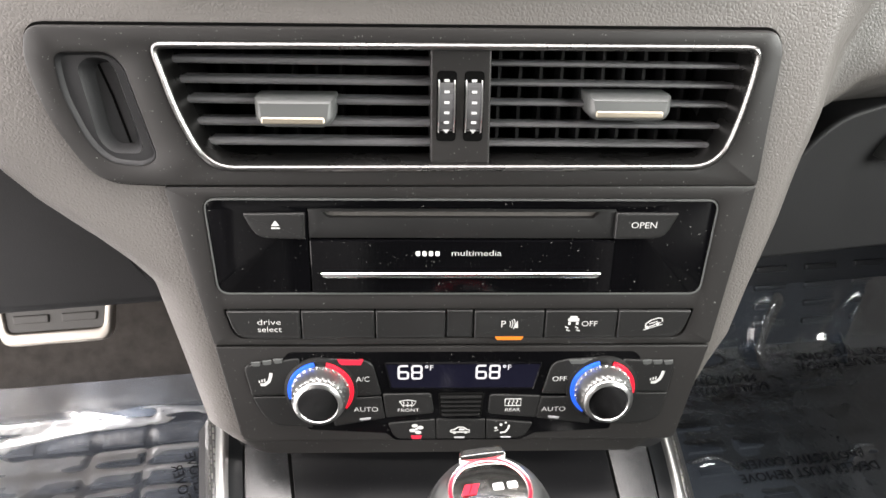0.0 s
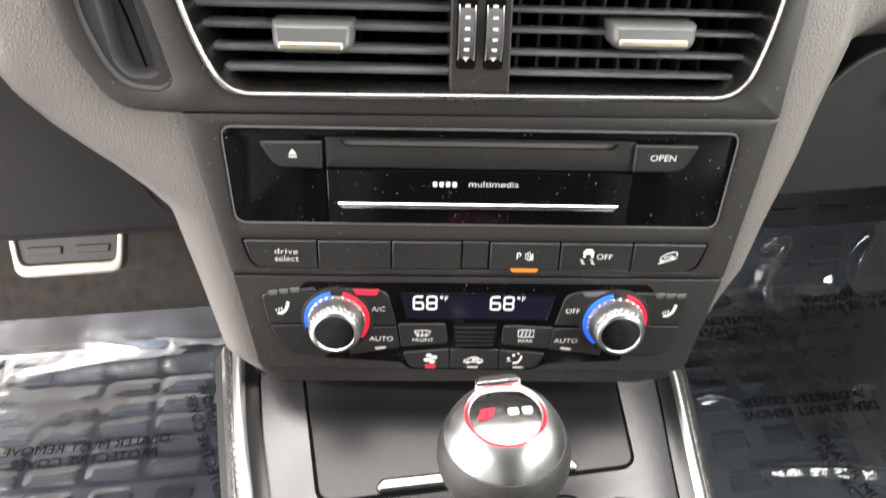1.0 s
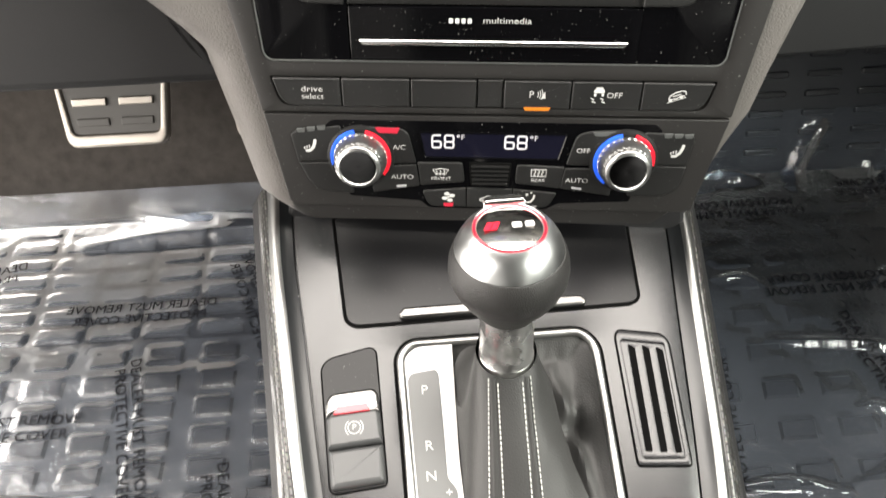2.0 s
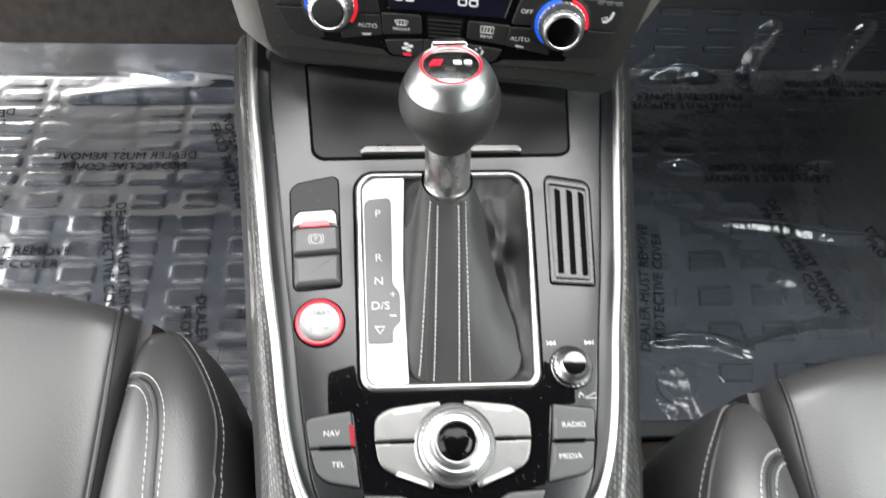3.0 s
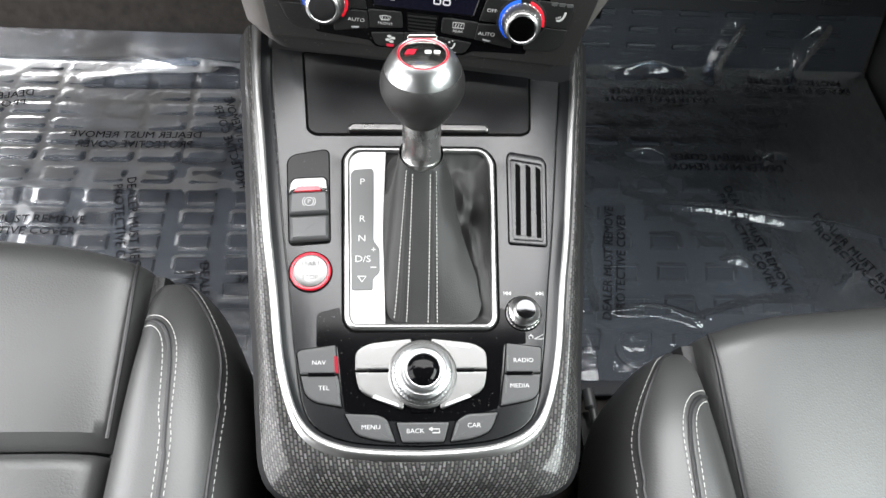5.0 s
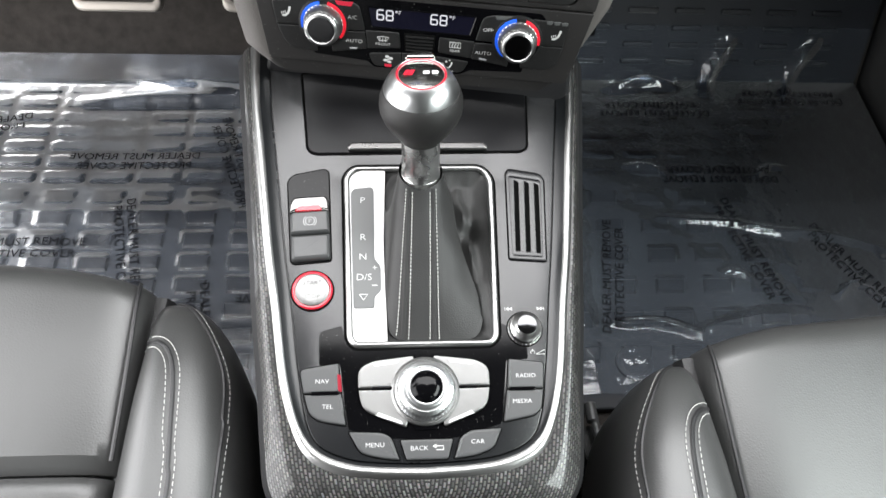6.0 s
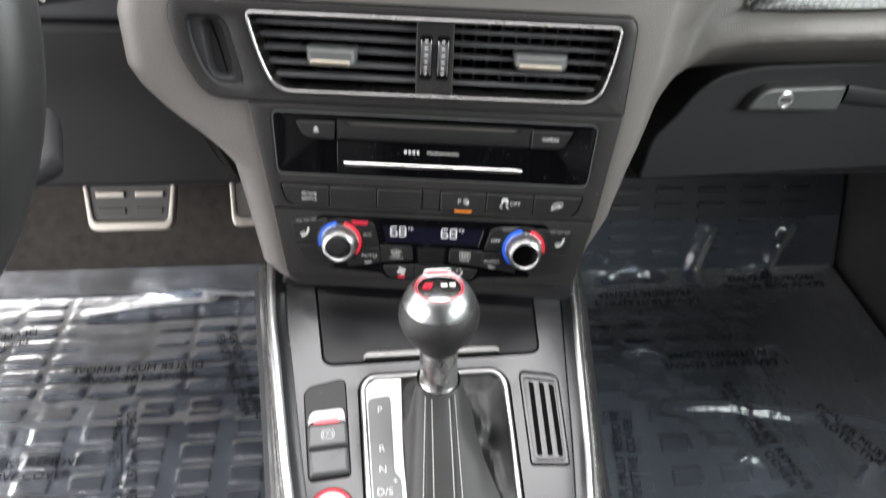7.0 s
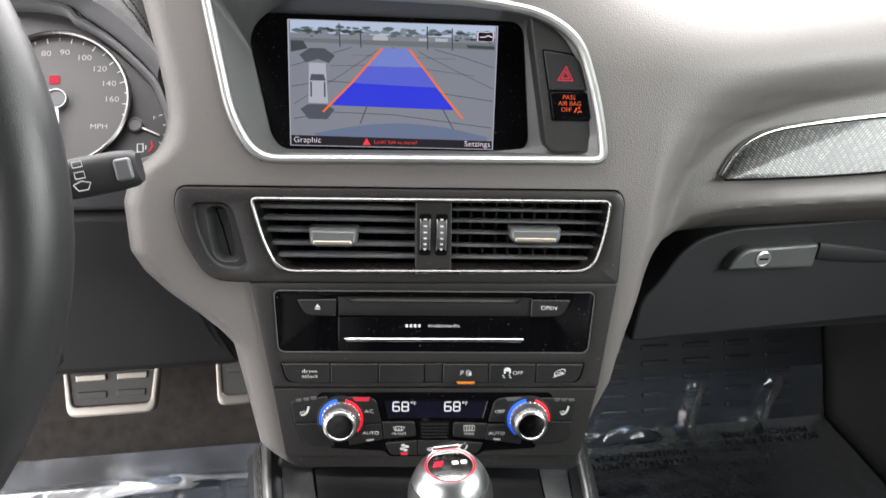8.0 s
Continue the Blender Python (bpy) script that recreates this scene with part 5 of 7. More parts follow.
    for layer, (mat, count, low, span) in enumerate((("scr_far", 60, 0.05, 0.05), ("scr_tree2", 44, 0.045, 0.07), ("scr_tree", 30, 0.06, 0.07))):
        trees = []
        for k in range(count):
            u, w, t = rnd.uniform(0.02, 0.98), rnd.uniform(0.008, 0.028), low + rnd.uniform(0.0, span)
            if layer == 2 and 0.36 < u < 0.66:
                continue
            trees.append([(min(0.995, max(0.005, u + w * math.cos(a) * rnd.uniform(0.7, 1.1))), min(0.15, max(0.004, t + 0.6 * w * math.sin(a) * rnd.uniform(0.6, 1.2)))) for a in (2 * math.pi * i / 9 for i in range(9))])
        for tree in trees:
            lit("tree", [tree], mat, zs + 0.045 + 0.01 * layer)
    for u, t in ((0.24, 0.02), (0.66, 0.02), (0.78, 0.03), (0.34, 0.06)):
        lit("trunk", [stroke([(u, t), (u + 0.004, 0.2)], 0.006)], "scr_tree", zs + 0.10)
    lit("far_paving", [[(0.01, 0.14), (0.99, 0.14), (0.99, 0.19), (0.01, 0.17)]], "scr_road", zs + 0.09)
    for shape in [[(0.01, 0.16), (0.07, 0.16), (0.09, 0.22), (0.01, 0.25)], [(0.85, 0.155), (0.99, 0.16), (0.99, 0.185), (0.86, 0.18)]]:
        lit("hedge", [shape], "scr_tree", zs + 0.12)
    for shape in [[(0.40, 0.12), (0.41, 0.095), (0.46, 0.095), (0.475, 0.125), (0.47, 0.14), (0.40, 0.14)], [(0.62, 0.115), (0.66, 0.115), (0.66, 0.135), (0.62, 0.135)], [(0.70, 0.11), (0.76, 0.11), (0.76, 0.135), (0.70, 0.135)]]:
        lit("parked_car", [shape], "scr_pale", zs + 0.12)
    lit("paving_joints", [stroke([(0.01, 0.52), (0.18, 0.47), (0.5, 0.50), (0.99, 0.60)], 0.006), stroke([(0.34, 0.81), (0.40, 0.55), (0.48, 0.28), (0.50, 0.19)], 0.006), stroke([(0.80, 0.84), (0.72, 0.60), (0.62, 0.35), (0.57, 0.2)], 0.006),
                          stroke([(0.01, 0.36), (0.12, 0.30), (0.3, 0.2)], 0.005), stroke([(0.99, 0.33), (0.85, 0.26), (0.7, 0.2)], 0.005), stroke([(0.02, 0.78), (0.2, 0.72), (0.5, 0.73), (0.99, 0.82)], 0.006), stroke([(0.99, 0.50), (0.8, 0.36), (0.62, 0.22)], 0.004), stroke([(0.02, 0.66), (0.25, 0.42), (0.42, 0.22)], 0.004), stroke([(0.20, 0.35), (0.5, 0.33), (0.9, 0.40)], 0.004), stroke([(0.30, 0.26), (0.8, 0.27)], 0.003)], "scr_line", zs + 0.14)
    lit("bumper_edge", [[(0.12, 0.93)] + [(0.12 + 0.85 * k / 12, 0.93 - 0.13 * math.sin(math.pi * (0.08 + 0.84 * k / 12))) for k in range(13)] + [(0.97, 0.93)]], "scr_bumper", zs + 0.16)
    lit("near_zone", [[(0.30, 0.48), (0.71, 0.50), (0.80, 0.68), (0.20, 0.665)]], "scr_blue", zs + 0.18)
    lit("middle_zone", [[(0.37, 0.345), (0.645, 0.345), (0.71, 0.498), (0.30, 0.478)]], "scr_blue2", zs + 0.18)
    lit("far_zone", [[(0.45, 0.20), (0.57, 0.20), (0.643, 0.343), (0.372, 0.343)]], "scr_blue3", zs + 0.18)
    lit("guide_lines", [stroke([(0.445, 0.20), (0.30, 0.48), (0.16, 0.72)], 0.011), stroke([(0.575, 0.20), (0.71, 0.48), (0.845, 0.75)], 0.011)], "scr_orange", zs + 0.22)
    lit("car_outline", [[(0.095, 0.33), (0.175, 0.33), (0.185, 0.65), (0.09, 0.65)]], "scr_pale2", zs + 0.20)
    lit("car_windows", [[(0.105, 0.42), (0.165, 0.42), (0.175, 0.47), (0.098, 0.47)], [(0.10, 0.48), (0.108, 0.48), (0.108, 0.6), (0.10, 0.6)], [(0.165, 0.48), (0.173, 0.48), (0.173, 0.6), (0.165, 0.6)]], "scr_line", zs + 0.23)
    for shape in [[(0.05, 0.27), (0.10, 0.215), (0.17, 0.215), (0.22, 0.27), (0.19, 0.33), (0.14, 0.30), (0.08, 0.33)], [(0.05, 0.70), (0.09, 0.66), (0.18, 0.66), (0.215, 0.70), (0.18, 0.78), (0.09, 0.78)]]:
        lit("sensor_arc", [shape], "scr_line", zs + 0.21)
    lit("caption_bar", [[(0.004, 0.915), (0.996, 0.93), (0.996, 0.995), (0.004, 0.995)]], "scr_black", zs + 0.25)
    lit("view_badge", [[(0.90, 0.045), (0.985, 0.045), (0.985, 0.13), (0.90, 0.13)]], "scr_black", zs + 0.25)
    lit("view_badge_lines", [stroke([(0.905, 0.05), (0.98, 0.05), (0.98, 0.125), (0.905, 0.125), (0.905, 0.05)], 0.006), stroke([(0.915, 0.09), (0.94, 0.09), (0.955, 0.075), (0.975, 0.09)], 0.008)], "scr_white", zs + 0.28)
    letters("Graphic", 3.9, -103, P(0, 0.953)[1], zs + 0.3, "scr_white", scr, STACK, align="LEFT", wide=1.1)
    letters("Settings", 3.9, 38, P(0, 0.958)[1], zs + 0.3, "scr_white", scr, STACK, align="RIGHT", wide=1.1)
    letters("Look! Safe to move?", 2.5, -46, P(0, 0.958)[1], zs + 0.3, "scr_red", scr, STACK, align="LEFT", wide=1.05)
    lit("caption_triangle", [[(0.352, 0.985), (0.392, 0.985), (0.372, 0.925)]], "scr_red", zs + 0.28)
    lit("screen_edge", [stroke([(0.0, 0.0), (1.0, 0.0), (1.0, 1.0), (0.0, 1.0), (0.0, 0.0)], 0.006)], "scr_pale2", zs + 0.1)


for nm, c, e in (("ground", (0.24, 0.26, 0.31), 0.9), ("sky", (0.45, 0.55, 0.72), 1.0), ("tree", (0.045, 0.06, 0.065), 1.0), ("road", (0.15, 0.17, 0.19), 1.0), ("far", (0.20, 0.25, 0.30), 1.0), ("tree2", (0.10, 0.13, 0.14), 1.0), ("pale", (0.45, 0.47, 0.50), 1.0), ("pale2", (0.42, 0.43, 0.52), 1.0),
                 ("line", (0.07, 0.08, 0.10), 1.0), ("bumper", (0.13, 0.17, 0.28), 1.0), ("blue", (0.02, 0.035, 0.72), 1.0), ("blue2", (0.09, 0.12, 0.66), 1.0), ("blue3", (0.17, 0.23, 0.62), 1.0), ("orange", (0.95, 0.17, 0.02), 1.0),
                 ("black", (0.006, 0.004, 0.008), 1.0), ("white", (0.85, 0.75, 0.88), 1.0), ("red", (0.9, 0.04, 0.05), 1.0)):
    M["scr_" + nm] = plain_glow("screen_" + nm, c, e)
build_display()


# ==== things on the console ====
GATE_OUT = rounded([(-57, 120), (-50, 128.5), (50, 129.5), (58.5, 119), (54, -10), (48.5, -16.2), (-47.5, -16.2), (-52.8, -10)], [9, 12, 12, 9, 6, 6, 6, 6], 4)


def well_depth(u, v):
    """The sagging leather between the lever and the frame."""
    edge = min(1.0, (1 - u) / 0.16, v / 0.08, (1 - v) / 0.10)
    sag = -7.5 * max(0.0, edge) ** 0.8
    dent_at = -10.0 * math.exp(-((u - 0.80) / 0.07) ** 2 - ((v - 0.62) / 0.05) ** 2)
    fold = 5.0 * math.exp(-((u - 0.86 + 0.25 * (v - 0.3)) / 0.05) ** 2) * math.sin(math.pi * min(1, v * 1.1))
    return 0.9 + sag + dent_at + fold + 4.0 * edge * noise.noise((u * 5, v * 5, 3.0)) + 1.2 * edge * noise.noise((u * 14, v * 12, 8.0))


def build_gate():
    gate = thing("gear_selector", (0, 50, 0), "automatic gear selector with leather gaiter, aluminium plate and ball knob", "gear lever", CONSOLE)
    bm = bmesh.new()
    ring = ccw(GATE_OUT)
    plate(bm, inset(ring, -1.6), -1, 0.7, 0.2, holes=[inset(ring, 3.4)])
    part("shadow_ring", bm, "groove", gate, "", CONSOLE)
    bm = bmesh.new()
    rows = []
    for k in range(6):
        a = math.pi * k / 5
        rows.append([(x, y, 0.6 + 2.4 * math.sin(a)) for x, y in inset(ring, 4.8 * (1 - math.cos(a)) / 2)])
    loft(bm, rows, cap=False)
    part("bright_frame", bm, "chrome2", gate, "bright polished frame", CONSOLE)
    bm = bmesh.new()
    left = rounded([(-52.6, 118), (-46, 124), (-25, 126.5), (-26.5, 60), (-24.5, -12.2), (-45.5, -12.2), (-48.6, -8)], [7, 9, 1, 5, 1, 4, 4], 4)
    plate(bm, left, -0.5, 1.4, 0.3)
    alu = part("aluminium_plate", bm, "alu", gate, "pale aluminium plate", CONSOLE)
    bm = bmesh.new()
    plate(bm, rounded([(-51.2, 104.5), (-49, 108.3), (-35.4, 109.8), (-33.8, 107), (-33.4, 50.5), (-29, 44.5), (-28.6, 26), (-33.2, 21.5), (-33.4, 12.8), (-48.2, 12.6)], [2, 2, 1.5, 1.5, 2, 2, 2, 2, 1.5, 2], 3), 1.0, 2.0, 0.2)
    ind = part("position_indicator", bm, "tab2", alu, "grey gear position strip", CONSOLE)
    for ch, x, y, c in (("P", -42.3, 98.1, 5.0), ("R", -41.8, 67.6, 5.0), ("N", -41.7, 52.0, 5.0), ("D/S", -40.8, 36.0, 5.0), ("+", -33.2, 43.2, 4.6)):
        letters(ch, c, x, y, 2.05, "print", ind, CONSOLE, wide=1.1)
    bars([box_outline(-35.2, 29.5, -31.2, 30.2, 0.1, 1), stroke([(-44.0, 23.0), (-38.2, 23.0), (-41.1, 18.8), (-44.0, 23.0)], 0.7)], 2.05, "print", ind, CONSOLE, "marks")
    bm = bmesh.new()
    well = [[bm.verts.new((-25.5 + 76.5 * i / 44 + (3.4 - 0.027 * (60 - (-12.6 + 139 * j / 60))) * (i / 44) * 0.5, -12.6 + 139 * j / 60, well_depth(i / 44, j / 60))) for i in range(45)] for j in range(61)]
    for r, q in zip(well, well[1:]):
        for k in range(44):
            bm.faces.new((r[k], r[k + 1], q[k + 1], q[k]))
    part("gaiter_skirt", bm, "boot", gate, "soft black leather skirt sagging round the lever", CONSOLE, clean=False)
    # gaiter: from a broad base up to the collar
    bm = bmesh.new()
    secs = []
    n, m = 80, 22

    def gaiter(t, a):
        c, s = math.cos(a), math.sin(a)
        e = 2 / (2.0 + 4.0 * (1 - t) ** 4)
        ux, uy = math.copysign(abs(c) ** e, c), math.copysign(abs(s) ** e, s)
        cx = 9.0 * (1 - t) ** 1.6
        wx = 35.5 * (1 - t) ** 1.25 + 15.6 * (1 - (1 - t) ** 1.25)
        y0 = -12.0 + (88.0 + 12.0) * t ** 1.05
        y1 = 124.0 + (118.0 - 124.0) * t
        y = (y0 + y1) / 2 + uy * (y1 - y0) / 2
        z = -0.4 + 38.5 * (t ** 1.15) + (2.2 * math.sin(math.pi * t) if s < 0.2 else -6.0 * math.sin(math.pi * t))
        fold = math.sin(math.pi * t)
        if ux > 0.25:
            z -= fold * 5.0 * max(0.0, ux - 0.25)
        x = cx + ux * wx
        w = noise.noise((x * 0.045, y * 0.03, 2.0 + t * 2.2))
        side = 1.0 if ux > 0.45 or uy > 0.4 else 0.22
        x += fold * 1.8 * w * side
        edge = 47.0 - 0.235 * (y + 12) + 1.6 * math.sin(y * 0.075)
        if x > edge:
            x, z = edge + 0.12 * (x - edge), z - 9.0 * (1 - t) ** 2
        z += fold * 2.2 * noise.noise((x * 0.06, y * 0.045, 7.0)) * side
        return Vector((x, y, z))

    for k in range(m + 1):
        t = k / m
        secs.append([gaiter(t, 2 * math.pi * i / n) for i in range(n)])
    loft(bm, secs, cap=False)
    boot = part("gaiter", bm, "boot", gate, "soft black leather gaiter with folds", CONSOLE)

    def on_gaiter(x, t):
        """The point at that x on the rear face of the gaiter."""
        best = min((gaiter(t, math.pi + math.pi * i / 200) for i in range(201)), key=lambda p: abs(p.x - x))
        return Vector((x, best.y, best.z + 0.3))

    for name, x_low, x_top, wdt in (("stitching", -18.5, -10.5, 0.5), ("stitching", -10.0, -6.2, 0.5), ("stitching", 5.0, 6.2, 0.5), ("stitching", 11.5, 10.5, 0.5)):
        bm = bmesh.new()
        pts = [on_gaiter(x_low + (x_top - x_low) * (k / 40) ** 0.8, 0.02 + 0.955 * k / 40) for k in range(41)]
        run = 0.0
        for a, b in zip(pts, pts[1:]):
            seg = (b - a).length
            steps = max(1, round(seg / 3.4))
            for q in range(steps):
                p0, p1 = a.lerp(b, q / steps), a.lerp(b, (q + 0.66) / steps)
                tube(bm, [p0, (p0 + p1) / 2 + Vector((0, -0.15, 0.25)), p1], 0.33, 5)
        part(name, bm, "thread", boot, "pale stitching", CONSOLE)
    for x_low, x_top in ((-14.3, -8.4), (8.3, 8.4)):
        bm = bmesh.new()
        tube(bm, [on_gaiter(x_low + (x_top - x_low) * (k / 40) ** 0.8, 0.01 + 0.97 * k / 40) - Vector((0, 0, 0.2)) for k in range(41)], 1.5, 8, flat=0.5)
        part("raised_seam", bm, "boot", boot, "", CONSOLE)
    # lever
    foot = Vector((0.0, 0.1955, 0.3755))
    ax = Vector((-0.03, 0.12, 0.99)).normalized()
    sx = Vector((1, 0, 0))
    sy = ax.cross(sx).normalized()
    sx = sy.cross(ax)
    lever = frame_matrix(foot, sx, sy, ax)
    bm = bmesh.new()
    lathe(bm, [(14.2, -6), (14.2, 0.2), (13.7, 0.8), (13.3, 12), (13.3, 33.2), (12.6, 35)], 48)
    part("collar", bm, "collar", gate, "satin metal collar", lever)
    bm = bmesh.new()
    lathe(bm, [(13.6, 33.2), (14.5, 33.4), (15.6, 35.6), (18.4, 39.8), (22.0, 45.4), (25.2, 51.6), (27.0, 57), (27.4, 61), (26.9, 66), (25.4, 70.8), (24.6, 72.2), (23.8, 72.4)], 64)
    part("knob", bm, "knob", gate, "dark leather ball knob", lever)
    bm = bmesh.new()
    lathe(bm, [(23.8, 71.4), (24.3, 72.7), (23.4, 75.2), (21.2, 79.2), (18.4, 82.6), (16.2, 84.1), (15.6, 83.7), (0.01, 82.9)], 64)
    cap = part("knob_cap", bm, "alu2", gate, "brushed aluminium cap", lever)
    bm = bmesh.new()
    lathe(bm, [(15.9, 82.8), (15.8, 84.2), (15.4, 84.6), (14.8, 84.3), (14.6, 83.2)], 64)
    part("badge_ring", bm, "red", cap, "red badge ring", lever)
    bm = bmesh.new()
    lathe(bm, [(14.8, 82.6), (14.7, 83.5), (12, 84.15), (8, 84.75), (4, 85.1), (0.01, 85.2)], 56)
    badge = part("badge", bm, "glass", cap, "smoked mirror badge", lever)
    bars([[(-11.6, -2.4), (-8.9, -2.4), (-6.7, 2.6), (-9.4, 2.6)], [(-8.6, -2.4), (-5.9, -2.4), (-3.7, 2.6), (-6.4, 2.6)]], 85.25, "red", badge, lever, "red_blocks")
    bars([box_outline(1.0, -1.7, 5.2, 1.7, 0.8, 3), box_outline(6.6, -1.7, 10.6, 1.7, 0.8, 3)], 85.25, "faint2", badge, lever, "pale_blocks")
    bm = bmesh.new()
    plate(bm, rounded([(-9.6, 15), (9.6, 15), (8.8, 20.5), (-8.8, 20.5)], [1, 1, 4, 4], 4), 74, 86.0, 1.5, steps=3)
    part("release_button", bm, "bright", gate, "bright release button", lever)


M["tab2"] = material("indicator_grey", (0.085, 0.087, 0.087), 0.40, vary=0.05)
M["collar"] = material("brushed_collar", (0.52, 0.52, 0.51), 0.28, metal=1.0, vary=0.05, scale=60)
M["alu2"] = material("satin_knob_aluminium", (0.50, 0.51, 0.51), 0.31, metal=1.0, vary=0.05, scale=90)
build_gate()


def build_drawer():
    lid = thing("storage_lid", (0, 170, 0), "closed black storage lid with a chrome pull bar", "storage lid", CONSOLE)
    o = rounded([(-91, 215), (91.5, 215), (87, 146.5), (82, 143.2), (-79, 140.2), (-84, 144)], [2, 2, 7, 7, 7, 7], 5)
    bm = bmesh.new()
    plate(bm, inset(ccw(o), -2.0), -1, 0.25, 0)
    part("gap", bm, "groove", lid, "", CONSOLE)
    bm = bmesh.new()
    plate(bm, o, -1, 0.9, 0.4)
    part("cover", bm, "cover", lid, "soft black cover", CONSOLE)
    bm = bmesh.new()
    plate(bm, rounded([(-54.5, 144.2), (-51, 148.2), (52.5, 149.2), (55.8, 145.2), (54, 142.6), (-52.5, 141.2)], 1.5, 3), 0.5, 4.6, 1.6, steps=3)
    part("pull", bm, "vent_chrome", lid, "satin chrome pull bar", CONSOLE)


build_drawer()


def build_park_brake():
    sw = thing("parking_brake_switch", (-80, 80, 0), "black electric parking brake switch with a red mark", "switch", CONSOLE)
    well = rounded([(-98.5, 115.5), (-94.5, 120.7), (-71, 126), (-68, 123.4), (-64.4, 49.6), (-91.2, 47.2), (-93.4, 49.5)], [4, 4, 3, 3, 2.5, 2.5, 2], 4)
    bm = bmesh.new()
    plate(bm, inset(ccw(well), -0.7), -0.5, 0.4, 0)
    part("gap", bm, "groove", sw, "", CONSOLE)
    bm = bmesh.new()
    plate(bm, well, -0.5, 0.9, 0.3)
    part("finger_well", bm, "gloss", sw, "glossy dark finger well", CONSOLE)
    o = ccw(rounded([(-95.2, 94), (-67.4, 98.4), (-65.8, 71), (-94, 69)], [4, 4, 0.6, 0.6], 4))
    bm = bmesh.new()
    plate(bm, o, 0.5, 6.5, 2.4, steps=4)
    rk = part("rocker", bm, "button2", sw, "grey rocker", CONSOLE)
    bm = bmesh.new()
    q = ccw(rounded([(-95.4, 93), (-92.4, 98.0), (-69.6, 99.6), (-67, 96.2), (-66.8, 86), (-70, 88.6), (-91, 87), (-95.2, 84)], [2, 3, 3, 2, 1, 2, 2, 1], 3))
    plate(bm, q, 5.0, 8.0, 1.6, steps=3)
    part("bright_lip", bm, "vent_chrome", rk, "bright metal lip", CONSOLE)
    bm = bmesh.new()
    plate(bm, rounded([(-88.8, 90.2), (-73.6, 91.2), (-71.6, 87.4), (-91, 86.2)], 0.4, 2), 6.0, 8.4, 0.3)
    part("red_mark", bm, "red", rk, "red mark", CONSOLE)
    bars([ring_shape(-80.2, 79, 3.0, 3.5, 0, 359, 24), ring_shape(-80.2, 79, 4.4, 4.9, 130, 230, 10), ring_shape(-80.2, 79, 4.4, 4.9, -50, 50, 10)], 6.58, "faint", rk, CONSOLE, "brake_symbol")
    letters("P", 3.2, -80.2, 79, 6.6, "faint", rk, CONSOLE)
    bm = bmesh.new()
    plate(bm, rounded([(-94.0, 68.3), (-65.8, 70.2), (-64.9, 50.6), (-92.6, 48.4)], [0.6, 0.6, 2.5, 2.5], 4), 0.5, 5.2, 3.0, steps=4)
    part("blank_key", bm, "button2", sw, "grey blank key", CONSOLE)


M["button2"] = material("grey_soft_key", (0.055, 0.056, 0.057), 0.40, vary=0.06, bump=0.06, bump_scale=2500)
build_park_brake()


def build_start_button():
    b = thing("start_button", (-77.2, 26.8, 0), "round silver engine start button with a red ring", "button", CONSOLE)
    cx, cy = -77.2, 26.8
    bm = bmesh.new()
    lathe(bm, [(15.6, -0.5), (15.4, 0.8), (14.6, 1.2), (14.2, 0.9)], 56, cx, cy)
    part("bezel", bm, "groove", b, "dark bezel", CONSOLE)
    bm = bmesh.new()
    lathe(bm, [(14.5, 0.5), (14.3, 1.9), (13.4, 2.7), (12.4, 2.6), (12.0, 1.8)], 56, cx, cy)
    part("red_ring", bm, "red", b, "red translucent ring", CONSOLE)
    bm = bmesh.new()
    lathe(bm, [(12.2, 1.0), (12.0, 2.6), (11.2, 3.0), (6, 2.6), (0.01, 2.5)], 48, cx, cy)
    c = part("cap", bm, "alu_key", b, "satin silver cap", CONSOLE)
    letters("START", 3.1, cx, cy + 5.2, 3.0, "cap_print", c, CONSOLE, wide=1.05)
    letters("ENGINE", 2.0, cx, cy + 0.2, 2.75, "faint2", c, CONSOLE, wide=1.05)
    letters("STOP", 3.1, cx, cy - 5.0, 3.0, "cap_print", c, CONSOLE, wide=1.05)


build_start_button()


def build_coin_tray():
    t = thing("card_slots", (82, 85, 0), "black moulded card holder with three upright slots", "card holder", CONSOLE)
    o = rounded([(68.6, 122.5), (71, 126.2), (95, 121.8), (98, 117), (93.2, 47.6), (65.8, 49.6)], [2, 3, 4, 3, 2, 2], 4)
    slots = []
    for a, b in (((76.4, 115.6), (73.0, 56.4)), ((84.4, 114.6), (80.8, 55.6)), ((92.0, 112.8), (88.4, 54.6))):
        slots.append(rounded([(a[0] - 1.7, a[1] + 1.2), (a[0] + 1.7, a[1] - 1.2), (b[0] + 1.7, b[1]), (b[0] - 1.7, b[1])], 0.6, 2))
    bm = bmesh.new()
    plate(bm, inset(ccw(o), -0.9), -0.5, 0.35, 0)
    part("gap", bm, "groove", t, "", CONSOLE)
    bm = bmesh.new()
    ring = ccw(o)
    inner = [(69.8 + 1, 120), (95.2, 115.8), (91, 51.2), (68.8, 52.6)]
    plate(bm, o, -0.5, 1.2, 0.5, holes=[rounded(inner, 1.5, 3)])
    part("rim", bm, "panel", t, "soft black rim", CONSOLE)
    bm = bmesh.new()
    plate(bm, inset(ccw(rounded(inner, 1.5, 3)), -0.2), -4, 0.7, 0.4, holes=slots)
    part("slotted_insert", bm, "panel", t, "soft black slotted insert", CONSOLE)
    # near-black sheet just under the insert stands in for the slots' shaded depth
    bm = bmesh.new()
    plate(bm, rounded(inner, 1.5, 3), -0.5, 0.25, 0)
    part("slot_shade", bm, "groove", t, "", CONSOLE)


build_coin_tray()


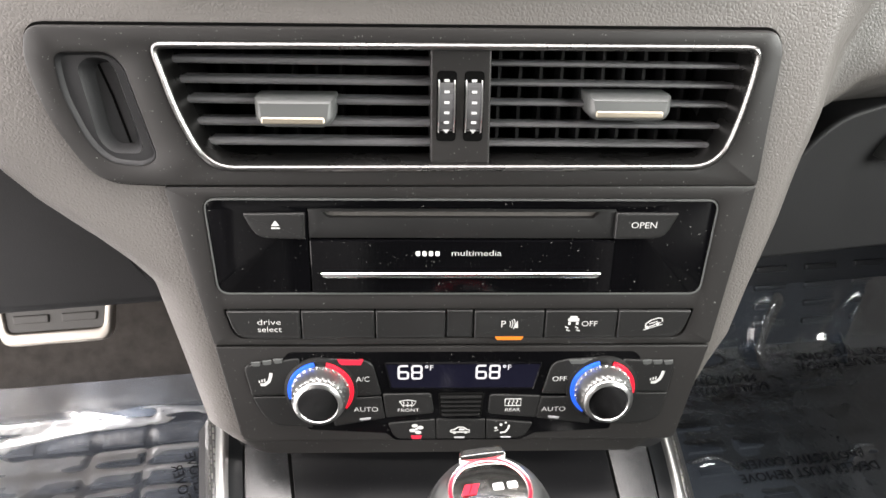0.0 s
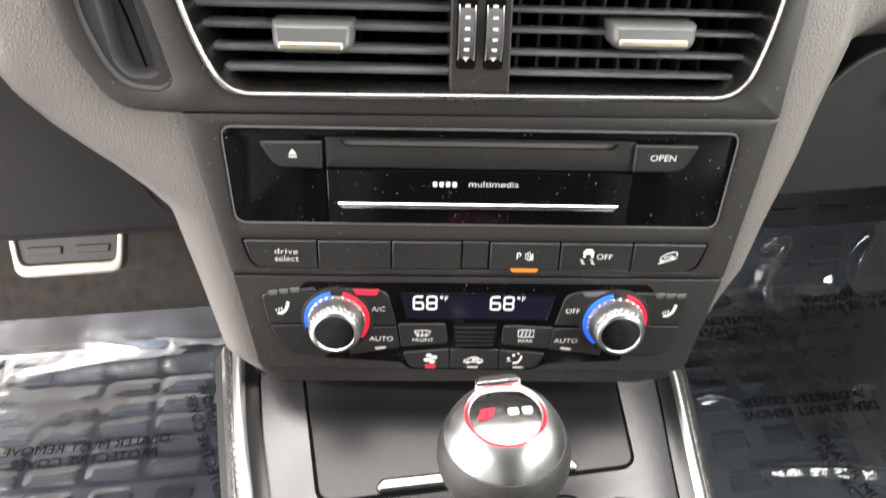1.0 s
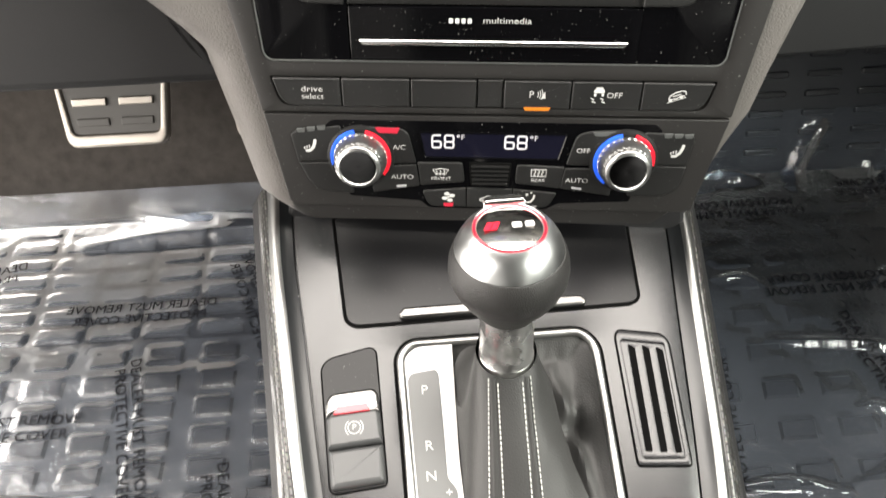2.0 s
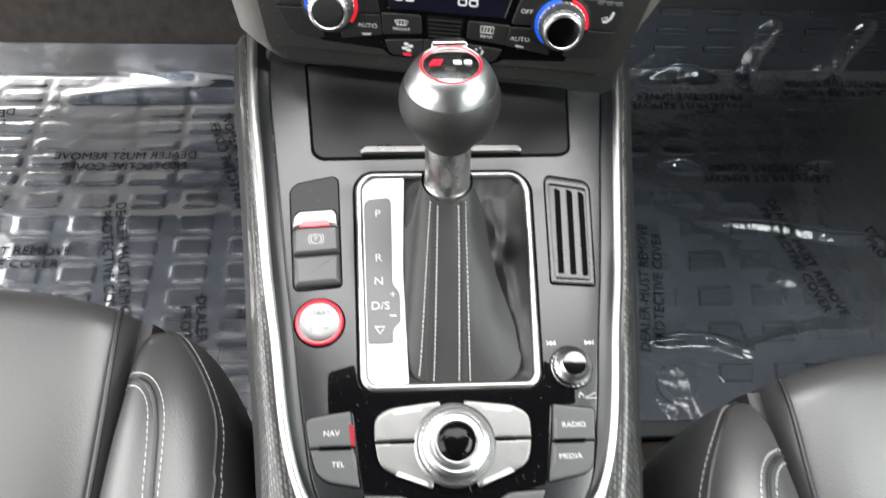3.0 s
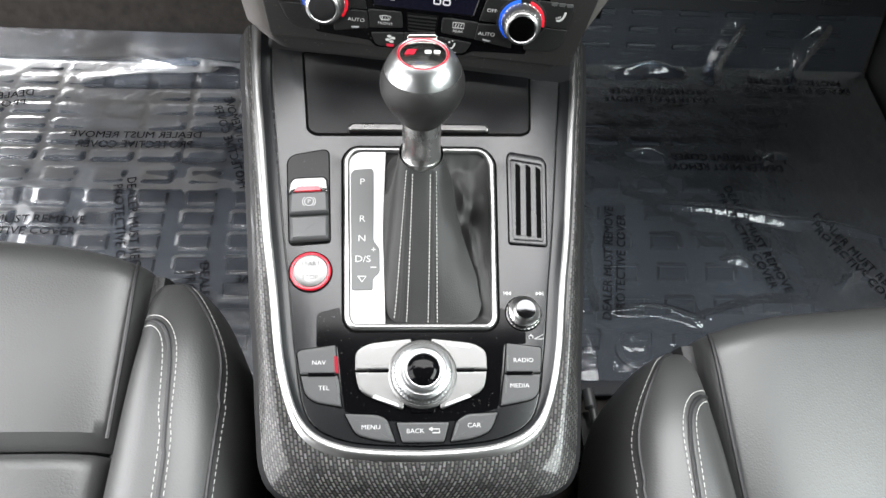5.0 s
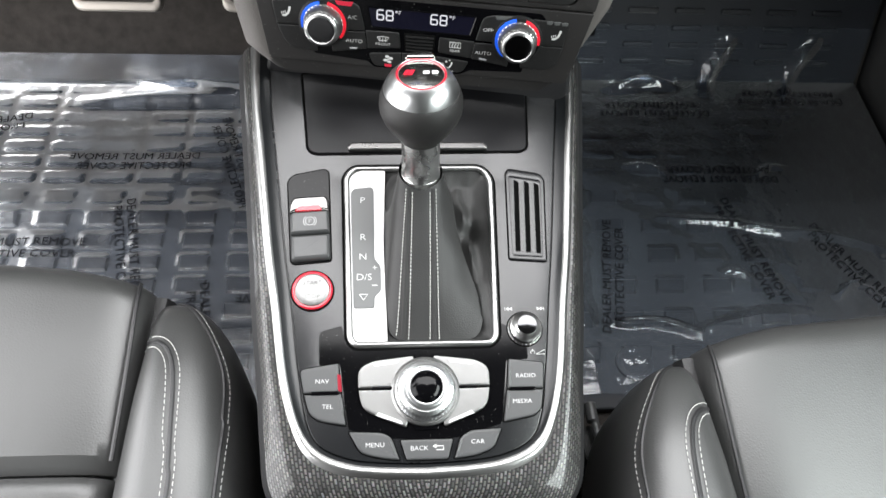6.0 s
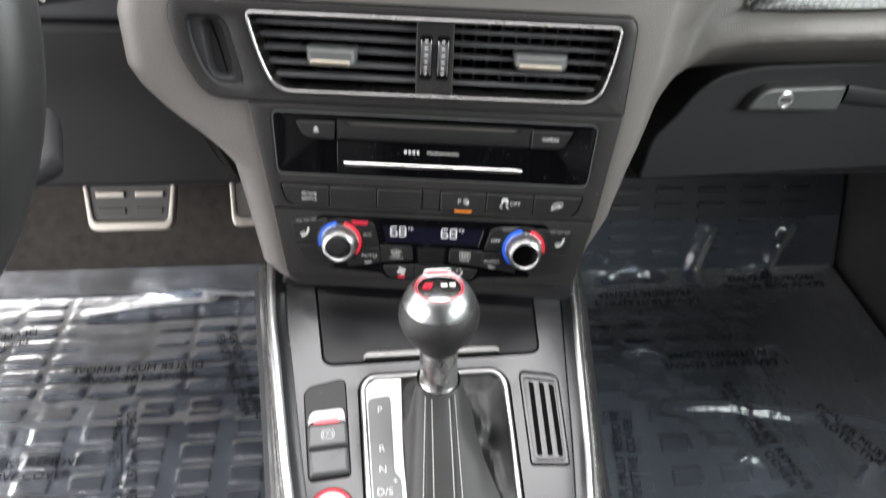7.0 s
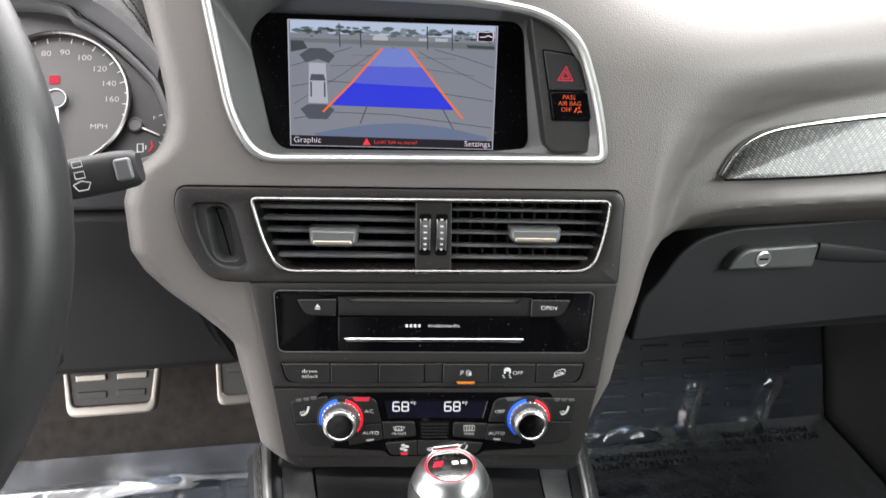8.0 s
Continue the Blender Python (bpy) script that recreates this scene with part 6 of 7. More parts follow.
def build_volume():
    v = thing("volume_knob", (75.3, -2.4, 0), "small knurled chrome volume knob with a black cap", "knob", CONSOLE)
    cx, cy = 72.4, -4.0
    bm = bmesh.new()
    lathe(bm, [(13.2, -0.4), (13.0, 0.8), (12.4, 1.0), (12.2, 0.6)], 56, cx, cy)
    part("cup", bm, "groove", v, "dark cup", CONSOLE)
    bm = bmesh.new()
    lathe(bm, [(12.2, 0.2), (12.2, 1.2), (11.9, 1.6), (11.8, 2.8), (11.7, 4.0), (11.5, 5.2), (11.0, 6.0), (10.2, 6.4), (8.8, 8.6), (7.8, 10.4), (7.2, 10.8), (6.8, 10.2)], 104, cx, cy, knurl=(1.5, 5.4, 0.85))
    k = part("knurled_ring", bm, "knob_metal", v, "knurled bright ring", CONSOLE)
    bm = bmesh.new()
    lathe(bm, [(7.0, 9.8), (6.7, 10.8), (4, 11.2), (0.01, 11.3)], 36, cx, cy)
    part("cap", bm, "cap_mirror", k, "glossy dark mirror cap", CONSOLE)
    for x, s in ((64.6, -1), (82.6, 1)):
        bars([[(x, 9.6), (x, 12.6), (x + s * 2.4, 11.1)], [(x + s * 2.4, 9.6), (x + s * 2.4, 12.6), (x + s * 4.8, 11.1)], [(x + s * 4.9, 9.6), (x + s * 5.3, 9.6), (x + s * 5.3, 12.6), (x + s * 4.9, 12.6)]], 0.08, "print", v, CONSOLE, "skip_symbol")
    bars([ring_shape(76.6, -21.2, 1.2, 1.6, -50, 230, 14), box_outline(76.4, -20.8, 76.8, -18.9, 0.1, 1), stroke([(79, -22.6), (85.4, -22.6), (85.4, -19.4), (79, -22.4)], 0.4)], 0.55, "print", v, CONSOLE, "power_symbol")


build_volume()


def build_menu_controller():
    u = thing("menu_controller", (0, -45, 0), "black menu controller with silver keys and a rotary dial", "controller", CONSOLE)
    blk = rounded([(-71.6, -6), (-70, -3.2), (-56.2, 0.6), (-53.6, -12), (-48, -17.2), (48.8, -17.0), (54.6, -11.6), (56.2, 0.4), (60, -1.5), (73, -16.5), (73, -25.6), (57.6, -26.2), (51.4, -69.5), (22, -77.6), (0.6, -78.6), (-22.6, -77.2), (-51, -70.8), (-57, -26.8), (-71, -27.4)], 1.4, 3)
    bm = bmesh.new()
    plate(bm, blk, -0.5, 0.45, 0.2)
    part("gloss_panel", bm, "gloss", u, "glossy black panel", CONSOLE)
    B = {}

    def key(name, pts, r, z=2.2, mat="button2", label="grey soft key"):
        o = ccw(dent(pts, r))
        bm = bmesh.new()
        plate(bm, inset(o, -0.6), -0.3, 0.6, 0)
        g = push_button(name, o, 0.2, z, mat, u, label, 0.9, CONSOLE)
        part("gap", bm, "groove", g, "", CONSOLE)
        B[name] = g
        return g

    key("nav_key", [(-83.4, -31.6), (-80.5, -29.9), (-58, -26.6), (-56.0, -46.2), (-80.6, -46.5)], [1.5, 1.5, 1, 0.6, 0.6])
    key("tel_key", [(-80.2, -47.6), (-56, -47.3), (-52.6, -68.2), (-70, -65), (-76.4, -60.4)], [0.6, 0.6, 1, 5, 4])
    key("radio_key", [(59, -25.8), (82, -28.6), (83, -30.3), (81.2, -46.5), (56.6, -46.3)], [1, 1.5, 1.5, 0.6, 0.6])
    key("media_key", [(56.2, -47.4), (81, -47.5), (78.8, -60.4), (74, -64.8), (52.6, -68.6)], [0.6, 0.6, 4, 5, 1])
    key("menu_key", [(-50.4, -72.6), (-29, -73.6), (-22.8, -76.6), (-17.6, -91.2), (-31.6, -89.4), (-43, -86)], [1, 3, 3, 1, 6, 4])
    key("back_key", [(-16.8, -78.6), (17.8, -78.8), (14.0, -91.5), (-13, -91.4)], [1, 1, 1.5, 1.5])
    key("car_key", [(50.4, -72.8), (44.8, -85), (33.6, -89.6), (18.4, -91.3), (22.8, -77.8), (30, -73.6)], [1, 4, 6, 1, 3, 3])
    for nm, tx, x, y in (("nav_key", "NAV", -68.6, -38.9), ("tel_key", "TEL", -64.6, -55.9), ("radio_key", "RADIO", 69.8, -38.0), ("media_key", "MEDIA", 66.0, -55.4), ("menu_key", "MENU", -33.4, -81.6), ("back_key", "BACK", -4.6, -84.4), ("car_key", "CAR", 34.0, -81.2)):
        letters(tx, 2.9, x, y, 2.26, "faint2", B[nm], CONSOLE, wide=1.1)
    bars([stroke([(11.2, -85.6), (11.2, -83.2), (6.0, -83.2)], 0.6), [(4.0, -83.2), (6.6, -81.8), (6.6, -84.6)], stroke([(11.2, -85.6), (6.5, -85.6)], 0.6)], 2.26, "print", B["back_key"], CONSOLE, "return_arrow")
    bm = bmesh.new()
    plate(bm, rounded([(-58.6, -34), (-56.2, -34.6), (-55.4, -46), (-57.8, -45.4)], 0.9, 3), 0.5, 3.0, 0.8, steps=3)
    part("red_lamp", bm, "redlit", B["nav_key"], "glowing red lamp", CONSOLE)
    for nm, o in (("tel_key", [(-57, -50), (-55.2, -50), (-53.8, -59.6), (-55.4, -60)]), ("radio_key", [(58.2, -34.6), (60, -34.2), (58.8, -45.4), (57.2, -45.4)]), ("media_key", [(56.8, -50), (58.6, -50), (56.4, -60), (54.8, -59.6)]),
                  ("menu_key", [(-24.4, -80), (-22.8, -79.4), (-19.6, -87.4), (-21, -88)]), ("car_key", [(24, -80), (22.6, -79.6), (19.8, -88), (21.2, -88)])):
        bm = bmesh.new()
        plate(bm, rounded(o, 0.7, 2), 0.6, 2.7, 0.5)
        part("unlit_lamp", bm, "tab", B[nm], "unlit grey lamp", CONSOLE)
    for x0, x1 in ((-76, -57), (57, 76)):
        bm = bmesh.new()
        plate(bm, rounded([(x0, -45.6), (x1, -45.6), (x1, -48.2), (x0, -48.2)], 1.2, 3), 1.4, 3.3, 0.8)
        part("finger_ridge", bm, "gloss", u, "", CONSOLE)
    # four silver keys round the dial
    for sx in (-1, 1):
        for top in (True, False):
            if top:
                o = [(-44.4, -44.2), (-44.6, -30.8), (-35, -25.6), (-6.5, -22.4), (-8, -44.2)]
            else:
                o = [(-44.2, -45.4), (-8, -45.4), (-12.5, -70.9), (-41.8, -58.6)]
            o = [(-sx * x, y) for x, y in o]
            nm = "silver_key"
            key(nm, o, [0.6, 5, 4, 2, 1] if top else [0.6, 1, 2, 7], 3.2, "alu_key", "satin silver corner key")
            base = B[nm]
            mark = [(-35, -27.6), (-33, -29.6), (-18, -27.6), (-17, -25.6)] if top else [(-33, -62.6), (-31, -60.6), (-16, -66.6), (-15, -69)]
            bars([[(-sx * x, y) for x, y in mark]], 3.27, "faint2", base, CONSOLE, "key_mark")
        bm = bmesh.new()
        x0, x1 = (sx * 20, sx * 36)
        plate(bm, rounded([(min(x0, x1), -43.4), (max(x0, x1), -43.4), (max(x0, x1), -46.0), (min(x0, x1), -46.0)], 1.2, 3), 2.0, 4.0, 0.9, steps=3)
        part("finger_ridge", bm, "gloss", u, "black ridge", CONSOLE)
    cx, cy = 0.6, -47.0
    bm = bmesh.new()
    lathe(bm, [(23.4, 0.2), (23.2, 3.6), (21.8, 4.6), (20.8, 4.4)], 64, cx, cy)
    part("dial_base", bm, "alu_key", u, "satin silver dial base", CONSOLE)
    bm = bmesh.new()
    lathe(bm, [(20.6, 2.0), (20.4, 5.4), (19.6, 6.2), (19.4, 10.4), (18.2, 11.8), (16.0, 12.8), (15.0, 12.4), (14.4, 12.6), (13.6, 14.4), (12.0, 15.2), (10.8, 15.0), (10.5, 14.4)], 192, cx, cy, knurl=(6.0, 10.6, 0.6))
    d = part("rotary_dial", bm, "alu2", u, "knurled satin chrome rotary dial", CONSOLE)
    bm = bmesh.new()
    lathe(bm, [(10.8, 13.6), (10.6, 15.0), (8.4, 17.0), (4.8, 18.0), (0.01, 18.3)], 48, cx, cy)
    part("joystick_cap", bm, "gloss", d, "domed glossy black cap", CONSOLE)
    for y0, y1 in ((-21.5, -27), (-67.5, -72.5)):
        bm = bmesh.new()
        w = 8 if y0 > -50 else 7
        plate(bm, rounded([(cx - w, y0), (cx + w, y0), (cx + w * 0.6, y1), (cx - w * 0.6, y1)] if y0 > -50 else [(cx - w, y0), (cx + w, y0), (cx + w * 1.2, y1), (cx - w * 1.2, y1)], 1.0, 2), 0.4, 1.6, 0.5)
        part("notch", bm, "gloss", u, "", CONSOLE)


build_menu_controller()


# ==== the driver's side ====
def build_knee_panel():
    fm = frame_matrix((0, 0.307, 0), (1, 0, 0), (0, 0.10, 0.995), (0, -0.995, 0.10))
    k = thing("knee_panel", (-300, 450, 0), "dark grey knee panel under the steering column", "panel", fm)
    bm = bmesh.new()
    plate(bm, rounded([(-640, 428), (-250, 424), (-152, 425), (-141, 431), (-158, 453), (-170, 484), (-180, 511), (-190, 535), (-200, 562), (-640, 566)], [5, 30, 4, 6, 10, 10, 10, 10, 4, 5], 5), -36, -18, 8, steps=4)
    part("face", bm, "lower", k, "dark grained face", fm)
    bm = bmesh.new()
    plate(bm, rounded([(-640, 436), (-190, 434), (-190, 440), (-640, 446)], 2), -440, -22, 2)
    part("underside", bm, "lower", k, "", fm)
    bm = bmesh.new()
    plate(bm, rounded([(-640, 567), (-207, 563), (-206, 580), (-205, 597), (-640, 597)], 3), -36, -16, 5, steps=4)
    part("upper_panel", bm, "column_grey", k, "smooth grey panel beside the column", fm)
    bm = bmesh.new()
    tube(bm, [(-205, 528, -16), (-214, 548, -17.5), (-217, 566, -18), (-216, 582, -18)], 1.3, 6)
    part("joint", bm, "groove", k, "", fm)
    return k


M["column_grey"] = material("column_grey", (0.040, 0.041, 0.044), 0.45, vary=0.06, bump=0.2, bump_scale=1400)
build_knee_panel()


def build_cluster():
    fm = frame_matrix((-0.2595, 0.417, 0.6305), (0.98, 0.0, 0.0), (0, 0.64, 0.768), (0.0, -0.768, 0.64))
    c = thing("instrument_cluster", (0, 0, -20), "hooded instrument cluster with a grey speed dial and fuel gauge", "gauge cluster", fm)
    bm = bmesh.new()
    rim = smooth_line([(-200, 66), (-80, 72), (-28, 73), (-8, 72), (7, 68), (14, 60.5), (24, 54.7), (43, 39.6), (60, 22.6), (70.5, 9.4), (79, -14.9), (79, -27.8), (71, -44), (57.5, -50), (36, -55), (-40, -58)], 5)
    plate(bm, rim + [(-200, -58)], -30, -4, 1)
    part("carrier", bm, "gloss2", c, "dark carrier plate", fm)
    bm = bmesh.new()
    lathe(bm, [(51.5, -5), (51.5, 2.4), (50.2, 3.2), (49.0, 2.6), (49.0, -3.2)], 80)
    part("dial_ring", bm, "vent_chrome", c, "bright dial ring", fm)
    bm = bmesh.new()
    lathe(bm, [(49.2, -4), (48.8, -2.6), (20, -2.8), (0.01, -2.8)], 72)
    d = part("speed_dial", bm, "dialface", c, "grey speed dial in miles", fm)
    for tx, a in (("70", 122), ("80", 104), ("90", 84), ("100", 62), ("120", 40.5), ("140", 20), ("160", 1)):
        letters(tx, 4.2, 37 * math.cos(radians(a)), 37 * math.sin(radians(a)), -2.4, "grey", d, fm, wide=1.2)
    letters("MPH", 3.6, 28.5, -20, -2.4, "grey", d, fm, wide=1.2)
    marks = []
    for k in range(18):
        a = radians(-14 + k * 10.4)
        p, q = 44.5 if k % 2 else 46, 48.3
        marks.append(stroke([(p * math.cos(a), p * math.sin(a)), (q * math.cos(a), q * math.sin(a))], 0.7))
    bars(marks, -2.4, "print", d, fm, "ticks")
    bars([box_outline(-6.5, 12.5, 1.0, 19.0, 1.6, 3)], -2.3, "redlit", d, fm, "red_lamp", "glowing red warning lamp")
    bm = bmesh.new()
    lathe(bm, [(7.4, -2.7), (7.2, 1.5), (5.8, 2.4), (5.2, 1.6), (0.01, 1.6)], 36)
    h = part("hub", bm, "slat", d, "dark ringed hub", fm)
    bars([ring_shape(0, 0, 6.6, 7.3, 0, 359, 40)], 2.0, "print", h, fm, "hub_ring", "thin pale ring")
    bm = bmesh.new()
    plate(bm, [(-1.5, -3), (1.5, -3), (4.2, -44), (1.8, -44)], 0.4, 1.2, 0.2)
    part("needle", bm, "print", h, "pale needle at rest", fm)
    bm = bmesh.new()
    lathe(bm, [(5.4, -4), (5.2, -1.2), (4.2, -0.6), (3.6, -1.2), (0.01, -1.2)], 30, 53.9, -18.9)
    f = part("fuel_hub", bm, "slat", c, "small fuel gauge hub", fm)
    bm = bmesh.new()
    plate(bm, [(57, -21.4), (57.6, -20.2), (70.8, -26.6), (70.6, -27.4)], -2.4, -1.6, 0.1)
    part("fuel_needle", bm, "print", f, "pale fuel needle", fm)
    letters("F", 3.0, 66.8, -13.5, -3.7, "print", c, fm)
    bars([stroke([(70, -11.8), (72.8, -10.8)], 0.7), stroke([(73, -18.8), (75, -18.8)], 0.7), stroke([(73, -26.2), (75, -27)], 0.7), stroke([(70.4, -32), (72, -33.4)], 0.7)], -3.7, "print", c, fm, "fuel_ticks")
    bars([stroke([(55, -39), (55, -33), (59, -33), (59, -39), (55, -39)], 0.7), stroke([(59, -36), (61, -37), (61, -34)], 0.6)], -3.7, "print", c, fm, "pump_symbol")
    bars([stroke([(63, -39), (65.5, -35), (64.6, -31)], 1.2)], -3.7, "redlit", c, fm, "reserve_mark")
    bm = bmesh.new()
    tube(bm, [(x, y, -2) for x, y in rim], 4.0, 10, flat=2.0)
    part("carrier_rim", bm, "slat", c, "raised dark rim round the dials", fm)
    # hood over the dials: its underside, and the stitched cover on top
    under = smooth_line([(-200, 84), (-60, 82), (-10, 76), (12, 67), (31.5, 60), (46, 51), (63, 35), (76, 20), (80, 12), (77, 2)], 6)
    base = smooth_line([(-200, 68), (-80, 74), (-28, 75), (-8, 74), (10, 69), (24, 58), (43, 43), (60, 26), (72, 10), (76, 0)], 6)
    crest = smooth_line([(-200, 150), (-60, 140), (0, 128), (30, 112), (52, 93), (64, 70), (70, 53), (75, 34), (78, 22), (79, 10)], 6)
    bm = bmesh.new()
    rows = [[bm.verts.new((p[0] * (1 - f) + q[0] * f, p[1] * (1 - f) + q[1] * f, 2 + 28 * f ** 0.8)) for f in (0, 0.25, 0.5, 0.75, 1)] for p, q in zip(base, under)]
    for r, q in zip(rows, rows[1:]):
        for k in range(4):
            bm.faces.new((r[k], r[k + 1], q[k + 1], q[k]))
    part("hood_underside", bm, "slat", c, "smooth dark hood underside", fm, clean=False)

    def cover(i, f):
        p, q = under[i], crest[i]
        return (p[0] * (1 - f) + q[0] * f, p[1] * (1 - f) + q[1] * f, 30 - 18 * f + 9 * math.sin(math.pi * f))

    bm = bmesh.new()
    rows = [[bm.verts.new(cover(i, k / 6)) for k in range(7)] for i in range(len(under))]
    for r, q in zip(rows, rows[1:]):
        for k in range(6):
            bm.faces.new((r[k], r[k + 1], q[k + 1], q[k]))
    hood = part("hood", bm, "hood", c, "grained hood with dark stitching", fm, clean=False)
    for f in (0.42, 0.62):
        bm = bmesh.new()
        line = [Vector(cover(i, f)) for i in range(len(under))]
        for p, q in zip(line[20:], line[21:]):
            n = max(1, round((q - p).length / 3.2))
            for k in range(n):
                tube(bm, [p.lerp(q, k / n), p.lerp(q, (k + 0.6) / n)], 0.55, 5)
        part("hood_stitching", bm, "ink", hood, "dark stitching", fm)


M["gloss2"] = material("cluster_black", (0.018, 0.018, 0.018), 0.35, vary=0.1)
build_cluster()


def build_wheel():
    tilt = radians(22)
    fm = frame_matrix((-0.362, 0.150, 0.670), (1, 0, 0), (0, math.sin(tilt), math.cos(tilt)), (0, -math.cos(tilt), math.sin(tilt)))
    w = thing("steering_wheel", (0, 0, 0), "black leather steering wheel with a thick rim", "steering wheel", fm)
    bm = bmesh.new()
    tube(bm, [(176 * math.cos(2 * math.pi * k / 96), 176 * math.sin(2 * math.pi * k / 96), 0) for k in range(96)], 17.5, 20, closed=True)
    part("rim", bm, "wheel", w, "smooth black leather rim", fm)
    bm = bmesh.new()
    lathe(bm, [(70, -30), (74, 0), (62, 22), (30, 30), (0.01, 32)], 48)
    part("hub", bm, "lower", w, "dark hub", fm)
    for a in (180, 0, 270):
        bm = bmesh.new()
        d = Vector((math.cos(radians(a)), math.sin(radians(a)), 0))
        tube(bm, [d * 60, d * 120 + Vector((0, 0, -6)), d * 172], [22, 16, 13], 16, flat=0.5)
        part("spoke", bm, "lower", w, "dark spoke", fm)
    # stalk beside the column
    st = thing("wiper_stalk", (-0.25, 0.27, 0.62), "black wiper stalk with white symbols behind the steering wheel", "stalk")
    sm = frame_matrix((-0.172, 0.268, 0.638), (0.985, 0.02, 0.17), (-0.16, 0.30, 0.94), (-0.03, -0.953, 0.30))
    bm = bmesh.new()
    secs = []
    for x, hw, hh in ((-90, 6, 6), (-56, 8.5, 10), (-30, 8.6, 11), (-12, 8.4, 10.8), (-3, 7.6, 9.8), (0, 5.8, 7.8)):
        secs.append([(x, hh * math.copysign(abs(math.sin(a)) ** 0.7, math.sin(a)), hw * math.copysign(abs(math.cos(a)) ** 0.7, math.cos(a))) for a in [2 * math.pi * i / 32 for i in range(32)]])
    loft(bm, secs)
    arm = part("lever", bm, "lower", st, "black plastic lever", sm)
    bm = bmesh.new()
    plate(bm, box_outline(-11.0, -5.5, -2, 6.5, 2.2), 6.5, 9.6, 1.6, steps=3)
    part("rocker", bm, "slat", arm, "grey rocker at the tip", sm)
    bars([[(-44, -5), (-36, -5), (-40, -9)], box_outline(-41.4, -5, -38.6, -1, 0.2, 1), box_outline(-41.4, 0, -38.6, 1.8, 0.2, 1), box_outline(-41.4, 2.8, -38.6, 4.0, 0.2, 1), stroke([(-46, 7.6), (-38, 8.6)], 1.0),
          stroke([(-31, 6), (-26, 6), (-26, 9), (-31, 9), (-31, 6)], 0.6), stroke([(-31, 0), (-26, 0), (-26, 3.4), (-31, 3.4), (-31, 0)], 0.6), stroke([(-33, -3), (-28.5, -1.4), (-24, -3), (-26, -6.4), (-31, -6.4), (-33, -3)], 0.6)], 9.5, "print", arm, sm, "symbols", "white wiper symbols")
    # column shroud
    col = thing("steering_column", (-0.376, 0.30, 0.52), "dark plastic steering column shroud", "column cover")
    bm = bmesh.new()
    loft(bm, [super_section(-0.376, 0.226, 0.528, 0.112, 0.010, 3.0), super_section(-0.376, 0.234, 0.527, 0.134, 0.016, 3.0), super_section(-0.376, 0.255, 0.525, 0.146, 0.019, 3.0), super_section(-0.376, 0.31, 0.520, 0.128, 0.022, 3.2)])
    part("shroud", bm, "lower", col, "dark shroud")


build_wheel()


def build_pedal(name, x0, x1, z0, z1, y, label, bars_n, cat="pedal"):
    lean = radians(38)
    fm = frame_matrix(((x0 + x1) / 2, y, (z0 + z1) / 2), (1, 0, 0), (0, math.sin(lean), math.cos(lean)), (0, -math.cos(lean), math.sin(lean)))
    p = thing(name, (0, 0, 0), label, cat, fm, group="pedals")
    w, h = (x1 - x0) * 500, (z1 - z0) * 500 / math.cos(lean)
    o = rounded([(-w, h), (w, h), (w * 0.80, -h), (-w * 0.80, -h)], [4, 4, 12, 12], 5)
    bm = bmesh.new()
    plate(bm, o, -7, 4, 2.5, holes=[rounded([(-w + 6, h - 5), (w - 6, h - 5), (w * 0.80 - 7, -h + 13), (-w * 0.80 + 7, -h + 13)], [2, 2, 6, 6], 4)], steps=3, closed_back=True)
    part("steel_frame", bm, "steel", p, "brushed steel frame", fm)
    bm = bmesh.new()
    plate(bm, inset(ccw(o), 7), -8, 1.5, 0.8)
    part("rubber_pad", bm, "padgrey", p, "dark rubber pad", fm)
    rows = 5
    for k in range(rows):
        yy = 46 - k * 20
        for s in bars_n:
            a, b = (-w * 0.80, -w * 0.12) if s < 0 else (w * 0.12, w * 0.80)
            if len(bars_n) == 1:
                a, b = -w * 0.5, w * 0.5
            f = 0.95 - 0.045 * k
            bm = bmesh.new()
            plate(bm, rounded([(a * f, yy), (b * f, yy), (b * f * 0.98, yy - 8), (a * f * 0.98, yy - 8)], 1.5, 3), 0, 4.5 if k == 3 else 3.4, 1.2)
            part("grip_bar", bm, "steel" if k in (1, 3) else "padgrey", p, "", fm)
    bm = bmesh.new()
    tube(bm, [(0, h * 0.4, -6), (0, h + 40, -30), (0, h + 160, -60), (0, h + 260, -60)], [9, 9, 9, 9], 10, flat=1.6)
    part("arm", bm, "groove", p, "black pedal arm", fm)
    return p


M["padgrey"] = material("pedal_rubber", (0.045, 0.043, 0.040), 0.6, vary=0.1)
build_pedal("brake_pedal", -0.397, -0.272, 0.196, 0.295, 0.62, "brushed steel brake pedal with rubber grips", (-1, 1))
build_pedal("accelerator_pedal", -0.218, -0.160, 0.203, 0.330, 0.625, "brushed steel accelerator pedal with rubber grips", (1,))


# ==== the floor ====
def tread_bar(bm, x, y, z, w, d, h, skew=0.0):
    v0 = [(x - w, y - d), (x + w, y - d), (x + w + skew, y + d), (x - w + skew, y + d)]
    a = [bm.verts.new((p[0], p[1], z)) for p in v0]
    b = [bm.verts.new((x + (p[0] - x) * 0.86, y + (p[1] - y) * 0.72, z + h)) for p in v0]
    bm.faces.new(b)
    for i in range(4):
        bm.faces.new((a[i], a[(i + 1) % 4], b[(i + 1) % 4], b[i]))


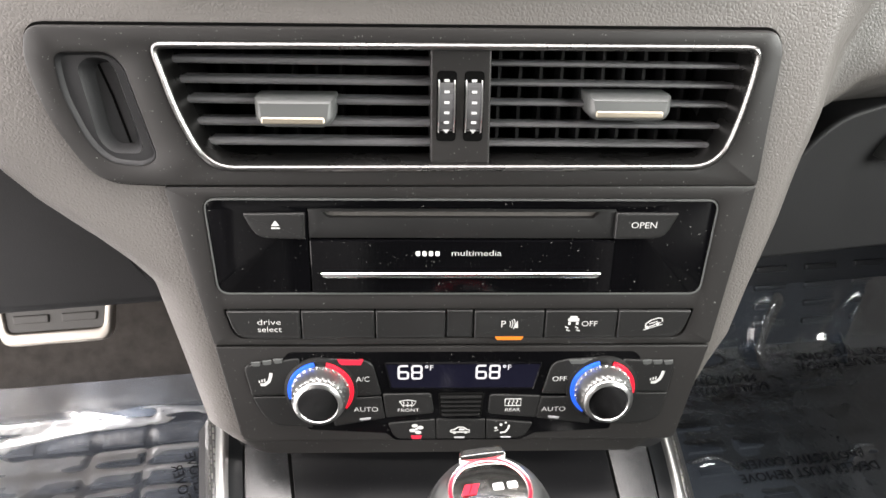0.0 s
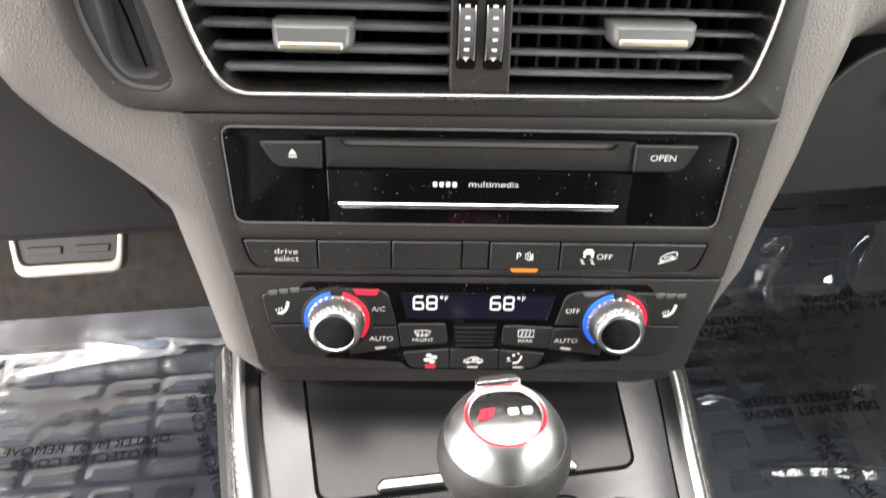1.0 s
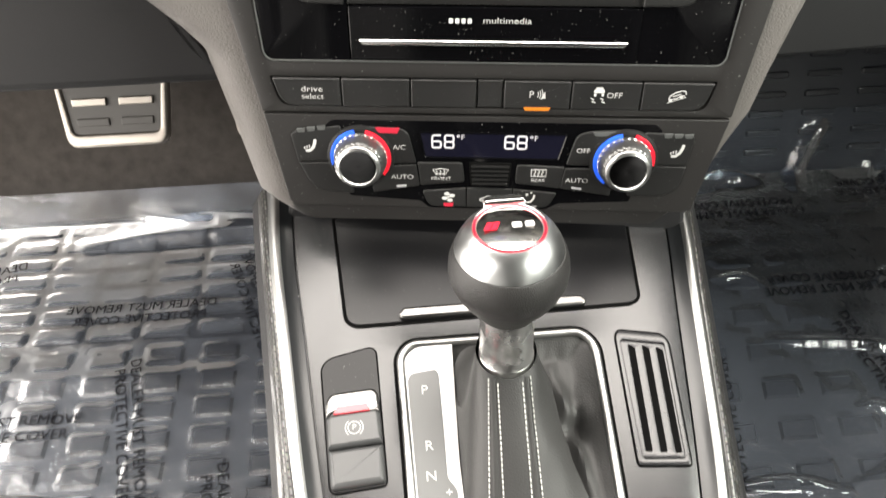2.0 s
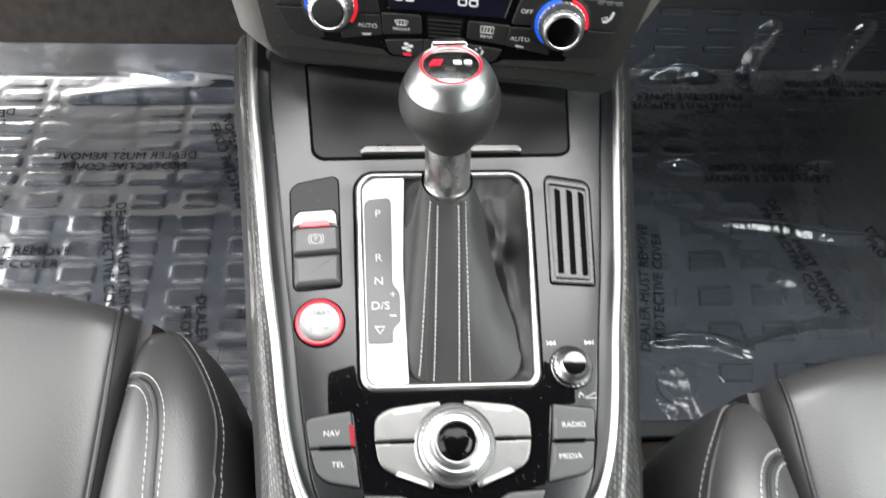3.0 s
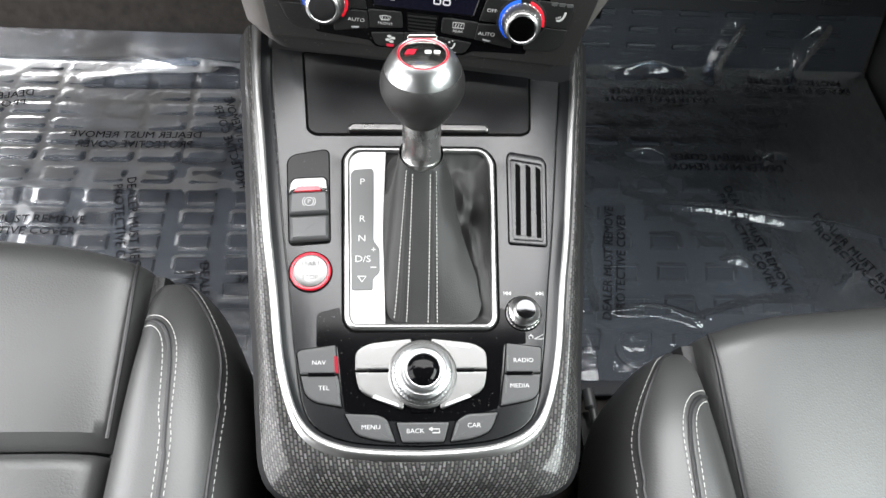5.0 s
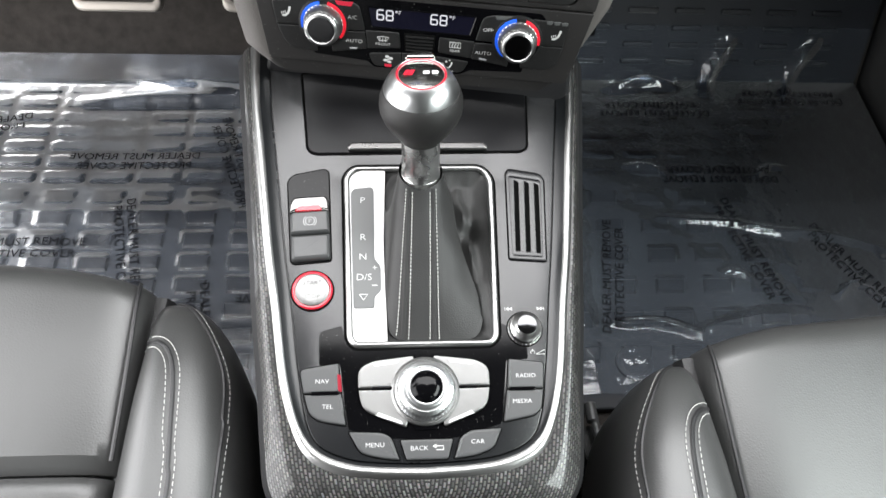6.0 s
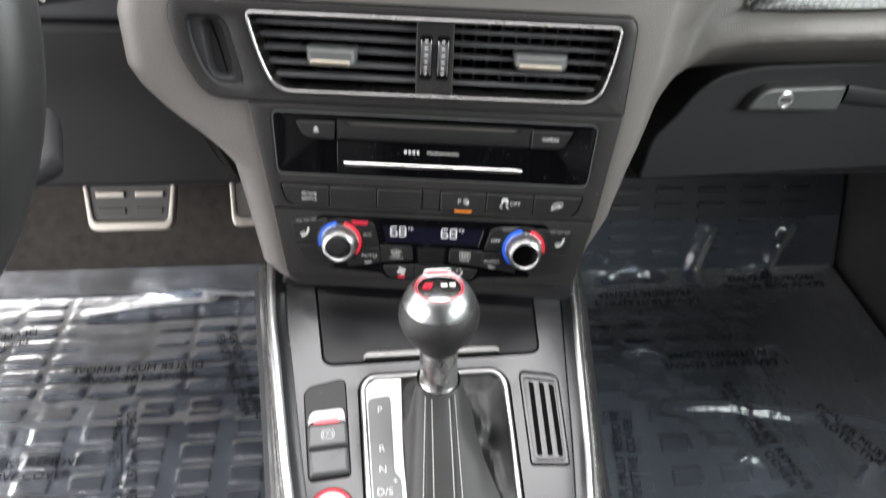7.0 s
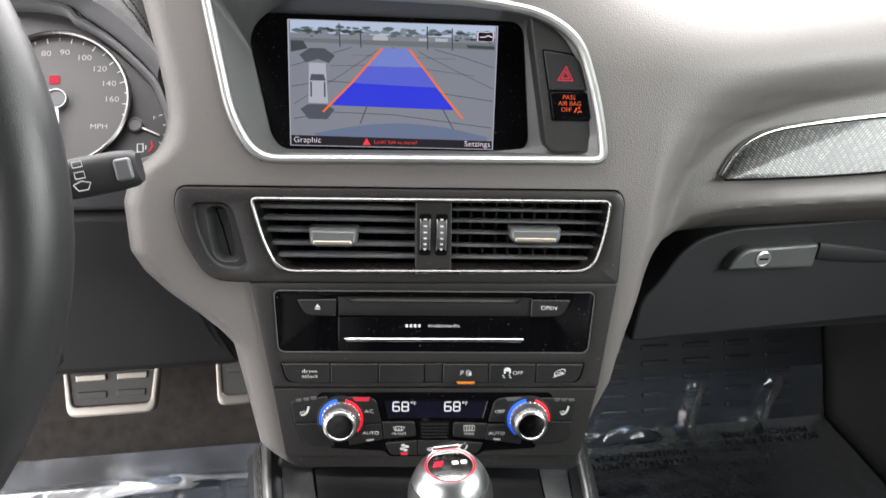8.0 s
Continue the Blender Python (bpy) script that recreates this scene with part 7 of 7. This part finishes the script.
def wrinkle(x, y, seed, amp):
    return amp * (noise.noise((x * 6, y * 6, seed)) + 0.5 * noise.noise((x * 17 + 3, y * 15, seed + 4)) + 0.22 * noise.noise((x * 40, y * 40, seed + 9)))


def tread_rows(style, y0, y1):
    """Rows of blocks: y, half depth, half width, first column's x, whether it lies on the far tread."""
    rows = []
    if style == "bars":
        y = 0.420 - 0.0315 * 14
        while y < 0.436:
            rows.append((y, 0.0100, 0.0178, -0.6505, False))
            y += 0.0315
        y = 0.452
        while y < y1 - 0.018:
            rows.append((y, 0.0066, 0.0228, -0.6535, True))
            y += 0.0252
    else:
        y = 0.199
        while y < 0.44:
            rows.append((y, 0.0105, 0.0185, 0.198, False))
            y += 0.044
        while y < y1 - 0.02:
            rows.append((y, 0.0060, 0.0215, 0.205, True))
            y += 0.030
    return [r for r in rows if r[0] > y0 + 0.02]


COLUMN = {"bars": 0.0575, "hooks": 0.060}


def build_mat(name, x0, x1, y0, y1, label, style):
    mat_ob = thing(name, ((x0 + x1) / 2, (y0 + y1) / 2, FLOOR), label, "floor mat", group="floor mats")
    bm = bmesh.new()
    plate(bm, box_outline(x0, y0, x1, y1, 0.03, 5), FLOOR - 0.008, FLOOR, 0.002)
    part("base", bm, "rubber", mat_ob, "black rubber sheet")
    bm = bmesh.new()
    for y, d, w, x, far in tread_rows(style, y0, y1):
        while x < x1 - 0.02:
            tread_bar(bm, x, y, FLOOR - 0.0004, w, d, 0.0024 if far else 0.0042, 0.004 if style == "hooks" and not far else 0.0)
            x += COLUMN[style]
    part("tread", bm, "rubber", mat_ob, "raised tread blocks", kind="stuff")
    return mat_ob


mat_d = build_mat("driver_floor_mat", -0.69, -0.155, -0.10, 0.625, "black rubber driver floor mat with raised tread bars", "bars")
mat_p = build_mat("passenger_floor_mat", 0.155, 0.69, 0.135, 0.66, "black rubber passenger floor mat with raised hooked tread", "hooks")
bm = bmesh.new()
lathe(bm, [(0.022, FLOOR), (0.021, FLOOR + 0.003), (0.016, FLOOR + 0.004), (0.015, FLOOR + 0.0028), (0.006, FLOOR + 0.0028), (0.005, FLOOR + 0.004), (0.0001, FLOOR + 0.004)], 40, 0.255, 0.188)
part("fastener", bm, "rubber", mat_p, "round black mat fastener")


def build_toe_pad():
    """Ribbed rubber running up the passenger toe board."""
    fm = frame_matrix((0, 0.637, FLOOR), (1, 0, 0), (0, 0.45, 0.893), (0, -0.893, 0.45))
    t = thing("toe_pad", (440, 100, 0), "black ribbed rubber pad on the passenger toe board", "floor pad", fm)
    bm = bmesh.new()
    plate(bm, box_outline(160, -10, 690, 330, 20, 5), -8, 0, 2)
    part("base", bm, "rubber", t, "black rubber sheet", fm)
    for k in range(11):
        for i in range(7):
            x = 205 + i * 68
            bm = bmesh.new()
            y = 30 + k * 24
            plate(bm, rounded([(x - 22, y - 4), (x + 22, y - 4), (x + 22, y + 4), (x - 22, y + 4)], 3, 2), -1, 4, 2)
            part("rib", bm, "rubber2", t, "", fm)


build_toe_pad()


def tread_under(x, y, tread):
    """Whether the spot lies on the far tread, and how fully a block lies under it."""
    x0, x1, y0, y1, style = tread
    if not (x0 < x < x1 and y0 < y < y1):
        return False, 0.0
    ry, d, w, first, far = min(TREADS[style], key=lambda r: abs(r[0] - y))
    dx = abs(x - first - round((x - first) / COLUMN[style]) * COLUMN[style])
    ease = lambda q, h, v: 1.0 if q < h else max(0.0, 1 - (q - h) / v)
    k = ease(dx, w - 0.003, 0.008) * ease(abs(y - ry), d - 0.002, 0.006)
    return far, k * k * (3 - 2 * k)


TREADS = {"bars": tread_rows("bars", -0.10, 0.625), "hooks": tread_rows("hooks", 0.135, 0.66)}


def build_film(name, x0, x1, y0, y1, y_up, label, seed, words, folds, tread, mat):
    """A clear sheet laid over a mat, turned up at its front edge and creased."""
    f = thing(name, ((x0 + x1) / 2, (y0 + y1) / 2, FLOOR + 0.004), label, "plastic film", group="protective films")
    nx, ny = 230, 290

    def place(u, v):
        x = x0 + (x1 - x0) * u
        s = v * (y1 - y0 + y_up)
        far, on = tread_under(x, y0 + s, tread)
        bite = min(1.3, max(0.15, 0.75 + 1.6 * noise.noise((x * 9, y0 * 9 + s * 9, 3.3))))
        lift = wrinkle(x, s, seed, 0.0020) + 0.0052 + (0.0013 if far else 0.0011) * bite * on * (1.0 if tread[4] == "bars" else 0.5)
        for (ax, ay, bx, by, h, w) in folds:
            p, q = Vector((ax, ay)), Vector((bx, by))
            d = q - p
            tt = max(0, min(1, (Vector((x, y0 + s)) - p).dot(d) / d.length_squared))
            foot = p + d * tt + Vector((-d.y, d.x)).normalized() * 0.004 * math.sin(tt * 5 + seed)
            dist = (Vector((x, y0 + s)) - foot).length
            lift += h * math.exp(-(dist / w) ** 2) * math.sin(math.pi * min(1, max(0, 0.08 + 0.84 * tt)))
        lift = max(lift, 0.0046)
        if s <= y1 - y0:
            y, z = y0 + s, FLOOR + lift
        else:
            e = s - (y1 - y0)
            y, z = y1 + 0.42 * e - lift * 0.8, FLOOR + 0.90 * e + lift * 0.5
        return Vector((x, y, z))

    def film_tone(x, s):
        """How pale the sheet is painted: clear where it clings to the rubber, hazy where it stands off or lies double,
        with daylight, glare and shade added in.
        """
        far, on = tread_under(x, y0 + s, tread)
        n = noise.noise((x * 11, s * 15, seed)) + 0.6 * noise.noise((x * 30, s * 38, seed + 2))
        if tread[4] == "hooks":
            # footwell shade painted in: duller ahead under the dash and outboard
            near_light = min(1.0, max(0.0, (0.50 - y0 - s) / 0.22))
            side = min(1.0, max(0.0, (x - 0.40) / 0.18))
            return (0.12 + 0.62 * near_light + 0.3 * n * (0.4 + 0.6 * near_light) - 0.15 * on) * (1 - 0.35 * side)
        # front strip painted paler for film lying double and for glare, most inboard
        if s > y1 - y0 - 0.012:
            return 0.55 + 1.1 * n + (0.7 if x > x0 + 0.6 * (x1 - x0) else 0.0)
        # door daylight painted in, stronger towards the sill side
        door_light = max(0.0, 1 - (x - x0) / 0.25)
        v = (0.04 + 0.70 * on if far else 0.70 - 0.45 * on) + 0.75 * n + 0.10 * door_light
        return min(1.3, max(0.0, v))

    bm = bmesh.new()
    layer = bm.verts.layers.float.new("painted_haze")
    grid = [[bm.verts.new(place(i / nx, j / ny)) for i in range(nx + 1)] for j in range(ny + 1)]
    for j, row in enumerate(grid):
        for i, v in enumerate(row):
            v[layer] = film_tone(x0 + (x1 - x0) * i / nx, (y1 - y0 + y_up) * j / ny)
    for j in range(ny):
        for i in range(nx):
            bm.faces.new((grid[j][i], grid[j][i + 1], grid[j + 1][i + 1], grid[j + 1][i]))
    sheet = part("sheet", bm, mat, f, "clear glossy creased sheet")
    for tx, x, y, turn, mirror in words:
        cu = bpy.data.curves.new("words", "FONT")
        cu.body, cu.size, cu.align_x, cu.align_y, cu.resolution_u = tx, 0.0155, "CENTER", "CENTER", 2
        tmp = bpy.data.objects.new("words", cu)
        scene.collection.objects.link(tmp)
        me = bpy.data.meshes.new_from_object(tmp.evaluated_get(bpy.context.evaluated_depsgraph_get()))
        bpy.data.objects.remove(tmp)
        bm = bmesh.new()
        bm.from_mesh(me)
        bpy.data.meshes.remove(me)
        bm.transform(Matrix.Translation((x, y, 0)) @ Matrix.Rotation(radians(turn), 4, "Z") @ Matrix.Diagonal((-1 if mirror else 1, 1, 1, 1)))
        span = y1 - y0 + y_up
        for v in bm.verts:
            p = place((v.co.x - x0) / (x1 - x0), (v.co.y - y0) / span)
            v.co = Vector((v.co.x, p.y, p.z + 0.0015))
        part("lettering", bm, "ink", sheet, "black printed warning", clean=False)
    return f


T1, T2 = "DEALER MUST REMOVE\nPROTECTIVE COVER", "MUST REMOVE\nCOVER"
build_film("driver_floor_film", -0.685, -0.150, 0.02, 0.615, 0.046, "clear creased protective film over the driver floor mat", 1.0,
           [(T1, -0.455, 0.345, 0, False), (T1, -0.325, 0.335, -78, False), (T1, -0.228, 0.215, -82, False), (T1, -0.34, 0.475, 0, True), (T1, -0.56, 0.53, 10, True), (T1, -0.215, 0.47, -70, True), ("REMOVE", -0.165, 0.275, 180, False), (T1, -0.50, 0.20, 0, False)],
           [(-0.42, 0.575, -0.17, 0.60, 0.011, 0.012), (-0.36, 0.625, -0.20, 0.60, 0.010, 0.012), (-0.62, 0.40, -0.16, 0.40, 0.003, 0.014), (-0.30, 0.175, -0.20, 0.155, 0.009, 0.007)], (-0.69, -0.155, -0.10, 0.625, "bars"), "film_lit")
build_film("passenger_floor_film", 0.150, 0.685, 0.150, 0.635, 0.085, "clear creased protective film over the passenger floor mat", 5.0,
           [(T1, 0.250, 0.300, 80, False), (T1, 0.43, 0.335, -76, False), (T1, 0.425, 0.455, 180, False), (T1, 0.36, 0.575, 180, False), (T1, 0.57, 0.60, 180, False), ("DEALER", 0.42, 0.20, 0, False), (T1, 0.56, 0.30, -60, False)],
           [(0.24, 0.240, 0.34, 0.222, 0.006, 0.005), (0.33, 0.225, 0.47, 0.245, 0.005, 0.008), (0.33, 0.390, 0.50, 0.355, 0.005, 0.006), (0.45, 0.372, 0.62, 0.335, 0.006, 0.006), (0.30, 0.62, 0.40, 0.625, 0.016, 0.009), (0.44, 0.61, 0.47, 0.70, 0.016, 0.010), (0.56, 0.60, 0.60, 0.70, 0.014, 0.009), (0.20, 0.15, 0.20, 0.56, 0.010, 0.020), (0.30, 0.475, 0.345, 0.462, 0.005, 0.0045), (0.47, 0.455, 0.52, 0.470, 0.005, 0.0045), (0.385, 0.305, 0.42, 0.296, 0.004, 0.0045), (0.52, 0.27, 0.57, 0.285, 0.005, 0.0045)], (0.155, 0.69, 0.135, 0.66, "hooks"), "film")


def build_seat_rail():
    r = thing("seat_rail", (0.19, 0.05, FLOOR), "grey steel seat rail with a cable beside the passenger seat", "seat rail")
    bm = bmesh.new()
    slab_box(bm, 0.168, -0.45, FLOOR, 0.190, 0.10, FLOOR + 0.05)
    part("rail", bm, "lower", r, "black rail")
    bm = bmesh.new()
    tube(bm, [(0.176, 0.118, 0.106), (0.176, 0.100, 0.108), (0.178, 0.098, 0.108), (0.180, 0.0, 0.112)], [0.0062, 0.0062, 0.0042, 0.0042], 10)
    part("release_bar", bm, "button2", r, "grey release bar")
    bm = bmesh.new()
    tube(bm, [(0.160, 0.125, 0.09), (0.160, 0.07, 0.10), (0.161, 0.045, 0.10)], 0.0055, 10)
    part("cable", bm, "groove", r, "black cable")
    bm = bmesh.new()
    tube(bm, [(0.161 + 0.005 * math.cos(k * 0.9), 0.050 - k * 0.0005, 0.10 + 0.005 * math.sin(k * 0.9)) for k in range(300)], 0.0011, 5)
    part("spring", bm, "steel", r, "coiled steel spring round the cable")


build_seat_rail()
